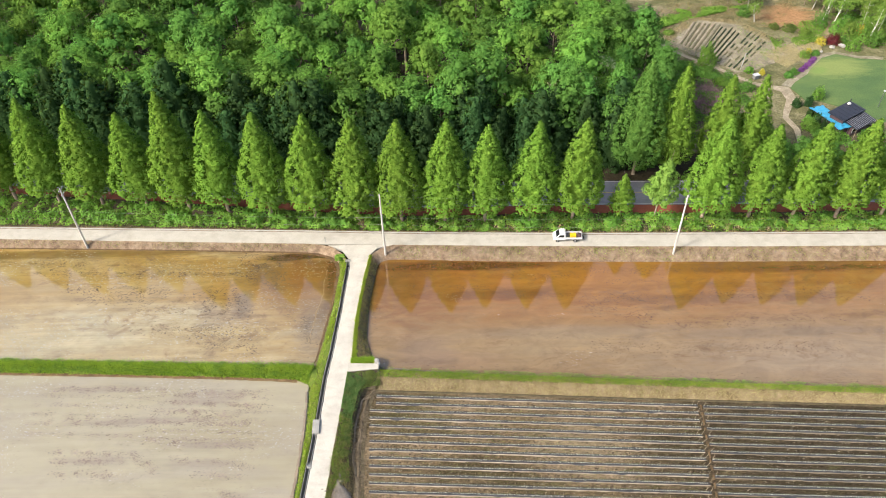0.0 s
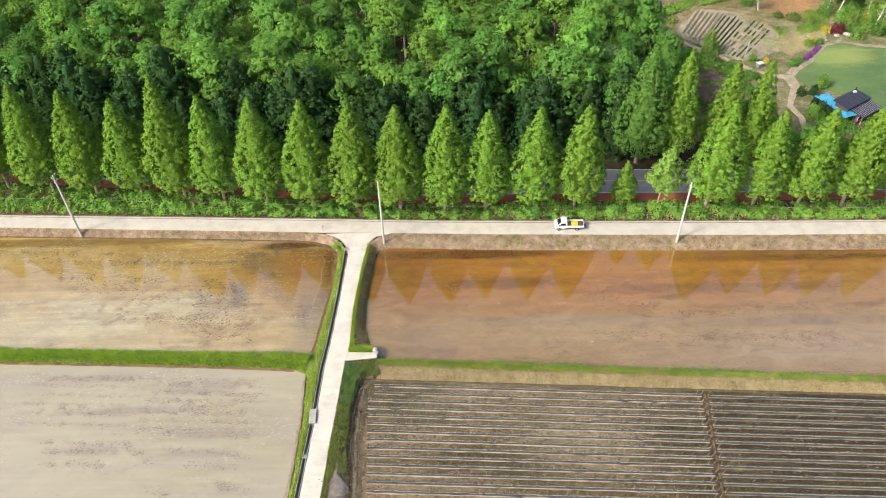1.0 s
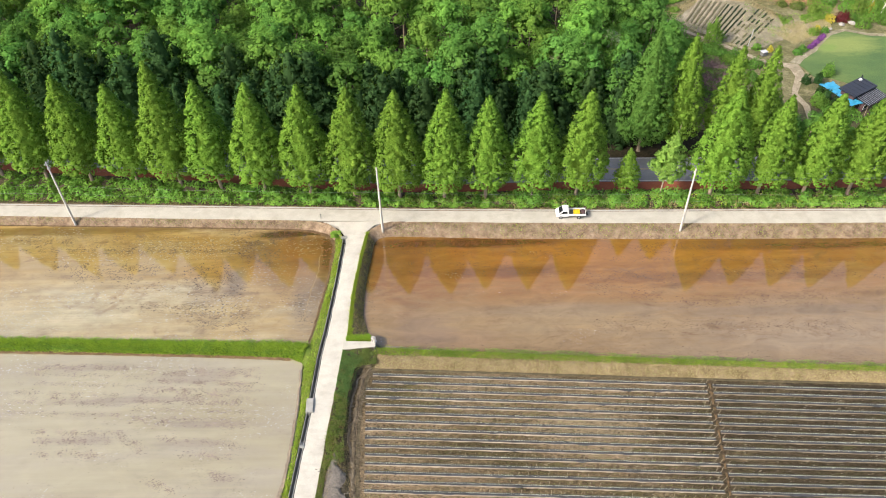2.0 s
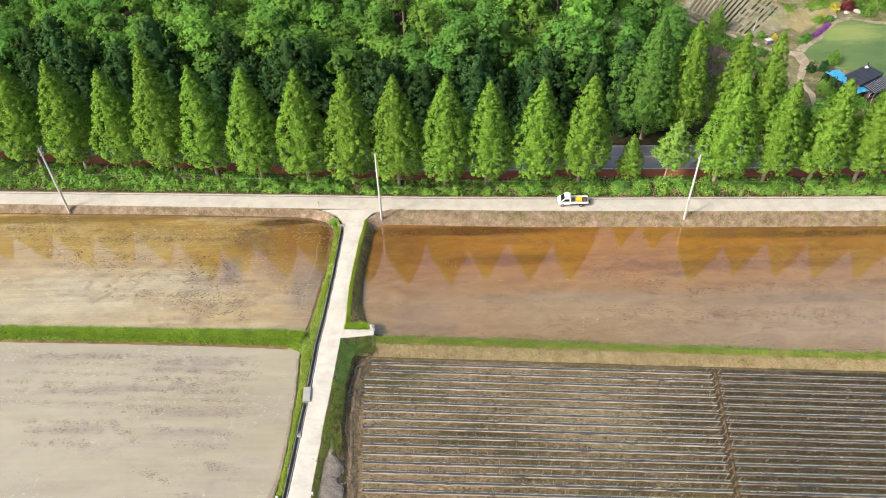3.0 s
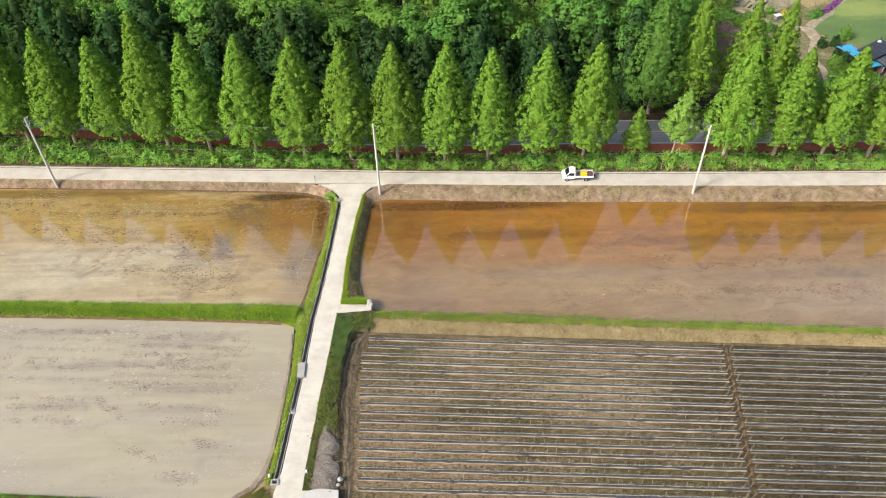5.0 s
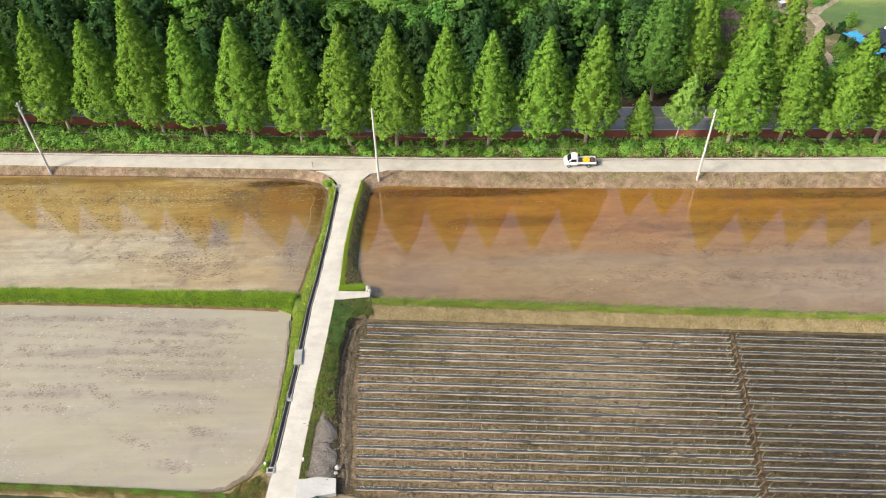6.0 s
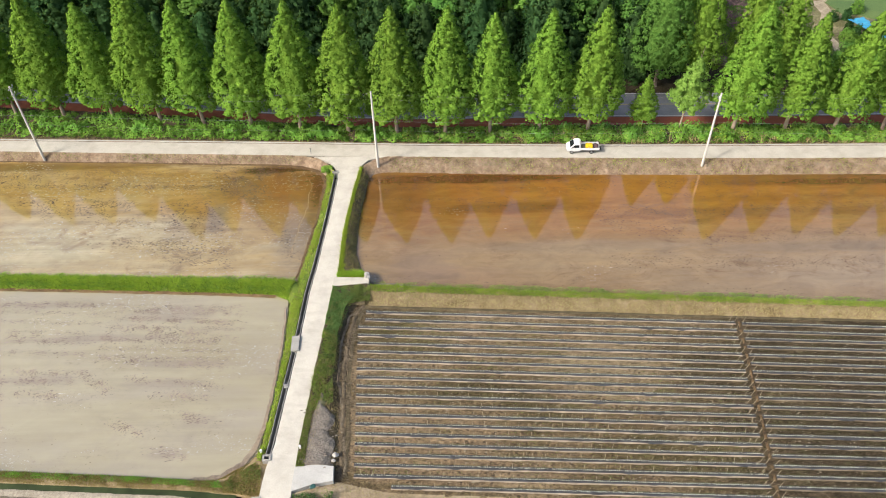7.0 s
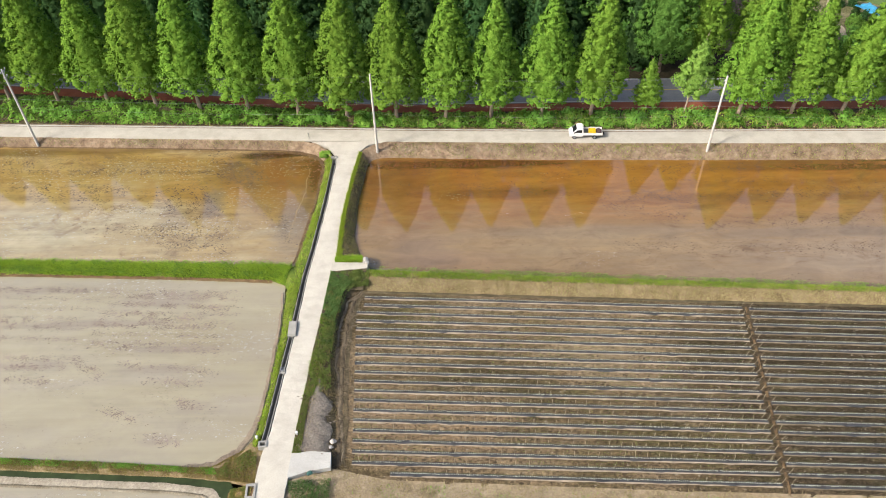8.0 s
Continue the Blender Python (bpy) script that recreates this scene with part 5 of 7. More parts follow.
dk = [-1.25, -0.6, -0.2, -0.2, -0.45, -0.9]
grass_strip(cut(DK_N, -72, -18.4), cut(DK_S, -72, -19), 20000, 0.06, 0.94, dk, 0.42, "grass", rg, "lush green grass on the dike", -0.35)
grass_strip(EDGE_L, EDGE_LW, 9000, 0.05, 0.75, [0.0, -0.08, -0.55, -1.25], 0.28, "grass", rg, "green grass along the ditch", -0.1)
grass_strip(EDGE_L, EDGE_LW, 5000, 0.1, 0.95, [0.0, -0.08, -0.55, -1.25], 0.24, "dry", rg, "dry stalks in the ditch grass", -0.2, 0.03)
grass_strip(EDGE_R, EDGE_RW, 5200, 0.0, 0.24, [0.0, -0.05, -0.30, -0.70, -1.26], 0.26, "grass", rg, "bright green grass edging the lane")
grass_strip(EDGE_R, EDGE_RW, 2500, 0.3, 0.95, [0.0, -0.05, -0.30, -0.70, -1.26], 0.25, "dry", rg, "sparse dry weeds on the bank", 0.0)
weeds(EDGE_R, EDGE_RW, 2600, 0.2, "weed_dull", rg, "dull scrub on the earth bank", 0.05, 0.2, 0.92, 0, -0.25, 0.8, [0.0, -0.05, -0.30, -0.70, -1.26])
weeds(EDGE_R, EDGE_RW, 4000, 0.2, "straw_leaf", rg, "dry scrub on the earth bank", 0.05, 0.2, 0.92, 0, -0.1, 1.1, [0.0, -0.05, -0.30, -0.70, -1.26])
grass_strip([(-13.3, 66.6), (-10.0, 66.6)], [(-13.2, 65.7), (-10.0, 65.7)], 1500, 0.0, 1.0, [-0.05, 0.0], 0.3, "grass", rg, "bright grass beside the ramp")
rd = [-1.25, -0.5, -0.15, -0.15, -0.3, -0.55, -0.78]
grass_strip(cut(RD_N, -9.4, 66), cut(RD_S, -9.6, 66), 15000, 0.02, 0.47, rd, 0.26, "grass", rg, "green grass on the dike crest", -0.6)
weeds(cut(RD_N, -9.4, 66), cut(RD_S, -9.6, 66), 24000, 0.4, "weed", rg, "low weeds on the dike crest", 0.06, 0.03, 0.50, -0.25, -0.1, 0.5)
grass_strip(cut(RD_N, -9.4, 66), cut(RD_S, -9.6, 66), 15000, 0.25, 0.97, rd, 0.24, "dry", rg, "dry straw on the dike slope")
BANK_A = [(-13.6, 64.2), (-13.8, 61), (-14.05, 57.2), (-14.5, 50.2), (-14.7, 46), (-14.9, 43), (-14.95, 39.9)]
d2 = [-0.95, -0.5, -0.3, -0.28, -0.45, -0.98]
D2A, D2B = cut(D2_N[:5], -50, -22.6), cut(D2_S, -50, -21.5)
grass_strip(D2A, D2B, 6000, 0.05, 0.95, d2, 0.20, "dry", rg, "dry grass on the dike", -0.2, 0.03)
grass_strip(D2A, D2B, 6000, 0.05, 0.7, d2, 0.20, "weed", rg, "green grass patches on the dike", 0.0, 0.03)
weeds(D2A, D2B, 14000, 0.30, "straw_leaf", rg, "brown dry weeds on the dike", 0.05, 0.1, 0.95, 0, -0.3, 0.8, d2)
weeds(D2A, D2B, 11000, 0.36, "weed", rg, "green weeds on the dike", 0.05, 0.02, 0.75, 0, -0.1, 0.6, d2)
weeds([(-22.6, 39.1), (-20.2, 40.6), (-18.5, 41.7)], [(-21.8, 37.6), (-19.8, 37.3), (-18.1, 37.0)], 3000, 0.3, "weed_dull", rg, "patchy weeds beside the culvert box", 0.055, 0.1, 0.9, 0, -0.05, 0.7, [-0.75, -0.38, -0.22, -0.3, -0.6])
weeds([(-22.6, 39.1), (-20.2, 40.6), (-18.5, 41.7)], [(-21.8, 37.6), (-19.8, 37.3), (-18.1, 37.0)], 7000, 0.22, "straw_leaf", rg, "dry weeds beside the culvert box", 0.055, 0.0, 1.0, 0, -0.5, 0.7, [-0.75, -0.38, -0.22, -0.3, -0.6])
grass_strip(SF_N[:5], [(-15.1, 36.2), (-15.2, 33), (16, 31), (31.5, 30), (40, 29)], 15000, 0.0, 1.0, [-0.72, -0.6, -0.5, -0.4, -0.3], 0.16, "dry_pale", rg, "pale dry grass below the crop field")
weeds(SF_N[:5], [(-15.1, 36.2), (-15.2, 33), (16, 31), (31.5, 30), (40, 29)], 9000, 0.16, "straw_leaf", rg, "brown dry weeds below the crop field", 0.05, 0.0, 1.0, 0, 0.05, 0.5, [-0.72, -0.6, -0.5, -0.4, -0.3])
grass_strip(SF_N[:5], [(-15.1, 36.2), (-15.2, 33), (16, 31), (31.5, 30), (40, 29)], 9000, 0.1, 1.0, [-0.72, -0.6, -0.5, -0.4, -0.3], 0.18, "weed", rg, "green weeds below the crop field", 0.25)
VS_N = cut(ROAD_S, -8, 74)
grass_strip(VS_N, cut(UR_TOP[2:], -8, 74), 12000, 0.05, 0.95, [-0.01, -0.08, -0.40, -0.9, -1.26], 0.2, "dry", rg, "short dry grass on the verge", -0.1)
grass_strip(VS_N, cut(UR_TOP[2:], -8, 74), 3000, 0.1, 0.9, [-0.01, -0.08, -0.40, -0.9, -1.26], 0.22, "grass", rg, "scattered green weeds on the verge", 0.28)
weeds(VS_N, cut(UR_TOP[2:], -8, 74), 6000, 0.2, "weed_dull", rg, "low green weed patches on the verge", 0.06, 0.2, 0.85, 0, 0.18, 0.3, [-0.01, -0.08, -0.40, -0.9, -1.26])
weeds(cut(ROAD_S, -78, -20), cut(UL_TOP, -78, -20), 2500, 0.2, "weed_dull", rg, "low weed patches on the verge", 0.06, 0.3, 0.9, 0, 0.2, 0.3, [-0.01, -0.08, -0.5, -1.26])
grass_strip(cut(ROAD_S, -78, -20), cut(UL_TOP, -78, -20), 3000, 0.1, 0.9, [-0.01, -0.08, -0.5, -1.26], 0.18, "dry", rg, "short dry grass on the verge", 0.0)


weeds(cut(DK_N, -72, -18.4), cut(DK_S, -72, -19), 9000, 0.5, "grass", rg, "yellow-green tufts in the dike grass", 0.075, 0.08, 0.92, 0, 0.1, 0.8, dk)
weeds(cut(DK_N, -72, -18.4), cut(DK_S, -72, -19), 5000, 0.45, "broad_deep", rg, "dark green tufts in the dike grass", 0.075, 0.2, 0.95, 0, 0.22, 1.1, dk)
weeds(cut(DK_N, -72, -18.4), cut(DK_S, -72, -19), 18000, 0.42, "weed", rg, "broad-leaved weeds in the dike grass", 0.075, 0.1, 0.9, -0.3, -0.15, 0.7)
WA, WB = cut(ROAD_N, -95, 92), [(x, row_y(x) + 0.9) for x in np.linspace(-95, 92, 80)]
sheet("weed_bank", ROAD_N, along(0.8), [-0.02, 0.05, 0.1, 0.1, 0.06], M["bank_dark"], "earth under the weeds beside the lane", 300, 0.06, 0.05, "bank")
sheet("lane_edge", ROAD_N, [(x, y + 0.5) for x, y in ROAD_N], [0.03, 0.06, 0.05], M["verge"], "strip of dry brown soil along the lane", 300, 0.02, 0.08, "edge")
sheet("kerb", [(x, y + 0.34) for x, y in ROAD_N], [(x, y + 0.10) for x, y in ROAD_N], [0.085, 0.10, 0.10, 0.085], M["concrete_slab"], "low worn concrete kerb along the lane", 300, 0.0, 0.02, "kerb", skirt=0.12)
weeds(WA, WB, 58000, 1.1, "weed", rg, "lush green weeds between lane and tree row", 0.15, 0.10, 0.88)
weeds(WA, WB, 28000, 1.5, "broad", rg, "darker bushy weeds under the tree row", 0.16, 0.2, 0.82, 0.0, 0.1, 0.3)
grass_strip(cut(WA, -8, 92), cut(WB, -8, 92), 5000, 0.06, 0.8, [0.0, 0.05, 0.1], 0.7, "dry", rg, "dry stalks among the weeds", 0.05)
weeds(WA, WB, 9000, 0.5, "straw_leaf", rg, "brown dry weeds among the green", 0.10, 0.06, 0.7, 0.05, 0.12, 0.35)
weeds(cut(WA, -6, 92), cut(WB, -6, 92), 5000, 1.5, "grass", rg, "pale green tall weeds beside the lane", 0.12, 0.1, 0.7, 0.05, 0.2, 0.45)
grass_strip(WA, WB, 9000, 0.04, 0.3, [0.0, 0.05, 0.1], 0.3, "dry", rg, "dry stalks along the lane edge", -0.05)
weeds(BANK_A[:3], BK_R[:3], 24000, 0.34, "bank_weed", rg, "green weeds on the bank beside the lane", 0.05, 0.0, 0.75, -0.08, -0.5, 0.9)
weeds(BANK_A[:5], BK_R[:5], 5000, 0.3, "straw_leaf", rg, "pale dry seed heads among the weeds on the bank", 0.04, 0.05, 0.9, 0.05, 0.15, 1.3)
weeds(BANK_A[2:5], BK_R[2:5], 13000, 0.32, "weed_dull", rg, "dull green weeds on the bank", 0.055, 0.08, 0.8, -0.12, 0.0, 0.8)
weeds(BANK_A[4:], BK_R[4:], 9000, 0.25, "weed_dull", rg, "narrow strip of weeds beside the lane", 0.045, 0.0, 0.2, 0.0, -0.2, 0.9)
grass_strip(BANK_A[2:5], BK_R[2:5], 2500, 0.0, 0.5, [0.0, 0.0, -0.08, -0.2, -0.35, -0.55, -0.85], 0.3, "weed", rg, "thin grass on the bank", -0.1)
weeds(BANK_A[:4], BK_R[:4], 9000, 0.36, "bush_dark", rg, "darker weeds on the bank beside the lane", 0.055, 0.1, 0.9, -0.1, 0.05, 1.6)
grass_strip(BANK_A[2:], BK_R[2:], 7000, 0.02, 0.95, [0.0, 0.0, -0.08, -0.2, -0.35, -0.55, -0.85], 0.25, "dry", rg, "dry stalks on the bank", 0.0, 0.03)
weeds([(-13.4, 64.1), (-10.0, 64.4)], [(-13.8, 61), (-10.8, 61.4)], 7000, 0.22, "weed_dull", rg, "dull green weeds at the field corner", 0.045, 0.0, 1.0, -0.15, -0.2, 0.9)
weeds([(-11.6, 64.2), (-9.0, 64.3)], [(-11.0, 61.6), (-9.0, 61.9)], 4000, 0.35, "weed_dull", rg, "dull weeds at the field corner", 0.06, 0.0, 1.0, 0, -0.3, 0.9, [-0.05, -0.02, -0.1, -0.3])
weeds([(-14.9, 37.0), (-11, 37.4)], [(-15.1, 33), (-11, 33)], 6000, 0.6, "bush_dark", rg, "dark bush weeds below the slab", 0.065, 0.0, 1.0, -0.4, 0.0, 0.7)
weeds([(-20.4, 36.6), (-20.4, 33)], [(-18.2, 36.6), (-18.4, 33)], 4500, 0.2, "straw_leaf", rg, "dry weeds along the lane bank", 0.055, 0.0, 1.0, 0, -0.5, 0.7, [-0.75, -0.3, -0.05])
weeds([(-20.4, 36.6), (-20.4, 33)], [(-18.2, 36.6), (-18.4, 33)], 2500, 0.25, "weed_dull", rg, "green weeds along the lane bank", 0.055, 0.0, 0.8, 0, 0.0, 0.7, [-0.75, -0.3, -0.05])
weeds([(-17.6, 87.9), (-16.0, 87.9)], [(-17.4, 86.5), (-16.0, 86.5)], 700, 0.7, "weed", rg, "bright green bush at the ditch head", 0.12, 0.0, 1.0, -0.2, -0.5, 0.6)
weeds([(-9.0, 59.5), (33, 57)], [(-9.3, 39), (31, 36.6)], 15000, 0.10, "weed_dull", rg, "small weeds between the crop rows", 0.045, 0.0, 1.0, -0.74, 0.05, 0.16)


# ---- trees ----
def trunk_mesh(h, r, limbs, rng):
    bm = bmesh.new()
    tube(bm, (0, 0, -0.3), (0, 0, 0.5), r * 1.5, r, 9, False)
    tube(bm, (0, 0, 0.5), (0, 0, h * 0.55), r, r * 0.6, 9, False)
    tube(bm, (0, 0, h * 0.55), (0, 0, h * 0.95), r * 0.6, r * 0.1, 7, False)
    for z, ln, up in limbs:
        a = rng.uniform(0, 2 * math.pi)
        tube(bm, (0, 0, z), (ln * math.cos(a), ln * math.sin(a), z + up), r * 0.3, r * 0.06, 5, False)
    return bm


def cone_crown(name, h, w, low, rng, per, size, leaf_size, mat, shape=0.80, rise=1.22, jitter=0.5):
    """A dense pointed crown: leafy bough tufts set close together over a solid inside."""
    ph = rng.uniform(0, 6.28, 3)

    def base(d, a):
        prof = np.minimum(1.0, rise * d ** shape) * (1 - 0.22 * np.clip((d - 0.88) / 0.12, 0, 1) ** 2)
        r = w / 2 * prof * (1 + 0.05 * np.sin(3 * a + 8 * d + ph[0]) + 0.04 * np.sin(5 * a - 13 * d + ph[1]))
        return np.column_stack([r * np.cos(a), r * np.sin(a), h - (h - low) * d]), np.column_stack([np.cos(a), np.sin(a), np.full(len(a), 0.42)]) / 1.0845

    # the solid inside
    rows, cols = 24, 20
    d, a = np.meshgrid(np.linspace(0.03, 1, rows), np.linspace(0, 2 * np.pi, cols, endpoint=False), indexing="ij")
    p, o = base(d.ravel(), a.ravel())
    p[:, :2] *= 0.48
    verts = [np.vstack([p, [(0, 0, h - 0.3), (0, 0, low + 0.5)]])]
    i, j = np.meshgrid(np.arange(rows - 1), np.arange(cols), indexing="ij")
    q0, q1 = (i * cols + j).ravel(), (i * cols + (j + 1) % cols).ravel()
    c = np.arange(cols)
    tri = [np.column_stack([q0, q0 + cols, q1]), np.column_stack([q1, q0 + cols, q1 + cols]),
           np.column_stack([np.full(cols, rows * cols), c, (c + 1) % cols]),
           np.column_stack([np.full(cols, rows * cols + 1), (rows - 1) * cols + (c + 1) % cols, (rows - 1) * cols + c])]
    # the tufts at the ends of the boughs
    nb = int(4.3 * (h - low) * w / (size * size))
    bd, ba = ((np.arange(nb) + rng.uniform(0, 1, nb)) / nb) ** 0.68, np.arange(nb) * 2.39996 + rng.uniform(-0.7, 0.7, nb)
    bp, bo = base(bd, ba)
    br = size * (0.22 + 0.26 * np.minimum(1, 1.3 * bd)) * rng.uniform(0.6, 1.5, nb)
    bp = bp + bo * (rng.normal(0, 0.17, nb) * size * np.minimum(1, 3 * bd) - 0.45 * br)[:, None]
    bp[:, 2] -= (bd > 0.94) * rng.uniform(0, 0.6 * size, nb)
    ico = ICO_V[None] * (1 + 0.24 * rng.normal(0, 1, (nb, 12, 1)).clip(-1.6, 1.6)) * (br[:, None, None] * np.array((0.85, 0.85, 0.74))) + bp[:, None]
    ico = ico[rng.random(nb) < 0.26]
    tri.append((ICO_F[None] + 12 * np.arange(len(ico))[:, None, None]).reshape(-1, 3) + len(verts[0]))
    verts.append(ico.reshape(-1, 3))
    n = rng.normal(0, 1, (nb, per, 3))
    n[:, :, 2] = np.abs(n[:, :, 2]) * 1.1 - 0.3
    n += 0.6 * bo[:, None]
    n /= np.linalg.norm(n, axis=2, keepdims=True)
    lc = bp[:, None] + n * (br[:, None, None] * np.array((1, 1, 0.88))) * rng.uniform(0.80, 1.32, (nb, per, 1))
    ln = n * 0.75 + 0.6 * bo[:, None]
    # leaves of the shaded inside
    ni = nb * 2
    d, a = rng.uniform(0.01, 1, ni) ** 0.68, rng.uniform(0, 2 * np.pi, ni)
    p, o = base(d, a)
    p[:, :2] *= rng.uniform(0.50, 0.90, (ni, 1))
    nf = int(nb * 1.5)
    pf, of = base(rng.uniform(0.86, 1.0, nf), rng.uniform(0, 2 * np.pi, nf))
    pf[:, :2] *= np.sqrt(rng.uniform(0.05, 1.0, (nf, 1)))
    lc = np.vstack([lc.reshape(-1, 3), p, pf])
    ln = np.vstack([ln.reshape(-1, 3), o + rng.normal(0, 0.4, (ni, 3)), of])
    return foliage_mesh(name, np.vstack(verts), np.concatenate(tri).ravel(), lc, ln, leaf_size, mat, rng, jitter, 0.62, 0.85)


def metasequoia(x, y, h, w, rng, label, per=17, mat="meta", group="row of trees along the road", lean=(0, 0), low=4.2, tr=0.30, size=1.0):
    thing = empty("metasequoia", pose(x, y, 0.0, lean[1], lean[0], 0), label, "tree", group)
    part("trunk", trunk_mesh(h, tr, [(low + 0.8 + k * h * 0.055, w * 0.28 * (1 - k / 18), 0.9) for k in range(12)], rng), M["bark"], thing)
    part("crown", cone_crown("crown", h, w * 1.02, low, rng, per, size, 0.16 * (0.55 + 0.45 * size), M[mat]), None, thing)
    return thing


rt = np.random.default_rng(77)
# where each trunk stands, its height, its width and its lean
FRONT = [(-84, 21, 7.6, 1), (-76, 20.5, 7.6, 1), (-67.8, 21.0, 7.8, 1), (-59.8, 20.4, 7.6, 1.2), (-51.7, 19.1, 7.5, 0.6), (-44.0, 23.2, 7.8, 0.5), (-37.1, 20.3, 7.2, 0),
         (-29.4, 20.6, 7.6, 1.0), (-21.7, 20.6, 7.6, 1.7), (-14.3, 20.5, 7.7, 1.5), (-6.9, 20.2, 7.5, 0.7), (0.4, 20.2, 7.4, 2.0), (7.1, 19.2, 6.8, 1.2), (14.5, 19.5, 7.2, 2.5),
         (21.8, 19.9, 7.0, 2.2), (43.4, 19.9, 7.7, 2.0), (51.0, 18.4, 6.6, 2.1), (58.3, 18.8, 6.8, 2.2), (65.5, 19.3, 6.9, 2.0), (73, 19.6, 7.0, 2.0)]
for x, h, w, lean in FRONT:
    metasequoia(x, row_y(x) - 0.75, h + 0.2, w * 1.08, rt, "tall conical bright green metasequoia in a roadside row", lean=(lean, 0))
metasequoia(29.9, row_y(29.9) - 0.4, 9.3, 3.6, rt, "young slender metasequoia in a gap of the row", 16, low=2.4, tr=0.11, size=0.85, lean=(-1.5, 0))
metasequoia(35.5, row_y(35.5) - 0.45, 12.2, 5.0, rt, "young pale green leaning tree in the row", 18, "young", lean=(4, 0), low=4.6, tr=0.14, size=1.0)
for x, h, w in ((34.4, 23.1, 9.0), (40.3, 22.1, 7.0), (48.1, 19.9, 6.5), (53.6, 19.7, 6.0)):
    metasequoia(x, 107.0, h, w, rt, "tall metasequoia beyond the asphalt road", 10, "broad_deep" if x < 36 else "meta", "row of trees beyond the road")


def crown_broad(h, w, low, rng, lobes, per, leafn):
    """Tufts and leaves of a domed crown made of several lobes."""
    P, S, C, N = [], [], [], []
    for i in range(lobes):
        a = i * 2.4 + rng.uniform(-0.4, 0.4)
        f = math.sqrt((i + 0.5) / lobes)
        z = low + (h - low) * (1 - 0.75 * f * f) * rng.uniform(0.82, 1.0) - 0.4
        c = np.array((w / 2 * 0.74 * f * math.cos(a), w / 2 * 0.74 * f * math.sin(a), z))
        s = w * rng.uniform(0.15, 0.23)
        P.append(c - np.array((0, 0, 0.25 * s)))
        S.append(s * 0.5)
        for _ in range(per):
            p = rng.normal(0, 1, 3)
            p[2] = abs(p[2]) * 0.9 - 0.25
            p /= np.linalg.norm(p)
            cc = c + p * s * np.array((1, 1, 0.75)) * rng.uniform(0.75, 1.1)
            r = s * rng.uniform(0.22, 0.40)
            q = rng.normal(0, 1, (leafn, 3))
            q /= np.linalg.norm(q, axis=1, keepdims=True)
            C.append(cc + q * r * rng.uniform(0.5, 1.2, (leafn, 1)))
            dome = (c - np.array((0, 0, low + 0.25 * (h - low)))) / (0.5 * w)
            N.append(q * 0.35 + 0.7 * p + 1.0 * dome)
    return np.array(P), np.array(S), np.vstack(C), np.vstack(N)


def forest_tree(h, w, rng, mat, label, kind_name="broadleaf_tree", size=0.205):
    thing = empty(kind_name, Matrix(), label, "tree", "trees of the wood")
    part("trunk", trunk_mesh(h * 0.75, 0.2, [(h * 0.35 + k * 0.5, w * 0.25, 1.4) for k in range(6)], rng), M["bark"], thing)
    pc, ps, c, n = crown_broad(h, w, h * 0.38, rng, 13, 15, 9)
    part("crown", tufts("crown", pc, ps, c, n, size, M[mat], rng, 0.75, 0.38, 0.7, 0.88), None, thing)
    return thing


def forest_conifer(h, w, rng, label):
    thing = empty("conifer_tree", Matrix(), label, "tree", "trees of the wood")
    part("trunk", trunk_mesh(h * 0.8, 0.14, [(h * 0.3 + k * 1.0, w * 0.12, 0.2) for k in range(5)], rng), M["bark"], thing)
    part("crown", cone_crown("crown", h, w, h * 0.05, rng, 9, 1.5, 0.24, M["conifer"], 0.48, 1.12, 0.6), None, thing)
    return thing


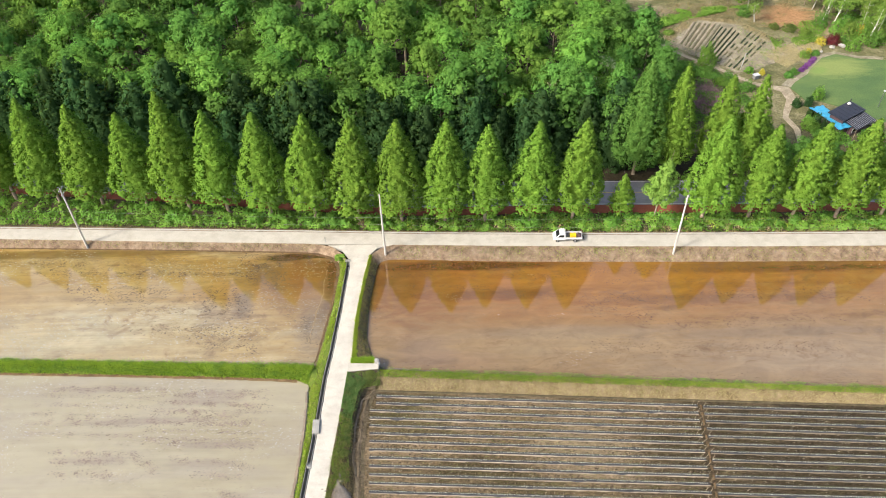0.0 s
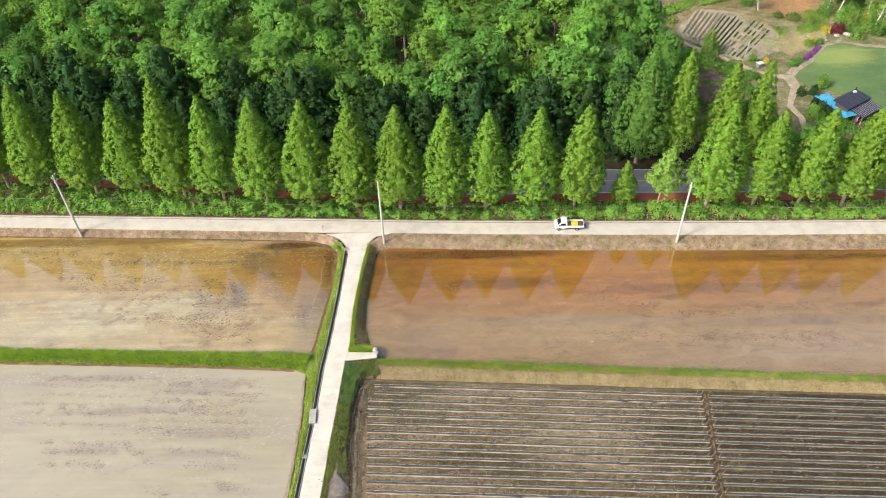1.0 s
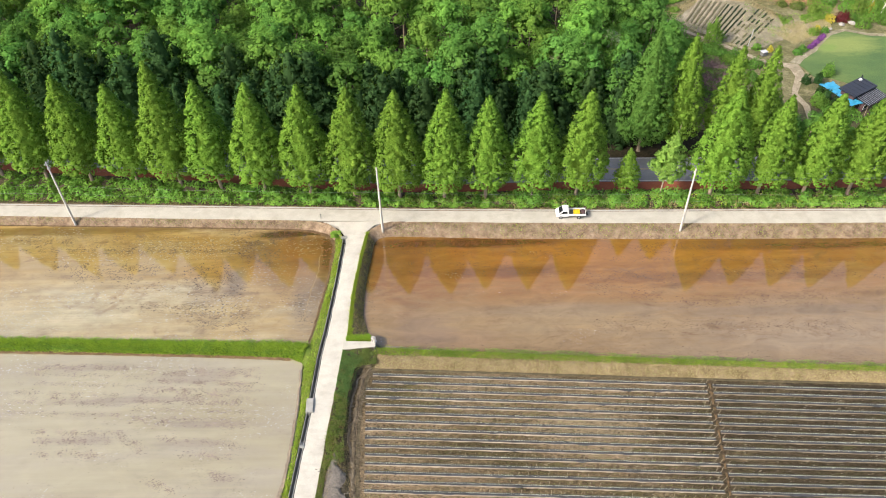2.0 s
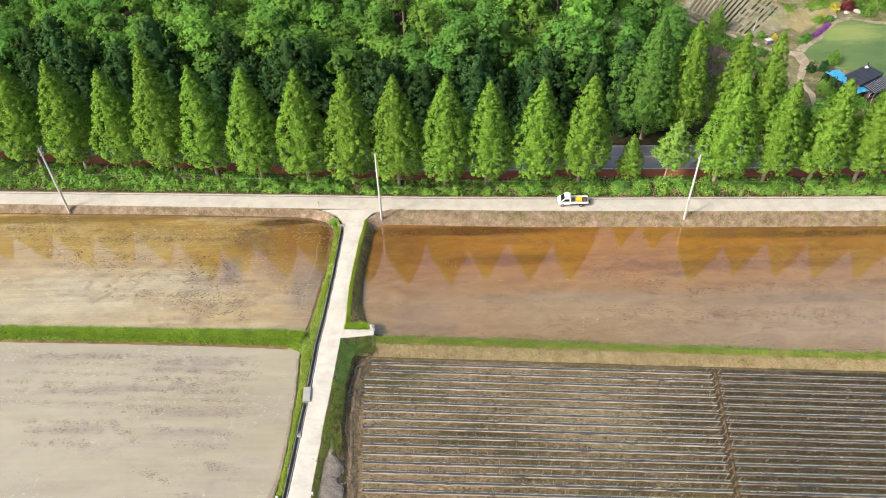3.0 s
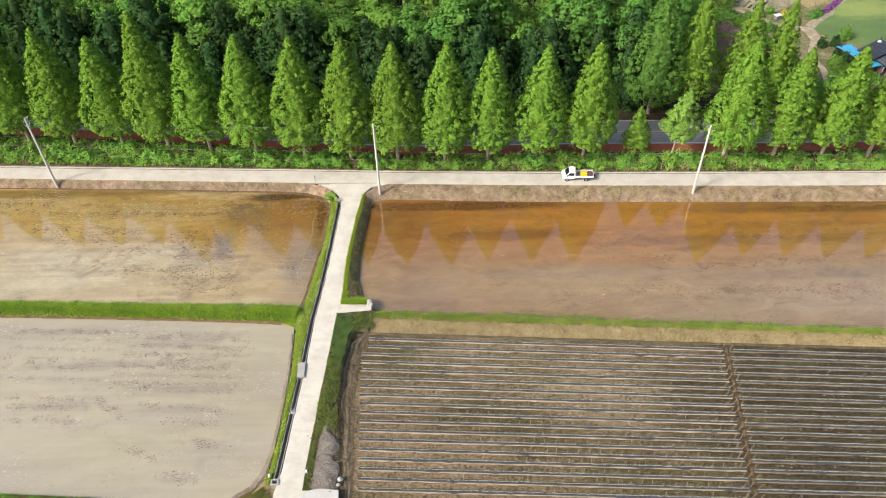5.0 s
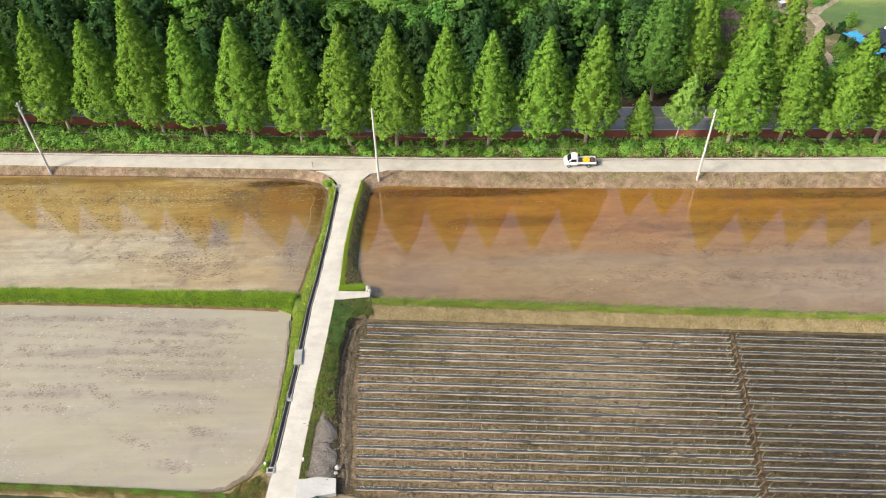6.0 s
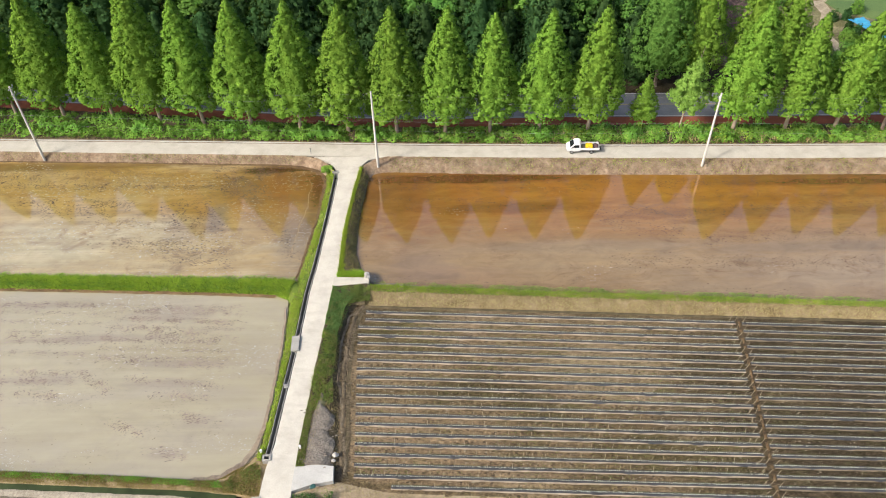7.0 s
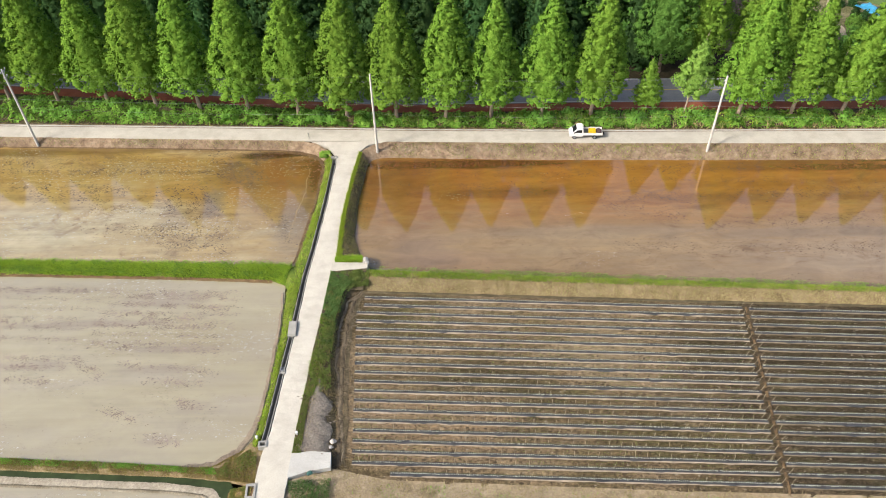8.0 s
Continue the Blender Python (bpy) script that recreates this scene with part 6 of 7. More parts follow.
def build_forest():
    rng = np.random.default_rng(99)
    kinds = []
    for k in range(5):
        kinds.append(forest_tree(13 + 0.6 * k, 8.0 + 0.3 * k, rng, "broad", "broad-crowned mid green deciduous tree in the wood"))
    for k in range(4):
        kinds.append(forest_tree(12.5 + 0.8 * k, 7.0 + 0.4 * k, rng, "broad_deep", "deep green deciduous tree in dense wood"))
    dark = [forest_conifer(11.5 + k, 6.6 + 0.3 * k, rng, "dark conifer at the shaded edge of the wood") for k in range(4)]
    bloom = forest_tree(16.0, 5.5, rng, "blossom", "deciduous tree with pale cream blossom")
    used = set()

    def put(src, x, y, s, z=0.0):
        m = pose(x, y, z, 0, 0, rng.uniform(0, 360)) @ Matrix.Diagonal((s, s, s * rng.uniform(0.92, 1.1), 1))
        if src.name not in used:
            used.add(src.name)
            src.matrix_world = m
        else:
            copy_thing(src, m)

    # edge rows behind the road, close-set, the edge's shade put into their dark leaves
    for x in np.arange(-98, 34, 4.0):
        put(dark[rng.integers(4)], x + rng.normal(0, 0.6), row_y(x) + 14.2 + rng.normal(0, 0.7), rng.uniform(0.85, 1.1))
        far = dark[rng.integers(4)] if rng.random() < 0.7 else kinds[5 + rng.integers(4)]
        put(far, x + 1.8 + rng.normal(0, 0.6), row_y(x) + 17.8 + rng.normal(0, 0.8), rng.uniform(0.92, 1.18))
    y = 0.0
    row = 0
    while y < 43:
        right = 33 + 0.2 * y if y < 30 else 36
        x = -106 + (row % 2) * 3
        while x < right:
            src = kinds[rng.choice(9, p=[.16, .16, .14, .14, .12, .07, .07, .07, .07])]
            put(src, x + rng.normal(0, 1.0), row_y(min(x, 20)) + 21.5 + y + rng.normal(0, 0.9), rng.uniform(0.8, 1.18), 0.02 * y)
            x += rng.uniform(5.2, 6.8)
        y += 5.4
        row += 1
    for x in np.arange(-95, 36, 6.0):
        put(kinds[rng.integers(9)], x, row_y(min(x, 20)) + 66.5, rng.uniform(0.9, 1.1), 1.0)
    for x, yy, s in ((44.5, 119, 0.5), (46.5, 126, 0.55), (47, 133, 0.5)):
        put(kinds[rng.integers(5)], x, yy, s)
    for x, yy, s in ((22.2, 119, 1.0), (31.0, 124.5, 0.95), (26.5, 128, 0.8)):
        put(bloom, x, yy, s)
    # the shaded trees beyond the road in the gap
    for x, yy, s in ((43, 128, 0.8), (41, 134, 0.9), (42, 141, 0.9), (41, 122, 0.8), (44.5, 134.5, 0.6), (40, 148, 0.9), (39, 154, 0.8), (36, 131, 0.95), (34, 137, 1.0), (36.5, 143, 0.9), (38, 117, 0.9), (22, 112.5, 0.95), (25.5, 115, 1.0), (31, 112, 1.0), (33, 117, 0.95), (59, 106, 0.55), (63.5, 107, 0.5), (68, 106.5, 0.5), (74, 107, 0.5), (80, 108, 0.55), (57, 110, 0.5)):
        put(kinds[5 + rng.integers(4)], x, yy, s)
    # woods beyond the garden
    for k in range(22):
        x, yy = rng.uniform(46, 118), rng.uniform(176, 186)
        put(kinds[rng.integers(9)], x, yy, rng.uniform(0.7, 1.0), 0.3)
    for x, yy, s in ((91, 167.5, 0.5), (95.2, 164.5, 0.5), (99, 159.5, 0.5), (101, 154, 0.42), (103, 163, 0.6), (88, 171, 0.5), (74.5, 171.5, 0.42), (70, 172.5, 0.45), (66, 173, 0.5)):
        put(kinds[rng.integers(5)], x, yy, s, 0.3)
    for x, yy in ((93, 172.5), (97, 168), (101.5, 163), (98, 172), (101, 168), (104, 173), (107, 166), (95, 175), (110, 170), (112, 160), (108, 158)):
        put(kinds[rng.integers(5)], x, yy, rng.uniform(0.7, 0.9), 0.3)


build_forest()


# ---- pickup truck on the lane ----
def wheel(parent, x, y, r=0.33, w=0.22):
    tyre = bmesh.new()
    tube(tyre, (x, y - w / 2, r), (x, y + w / 2, r), r, r, 20)
    bmesh.ops.bevel(tyre, geom=[e for e in tyre.edges if len(e.link_faces) == 2 and any(len(f.verts) > 4 for f in e.link_faces)], offset=0.04, segments=2, affect='EDGES')
    t = part("wheel", tyre, M["black_rubber"], parent, "black rubber tyre")
    rim = bmesh.new()
    tube(rim, (x, y - w / 2 - 0.01, r), (x, y + w / 2 + 0.01, r), r * 0.6, r * 0.6, 14)
    part("rim", rim, M["steel"], t, "grey steel rim")


def prism(bm, prof, y0, y1):
    """A side profile in x and z, drawn out from y0 to y1."""
    a = [bm.verts.new((x, y0, z)) for x, z in prof]
    b = [bm.verts.new((x, y1, z)) for x, z in prof]
    bm.faces.new(a)
    bm.faces.new(b[::-1])
    for i in range(len(prof)):
        j = (i + 1) % len(prof)
        bm.faces.new((a[i], b[i], b[j], a[j]))


def pickup(m):
    thing = empty("pickup_truck", m, "white flatbed pickup truck with a yellow load on the lane", "truck")
    bm = bmesh.new()
    prism(bm, [(-2.55, 0.45), (-2.58, 0.85), (-2.46, 1.02), (-2.05, 1.14), (-1.42, 1.78), (-1.22, 1.86), (-0.58, 1.86), (-0.46, 1.76), (-0.42, 0.45)], -0.84, 0.84)
    bmesh.ops.bevel(bm, geom=bm.edges[:], offset=0.06, segments=2, affect='EDGES')
    cab = part("cab", bm, M["white_paint"], thing, "white painted cab")
    bm = bmesh.new()
    q = [bm.verts.new(p) for p in ((-1.99, -0.74, 1.20), (-1.99, 0.74, 1.20), (-1.46, 0.66, 1.74), (-1.46, -0.66, 1.74))]
    fc = bm.faces.new(q)
    bmesh.ops.translate(bm, verts=q, vec=(-0.03, 0, 0.02))
    bmesh.ops.solidify(bm, geom=[fc], thickness=0.02)
    part("windscreen", bm, M["glass_dark"], cab, "dark windscreen glass")
    for s in (-1, 1):
        for x0, x1 in ((-1.82, -0.66),):
            bm = bmesh.new()
            prism(bm, [(x0, 1.18), (x0 + 0.44, 1.68), (x1 - 0.06, 1.68), (x1, 1.18)], s * 0.838, s * 0.852)
            part("side_window", bm, M["glass_dark"], cab, "dark side window")
        bm = bmesh.new()
        box(bm, (-1.80, s * 0.96, 1.25), (0.10, 0.16, 0.26), 0.03)
        part("mirror", bm, M["black_rubber"], cab, "black side mirror")
        bm = bmesh.new()
        box(bm, (-2.55, s * 0.62, 0.80), (0.06, 0.30, 0.16), 0.02)
        part("headlight", bm, M["lamp_clear"], cab, "clear headlight")
        bm = bmesh.new()
        box(bm, (2.52, s * 0.70, 0.62), (0.05, 0.2, 0.12), 0.01)
        part("tail_lamp", bm, M["lamp_red"], thing, "red tail lamp")
    bm = bmesh.new()
    box(bm, (1.03, 0, 0.72), (2.98, 1.66, 0.10), 0.01)
    part("bed_floor", bm, M["bed_grey"], thing, "grey load bed floor")
    for c, s in (((1.03, -0.83, 0.93), (2.98, 0.05, 0.40)), ((1.03, 0.83, 0.93), (2.98, 0.05, 0.40)), ((2.50, 0, 0.93), (0.05, 1.62, 0.40))):
        bm = bmesh.new()
        box(bm, c, s, 0.012)
        part("side_board", bm, M["white_paint"], thing, "white drop side board")
    bm = bmesh.new()
    for y in (-0.7, 0.7):
        tube(bm, (-0.42, y, 0.75), (-0.42, y, 1.75), 0.03, 0.03, 6)
    tube(bm, (-0.42, -0.7, 1.75), (-0.42, 0.7, 1.75), 0.03, 0.03, 6)
    tube(bm, (-0.42, -0.7, 1.3), (-0.42, 0.7, 1.3), 0.03, 0.03, 6)
    part("headboard_rail", bm, M["white_paint"], thing)
    bm = bmesh.new()
    box(bm, (0.6, 0, 0.5), (4.6, 0.7, 0.18), 0.02)
    part("chassis", bm, M["black_rubber"], thing, "dark chassis rails")
    for x in (-1.75, 1.35):
        for y in (-0.74, 0.74):
            wheel(thing, x, y)


TRUCK = pose(20.35, 90.25, 0.02, 0, 0, -2.2) @ Matrix.Scale(0.92, 4)
pickup(TRUCK)
load = empty("yellow_crate", TRUCK @ pose(0.95, -0.2, 0.77), "yellow plastic crate loaded on the truck bed", "crate")
for x, y in ((-0.27, 0.0), (0.27, 0.03)):
    bm = bmesh.new()
    box(bm, (x, y, 0.30), (0.5, 0.85, 0.6), 0.04)
    part("crate", bm, M["yellow_plastic"], load)
cargo = empty("dark_bundle", TRUCK @ pose(1.95, 0.05, 0.77), "dark bundled tools on the truck bed", "bundle")
bm = bmesh.new()
lump(bm, (0, 0, 0.2), (0.5, 0.62, 0.3), rs)
part("bundle", bm, M["house_wall"], cargo)


# ---- garden, lawn and house beyond the road ----
def scrub_ground(name):
    m = Mat(name, 0.95, 0.12)
    c = m.ramp(m.noise(0.22, 6, rough=0.7), [(0.28, (0.048, 0.058, 0.020)), (0.45, (0.100, 0.096, 0.042)), (0.62, (0.175, 0.155, 0.090)), (0.8, (0.26, 0.225, 0.15))])
    for cx, cy, rx, ry, col, k in ((75, 149, 9, 6, (0.27, 0.225, 0.155), 0.85), (82, 165, 9, 8, (0.25, 0.135, 0.065), 0.85), (52, 169, 9, 4, (0.22, 0.18, 0.12), 0.7), (62, 168, 12, 4, (0.10, 0.085, 0.04), 0.8),
                                   (52, 128, 10, 14, (0.05, 0.04, 0.03), 0.8), (74, 116, 14, 9, (0.05, 0.045, 0.025), 0.7), (91, 158, 9, 7, (0.20, 0.15, 0.09), 0.7)):
        c = m.mix(m.math('MULTIPLY', m.blob(cx, cy, rx, ry), k), c, col)
    fn = m.noise(2.4, 6, rough=0.75)
    c = m.mix(0.7, c, m.ramp(fn, [(0.3, (0.15, 0.15, 0.15)), (0.7, (0.88, 0.88, 0.88))]), 'OVERLAY')
    m.color(c).bump(fn, 1.0, 0.2)
    return m.m


def lawn_mat(name):
    m = Mat(name, 0.95, 0.12)
    c = m.ramp(m.noise(0.10, 4, (1, 2.2, 1), -0.6, 0.55), [(0.3, (0.050, 0.088, 0.034)), (0.55, (0.070, 0.110, 0.038)), (0.75, (0.098, 0.134, 0.044))])
    c = m.mix(m.math('MULTIPLY', m.blob(83, 141.5, 10, 5.0), 0.9), c, (0.15, 0.18, 0.058))
    c = m.mix(m.math('MULTIPLY', m.blob(80, 140.5, 2.5, 1.8), 0.6), c, (0.10, 0.16, 0.04))
    fn = m.noise(5, 5, rough=0.7)
    c = m.mix(0.4, c, m.ramp(fn, [(0.3, (0.25, 0.25, 0.25)), (0.7, (0.8, 0.8, 0.8))]), 'OVERLAY')
    m.color(c).bump(fn, 0.5, 0.05)
    return m.m


M["scrub"], M["lawn"] = scrub_ground("scrub_ground"), lawn_mat("mown_lawn")
polygon("garden_ground", [(45, 182), (40, 150), (42, 130), (46, 113), (60, 110), (90, 108), (135, 110), (135, 190)], 0.34, M["scrub"], "dry scrubby ground around the garden", "ground", 0.3)
polygon("lawn", [(71.9, 134), (73.6, 136), (76.8, 138.7), (79.5, 142), (82.5, 145.4), (84.5, 146.6), (86.3, 147), (90.2, 144.9), (95.2, 144), (112, 139), (118, 126), (112, 114), (86, 120.5), (83.2, 122.7), (79, 126.5), (76.0, 128.6), (73.2, 129.2)],
        0.44, M["lawn"], "mown lawn with a pale dry patch beside the house", "lawn", 0.2)
sheet("sandy_path", [(48.9, 155.6), (53.3, 149.2), (56.3, 145.9), (59.7, 142.6), (62.1, 139.9), (65.0, 136.7), (68.0, 135.1), (71.6, 134.2), (71.8, 130.5), (69.6, 126.6), (67.8, 123.4), (68.6, 119), (67.2, 113)],
      [(48.2, 155), (52.6, 148.5), (55.6, 145.2), (59.0, 141.9), (61.4, 139.2), (64.4, 135.7), (67.2, 133.8), (69.4, 132.8), (69.6, 129.6), (67.8, 126), (66.6, 123.1), (67.4, 119), (66.2, 113)], [0.43, 0.45, 0.43], M["sand_path"],
      "pale sandy footpath past the garden", 100, 0.0, 0.12, "path")
sheet("lawn_border", [(70.3, 135), (73, 137.9), (76.0, 140), (79, 143.6), (82, 147), (86.5, 148.3), (90.5, 146.2), (96, 145.4)], [(71.9, 133.9), (73.6, 136.1), (76.9, 138.8), (79.6, 142.1), (82.6, 145.5), (86.3, 147.1), (90.2, 145), (95.2, 144.1)],
      [0.40, 0.46, 0.45], M["plot_soil"], "bare sandy border of the lawn", 60, 0.04, 0.2, "border")
polygon("vegetable_plot", [(51.2, 154.3), (60.6, 165), (69.3, 162.5), (74.4, 153.8), (72.1, 144), (66, 140.8), (62.6, 140.6), (59.1, 145.8), (55.4, 148.3)], 0.42, M["plot_soil"],
        "tilled vegetable plot with dark beds", "plot", 0.1)


def veg_bed(a, b, w, rng, mat, label, h=0.2):
    n = 24
    d = Vector((b[0] - a[0], b[1] - a[1], 0)).normalized()
    s = Vector((-d.y, d.x, 0))
    verts, faces = [], []
    for i in range(n + 1):
        c = Vector((a[0], a[1], 0.41)).lerp(Vector((b[0], b[1], 0.41)), i / n)
        k = w * (1 + 0.18 * rng.normal())
        c += s * (0.025 * rng.normal())
        for o, z in ((-0.5, 0), (-0.3, h), (0.3, h), (0.5, 0)):
            verts.append(c + s * (o * k) + Vector((0, 0, z + 0.02 * rng.normal())))
    for i in range(n):
        for j in range(3):
            k = i * 4 + j
            faces.append((k, k + 4, k + 5, k + 1))
    faces += [(0, 1, 2, 3), (n * 4 + 3, n * 4 + 2, n * 4 + 1, n * 4)]
    ob = new("vegetable_bed", mesh_from("vegetable_bed", verts, faces, M[mat]))
    tagged(ob, label, "garden bed", "beds of the vegetable plot")


rv = np.random.default_rng(8)
BED_A = [(53.8, 153.4), (56.0, 150.6), (58.1, 149.2), (59.6, 146.2), (61.0, 143.3), (63.4, 141.6)]
BED_B = [(59.6, 163.6), (62.4, 162.6), (65.4, 161.6), (68.6, 160), (70.6, 157.6), (73.2, 153.6)]
ba, bb = resample(BED_A, 17), resample(BED_B, 17)
for i in range(17):
    a, b = ba[i], bb[i]
    if i < 6:
        veg_bed(a, b, 0.55, rv, "plot_soil" if i % 2 else "sand_path", "raised bed of bare pale soil in the vegetable plot", 0.2)
        veg_bed(a + np.array((0.42, -0.2)), b + np.array((0.42, -0.2)), 0.26, rv, "veg_dull", "dark furrow bed in the vegetable plot", 0.10)
    elif i < 11:
        e = b - (b - a) * rv.uniform(0.0, 0.12)
        veg_bed(a, e, 0.34, rv, "veg_dark", "raised bed of dark green seedlings in the vegetable plot", 0.22)
        veg_bed(a + np.array((0.5, -0.25)), e + np.array((0.5, -0.25)), 0.3, rv, "sand_path", "pale dry ridge between the seedling beds", 0.1)
    else:
        for t0 in np.arange(0.0, 0.95, 0.22):
            if rv.random() < 0.85:
                t1 = t0 + rv.uniform(0.08, 0.22)
                veg_bed(a + (b - a) * t0, a + (b - a) * t1, 0.38, rv, "veg_dark" if rv.random() < 0.45 else "veg_dull", "short bed of seedlings in the vegetable plot", 0.16)


def bush(x, y, z, w, h, mat, label, rng, k=420, size=0.16, name="bush"):
    thing = empty(name, pose(x, y, z), label, "bush")
    p = rng.normal(0, 1, (k, 3))
    p[:, 2] = np.abs(p[:, 2])
    p /= np.linalg.norm(p, axis=1, keepdims=True)
    lumpy = 1 + 0.5 * np.array([noise.noise(Vector(q) * 2.2 + Vector((x, y, 0))) for q in p])
    c = p * np.array((w / 2, w / 2, h)) * (lumpy * rng.uniform(0.7, 1.06, k))[:, None]
    part("foliage", leaves("foliage", c, p, size, M[mat], rng, 0.45, 0.75), None, thing)
    bm = bmesh.new()
    tube(bm, (0, 0, -0.1), (0, 0, h * 0.6), 0.07, 0.03, 6)
    part("stem", bm, M["bark"], thing)


for x, y, w, h, mt, lb in ((87.6, 152.2, 3.4, 1.8, "maroon", "rounded maroon shrub beside the lawn"), (84.7, 151.8, 2.3, 1.5, "yellow", "yellow flowering shrub beside the lawn"),
                           (90.8, 149.6, 3.6, 1.7, "broad", "clipped round green shrub beside the lawn"), (94.8, 155.2, 1.6, 2.4, "yellow", "yellow leaved shrub at the garden edge"),
                           (89.6, 152, 2.4, 1.6, "broad_deep", "dark green shrub at the garden edge"), (49.6, 167, 2.2, 2.8, "conifer", "dark upright shrub above the plot"),
                           (74.4, 139.4, 2.0, 1.2, "broad_deep", "green shrub beside the flower border"), (73.0, 138.2, 2.0, 1.1, "broad_deep", "dark shrub beside the flower border"),
                           (81.8, 147, 1.8, 1.1, "broad_deep", "green shrub beside the flower border"), (79.2, 146.4, 2.4, 1.3, "young", "pale green shrub beside the flower border"),
                           (80.6, 147.8, 1.2, 1.1, "yellow", "small yellow shrub beside the flower border"),
                           (67.8, 139.6, 1.2, 1.3, "yellow", "yellow shrub near the path"), (65.4, 140.6, 1.8, 1.2, "broad", "green shrub at the plot corner"),
                           (70.7, 127.2, 1.9, 1.8, "conifer", "dark clipped shrub near the path"), (73.0, 127.2, 1.5, 2.2, "conifer", "dark clipped conifer near the path"),
                           (72.3, 121.0, 1.4, 2.3, "conifer", "dark conifer shrub by the house"), (72.7, 118.7, 1.4, 2.3, "conifer", "dark conifer shrub by the house"),
                           (71.9, 123.3, 1.3, 2.1, "conifer", "dark conifer shrub by the house"), (75.8, 129.8, 2.6, 2.4, "broad", "loose green shrub on the lawn edge"),
                           (70.4, 119.6, 3.4, 1.8, "broad", "green bush by the house"), (72.6, 115, 4.0, 2.2, "broad", "green bush in front of the house"),
                           (57.2, 144, 3.8, 5.0, "broad", "tall round green bush below the plot"), (53.4, 143.6, 3.2, 1.2, "broad_deep", "dark bush below the path"),
                           (50.2, 146.6, 3.2, 1.2, "broad_deep", "dark bush below the path"), (60.0, 137.4, 3.4, 1.8, "broad_deep", "dark bush beside the path"),
                           (56.6, 140.2, 3.4, 2.0, "broad_deep", "dark bush beside the path"), (63.0, 134, 3.0, 1.6, "broad_deep", "dark bush beside the path"),
                           (46.6, 139, 4.4, 3.4, "broad", "green bush at the edge of the wood"), (44.6, 145, 4.6, 3.6, "broad_deep", "dark bush at the edge of the wood"),
                           (46.0, 151, 4.6, 3.4, "broad", "green bush at the edge of the wood"), (52.6, 158.5, 2.6, 0.8, "young", "pale creeping bush above the plot"),
                           (80.0, 158.5, 3.4, 1.3, "weed_dull", "dull green bush beside the plot"), (83.0, 156.6, 2.6, 1.2, "young", "pale bush beside the plot"),
                           (77.0, 159.8, 2.4, 1.2, "weed_dull", "green bush beside the plot"), (72, 166.5, 3.0, 2.2, "broad_deep", "dark bush above the plot")):
    bush(x, y, 0.38, w, h, mt, lb, rv, int(110 * w * max(h, 1.2)) + 140, 0.14)
for k in range(11):
    t = k / 10
    bush(46.6 + 14.0 * t + rv.normal(0, 0.4), 147.6 - 12.0 * t + rv.normal(0, 0.5), 0.36, 2.6 + rv.uniform(0, 1.2), 0.8 + rv.uniform(0, 0.6), "broad_deep" if k % 3 else "broad", "leafy dark green bush in the hedge below the path", rv, 620, 0.17)
for x, y in ((90.5, 158), (92.6, 155.2), (94.6, 152.8), (96.8, 150.6), (93.2, 159.6), (95.6, 156.6), (98.0, 154), (99.6, 150.4), (88.2, 160.8), (101.5, 153.6), (98.4, 158.2), (102.5, 149.5)):
    bush(x + rv.normal(0, 0.4), y + rv.normal(0, 0.4), 0.36, 3.4 + rv.uniform(0, 1.2), 2.4 + rv.uniform(0, 1.6), ("broad", "young", "broad_deep")[int(rv.integers(3))], "dense green thicket bush behind the lawn", rv, 700, 0.17)
for x, y in ((76.4, 140.5), (77.5, 141.5), (78.6, 142.6), (79.7, 143.8), (80.7, 145)):
    bush(x, y, 0.42, 1.25, 0.6, "purple" if y < 146.5 else "broad_deep", "low mound of purple flowers in the border" if y < 146.5 else "low dark mound in the border", rv, 300, 0.12, "flower_mound")
PLOT_N, PLOT_S = [(51.2, 154.3), (60.6, 165), (69.3, 162.5), (74.4, 153.8), (78.5, 152.5)], [(52.4, 151.6), (55.4, 148.3), (59.1, 145.4), (62.6, 140.6), (66, 140.6), (72.1, 143.8)]
weeds(PLOT_N, PLOT_S, 6000, 0.16, "dry_pale", rg, "dry litter on the vegetable plot", 0.07, 0.0, 1.0, 0.42, 0.05, 0.3)
weeds(PLOT_N, PLOT_S, 5000, 0.2, "weed_dull", rg, "small dull weeds on the vegetable plot", 0.075, 0.0, 1.0, 0.42, 0.16, 0.35)
weeds(PLOT_N[2:], PLOT_S[3:], 3000, 0.24, "weed", rg, "green seedlings at the end of the vegetable plot", 0.08, 0.0, 1.0, 0.42, 0.2, 0.4)
grass_strip([(49.5, 155.5), (60.2, 166.4), (70.0, 163.8), (76, 154.5)], [(51.6, 154.0), (60.8, 164.4), (69.0, 161.8), (73.4, 153.4)], 5000, 0.0, 1.0, [0.38, 0.42], 0.28, "dry_pale", rg, "dry grass along the edge of the plot", -0.25, 0.04)
weeds([(44, 171), (76, 171)], [(46, 158), (60, 165.5)], 16000, 0.7, "weed", rg, "rough weeds above the vegetable plot", 0.16, 0.0, 1.0, 0.3, 0.05, 0.16)
weeds([(75, 162), (104, 168)], [(74, 149), (88, 154)], 12000, 0.5, "weed", rg, "rough weeds beside the vegetable plot", 0.14, 0.0, 1.0, 0.3, 0.12, 0.16)
weeds([(88, 154), (112, 148)], [(96, 164), (116, 158)], 9000, 0.8, "broad", rg, "rough undergrowth beside the lawn", 0.18, 0.0, 1.0, 0.3, -0.05, 0.2)
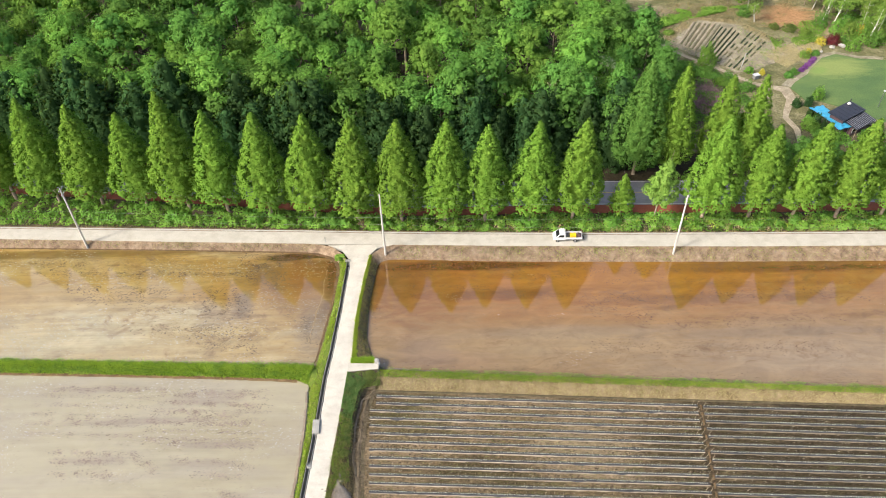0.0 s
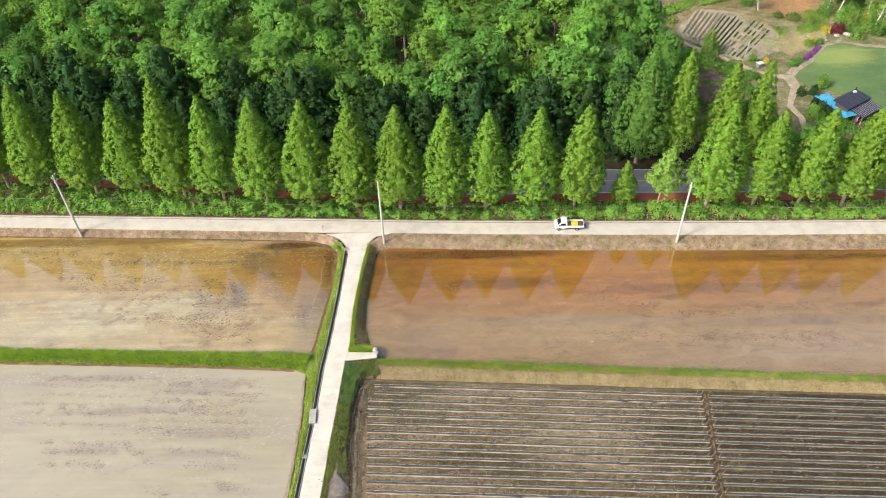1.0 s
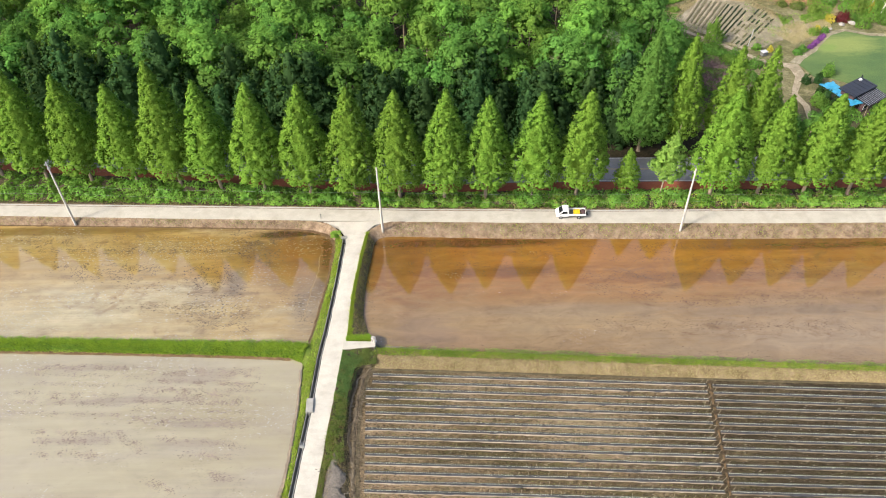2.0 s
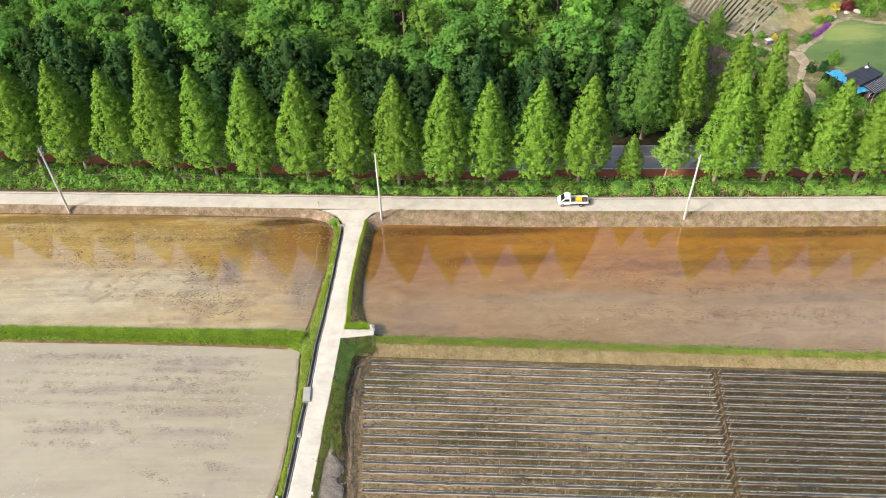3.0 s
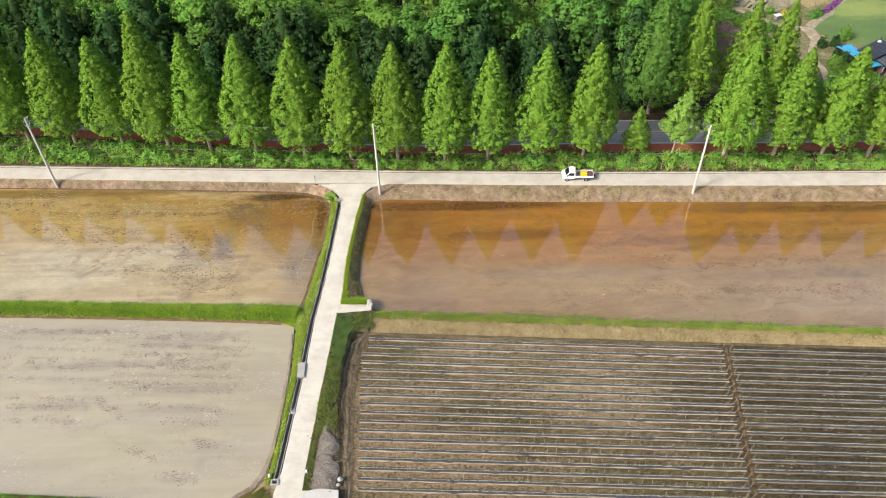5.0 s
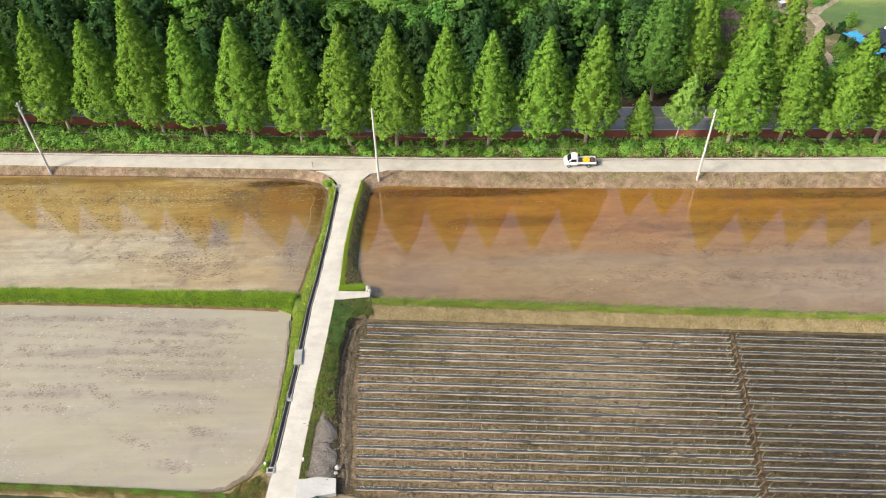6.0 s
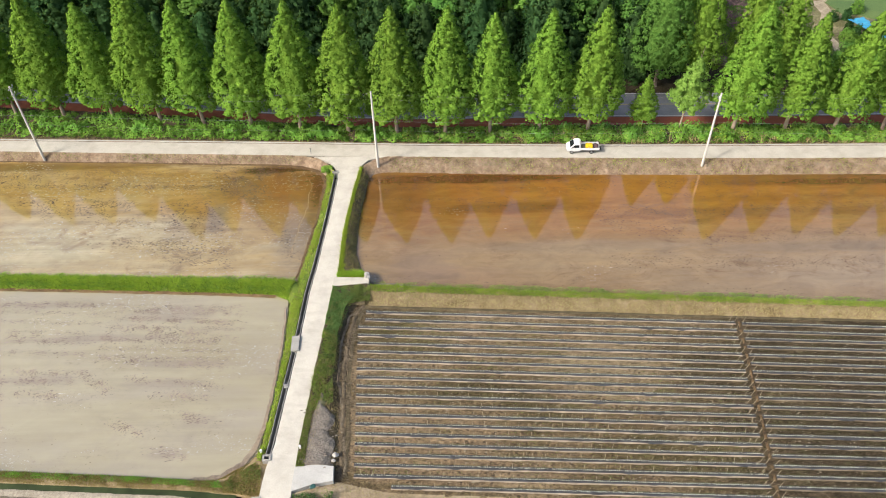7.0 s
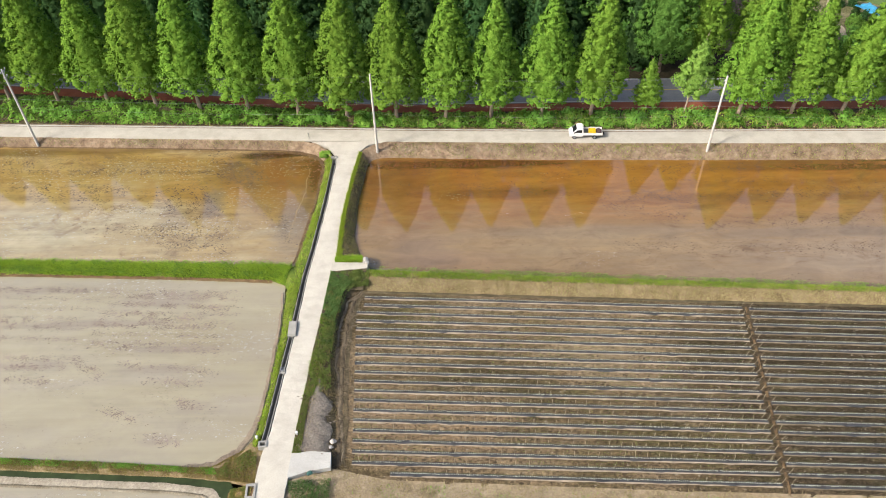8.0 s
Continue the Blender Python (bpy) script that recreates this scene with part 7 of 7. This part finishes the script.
weeds([(44, 144), (62, 134)], [(44, 116), (64, 113)], 14000, 0.9, "broad_deep", rg, "undergrowth between the path and the road", 0.18, 0.0, 1.0, 0.3, -0.05, 0.18)
weeds([(58, 114), (110, 114)], [(58, 104), (110, 103)], 18000, 1.5, "broad_deep", rg, "bushy undergrowth beyond the road", 0.24, 0.0, 1.0, 0.2, -0.25, 0.2)
weeds([(70, 122), (74, 125)], [(70, 113), (84, 115)], 6000, 0.9, "broad", rg, "green shrubbery in front of the house", 0.15, 0.0, 1.0, 0.3, -0.1, 0.3)
xy, _ = scatter([(48, 140), (57, 134)], [(49, 126), (57, 124)], 5000, rg)
stuff("brushwood", blades("brushwood", xy, np.full(len(xy), 0.4), 0.5, M["brush"], rg, 0.05, 1.3), "heaps of cut pinkish brushwood", "brushwood")
grass_strip([(50, 156), (60, 166), (76, 160)], [(44, 164), (56, 174), (90, 174)], 9000, 0.0, 1.0, [0.36, 0.36], 0.32, "dry", rg, "dry grass around the plot", -0.05, 0.035)
grass_strip([(70, 148), (86, 156)], [(74, 142), (84, 149)], 6000, 0.0, 1.0, [0.38, 0.38], 0.3, "dry_pale", rg, "dry grass beside the plot", -0.3, 0.045)


def birch(x, y, h, lean, turn, rng):
    """A slim pale trunk with a thin crown."""
    thing = empty("birch_tree", pose(x, y, 0.3) @ Matrix.Rotation(math.radians(turn), 4, 'Z') @ Matrix.Rotation(math.radians(lean), 4, 'Y'), "slim pale-barked birch with a thin crown", "tree")
    bm = bmesh.new()
    tube(bm, (0, 0, -0.3), (0.1, 0, h * 0.5), 0.16, 0.12, 8, False)
    tube(bm, (0.1, 0, h * 0.5), (0, 0.1, h), 0.12, 0.03, 7, False)
    for k in range(7):
        a = 2.4 * k + rng.uniform(-0.4, 0.4)
        z = h * (0.35 + 0.08 * k)
        tube(bm, (0.05, 0, z), (1.1 * math.cos(a), 1.1 * math.sin(a), z + 0.9), 0.05, 0.02, 5, False)
    part("trunk", bm, M["birch_bark"], thing, "pale grey trunk")
    c = rng.normal(0, 1, (420, 3)) * np.array((1.0, 1.0, h * 0.17)) + np.array((0, 0, h * 0.82))
    part("crown", leaves("crown", c, c - np.array((0, 0, h * 0.7)), 0.17, M["young"], rng, 0.5, 0.7), None, thing)


for x, y, h, lean, turn in ((95.6, 152.6, 7.5, 9, 20), (96.4, 157.8, 7.0, 6, 200), (98.6, 155.2, 8.0, 12, 40), (89.2, 162.6, 6.0, 10, 30), (91.4, 161.4, 6.5, 7, 350), (100.6, 151.8, 7.5, 5, 100), (73.6, 163.0, 5.0, 14, 190)):
    birch(x, y, h, lean, turn, rv)


def shed_roof(thing, cx, cy, z, lx, ly, slope, mat, label, seams):
    m = Matrix.Translation((cx, cy, z)) @ Matrix.Rotation(slope, 4, 'X')
    bm = bmesh.new()
    box(bm, (0, 0, 0), (lx, ly, 0.14), 0.02, m)
    rf = part("roof", bm, M[mat], thing, label)
    for k in range(seams):
        bm = bmesh.new()
        box(bm, (-lx / 2 + (k + 0.5) * lx / seams, 0, 0.09), (0.05, ly * 0.98, 0.05), 0.0, m)
        part("seam", bm, M["steel"] if seams > 8 else M[mat], rf)


def house(m):
    """A low pavilion: a dark upper roof, a lower ribbed roof before it, walls and posts."""
    thing = empty("house", m, "small dark pavilion house with two low roofs beside a lawn", "house")
    bm = bmesh.new()
    box(bm, (0, 0.1, 1.4), (5.8, 2.7, 2.8), 0.02)
    part("wall", bm, M["house_wall"], thing, "dark plum timber wall")
    bm = bmesh.new()
    box(bm, (0.2, -2.2, 0.9), (5.0, 1.9, 1.8), 0.02)
    part("porch", bm, M["house_wall"], thing, "dark enclosed porch")
    shed_roof(thing, 0, 0.1, 2.98, 6.8, 3.5, 0.06, "roof_dark", "dark flat metal roof", 6)
    shed_roof(thing, 0.35, -2.75, 2.25, 5.8, 2.9, 0.16, "roof_dark", "dark ribbed porch roof", 12)
    for x in (-2.4, 2.9):
        bm = bmesh.new()
        tube(bm, (x, -4.0, -0.1), (x, -4.0, 2.0), 0.07, 0.07, 8)
        part("porch_post", bm, M["bark"], thing)
    bm = bmesh.new()
    lump(bm, (2.1, 1.2, 3.25), (0.4, 0.32, 0.28), rs)
    part("vent", bm, M["white_paint"], thing, "white roof vent")
    bm = bmesh.new()
    tube(bm, (2.9, 1.5, 2.9), (2.9, 1.5, 3.9), 0.09, 0.09, 8)
    part("flue", bm, M["roof_dark"], thing, "thin dark flue")
    for x in (-1.5, 1.6):
        bm = bmesh.new()
        box(bm, (x, -3.18, 1.05), (1.3, 0.08, 0.9), 0.02)
        w = part("window", bm, M["white_paint"], thing, "white framed window")
        bm = bmesh.new()
        box(bm, (x, -3.235, 1.05), (1.1, 0.03, 0.7))
        part("pane", bm, M["glass_dark"], w, "dark glass")


house(pose(77.1, 120.35, 0.4, 0, 0, 33))
unit = empty("outdoor_unit", pose(82.6, 120, 0.4, 0, 0, 33), "pale grey cooling unit beside the house", "cooling unit")
bm = bmesh.new()
box(bm, (0, 0, 0.5), (0.9, 0.5, 0.9), 0.04)
part("casing", bm, M["lamp_clear"], unit)
bm = bmesh.new()
tube(bm, (0, -0.27, 0.5), (0, -0.25, 0.5), 0.32, 0.32, 14)
part("grille", bm, M["bed_grey"], unit)


def awning(m):
    """A crumpled sheet on thin legs."""
    thing = empty("tarpaulin_awning", m, "crumpled blue tarpaulin shelter beside the house", "awning")
    nx, ny = 14, 20
    verts, faces = [], []
    for i in range(nx + 1):
        for j in range(ny + 1):
            u, v = i / nx, j / ny
            y = -4.0 + 8.0 * v
            x = (-1.9 + 3.3 * u) * (1.0 - 0.25 * math.sin(3 * v)) - 0.6 * v
            verts.append((x, y, 1.95 + 0.16 * noise.noise(Vector((x * 1.1, y * 1.1, 2))) + 0.08 * noise.noise(Vector((x * 2.7, y * 2.7, 5)))))
    for i in range(nx):
        for j in range(ny):
            k = i * (ny + 1) + j
            faces.append((k, k + ny + 1, k + ny + 2, k + 1))
    part("canopy", mesh_from("canopy", verts, faces, M["tarp"]), None, thing, "blue plastic tarpaulin")
    for x in (-1.2, 1.0):
        for y in (-3.6, 0, 3.5):
            bm = bmesh.new()
            tube(bm, (x * 0.8 - 0.07 * (y + 4), y, 0), (x * 0.8 - 0.07 * (y + 4), y, 1.9), 0.05, 0.05, 6)
            part("leg", bm, M["steel"], thing)


awning(pose(74.7, 120.2, 0.4, 0, 0, 16))


def lamp_post(x, y, h, label):
    thing = empty("garden_lamp", pose(x, y, 0.4), label, "lamp post")
    bm = bmesh.new()
    tube(bm, (0, 0, 0), (0, 0, h), 0.09, 0.06, 8)
    part("post", bm, M["steel"] if h < 4 else M["bed_grey"], thing)
    bm = bmesh.new()
    tube(bm, (0, 0, h), (0, 0, h + 0.15), 0.26, 0.20, 10)
    part("lamp_head", bm, M["lamp_clear"], thing)


lamp_post(86.4, 126, 3.6, "slim dark lamp post on the lawn")
mast = empty("garden_mast", pose(64.0, 141.8, 0.4, -4, 6, 0), "leaning white pole beside the plot", "pole")
bm = bmesh.new()
tube(bm, (0, 0, 0), (0, 0, 3.6), 0.08, 0.06, 8)
part("shaft", bm, M["lamp_clear"], mast)
bm = bmesh.new()
tube(bm, (0, 0, 3.6), (0, 0, 3.75), 0.10, 0.04, 8)
part("cap", bm, M["steel"], mast)
hive = empty("garden_box", pose(66.0, 138, 0.42, 0, 0, 20), "small pale blue and white storage box", "box")
bm = bmesh.new()
box(bm, (0, 0, 0.4), (1.1, 0.9, 0.8), 0.03)
part("body", bm, M["bed_grey"], hive)
bm = bmesh.new()
box(bm, (0, 0, 0.85), (1.3, 1.05, 0.1), 0.02)
part("lid", bm, M["lamp_clear"], hive, "pale blue-white lid")
for x, y, s in ((88.9, 150.4, 0.8), (86.6, 150, 0.6), (83.6, 148.2, 0.4)):
    stone(x, y, 0.4, s, rs, "rounded pale stone in the flower border")


# ---- pale-stemmed trees at the garden's far edge ----
def birch(h, w, rng):
    thing = empty("pale_stemmed_tree", Matrix(), "slender pale-stemmed tree with loose green foliage", "tree", "pale-stemmed trees by the garden")
    bm = bmesh.new()
    tube(bm, (0, 0, -0.3), (0.3, 0.1, h * 0.5), 0.15, 0.10, 8, False)
    tube(bm, (0.3, 0.1, h * 0.5), (0.5, 0.3, h * 0.95), 0.10, 0.03, 8, False)
    for k in range(5):
        a = k * 2.3
        tube(bm, (0.3, 0.1, h * (0.45 + 0.08 * k)), (0.3 + 1.4 * math.cos(a), 0.1 + 1.4 * math.sin(a), h * (0.6 + 0.08 * k)), 0.05, 0.015, 5, False)
    part("trunk", bm, M["birch"], thing, "pale smooth trunk")
    pc, ps, c, n = crown_broad(h, w, h * 0.22, rng, 13, 15, 10)
    part("crown", tufts("crown", pc, ps * 0.8, c, n, 0.19, M["young"], rng), None, thing)
    return thing


rb = np.random.default_rng(14)
first = birch(8.5, 6.2, rb)
first.matrix_world = pose(91.5, 165.5, 0.35, 0, 8, 0)
for x, y, s, ly in ((94.0, 163, 1.0, 6), (97.5, 161, 1.1, 10), (99.5, 157.5, 0.95, 8), (73.5, 168.5, 0.9, -9), (102, 162, 1.1, 5), (104.5, 156, 1.0, 9), (89, 168.5, 0.8, 5), (95.5, 167.5, 0.9, 3), (100.5, 166, 1.0, 2), (106, 166, 1.0, 0), (98.5, 164, 0.7, 0)):
    copy_thing(first, pose(x, y, 0.35, rb.normal() * 4, ly, rb.uniform(-40, 40)) @ Matrix.Scale(s, 4))
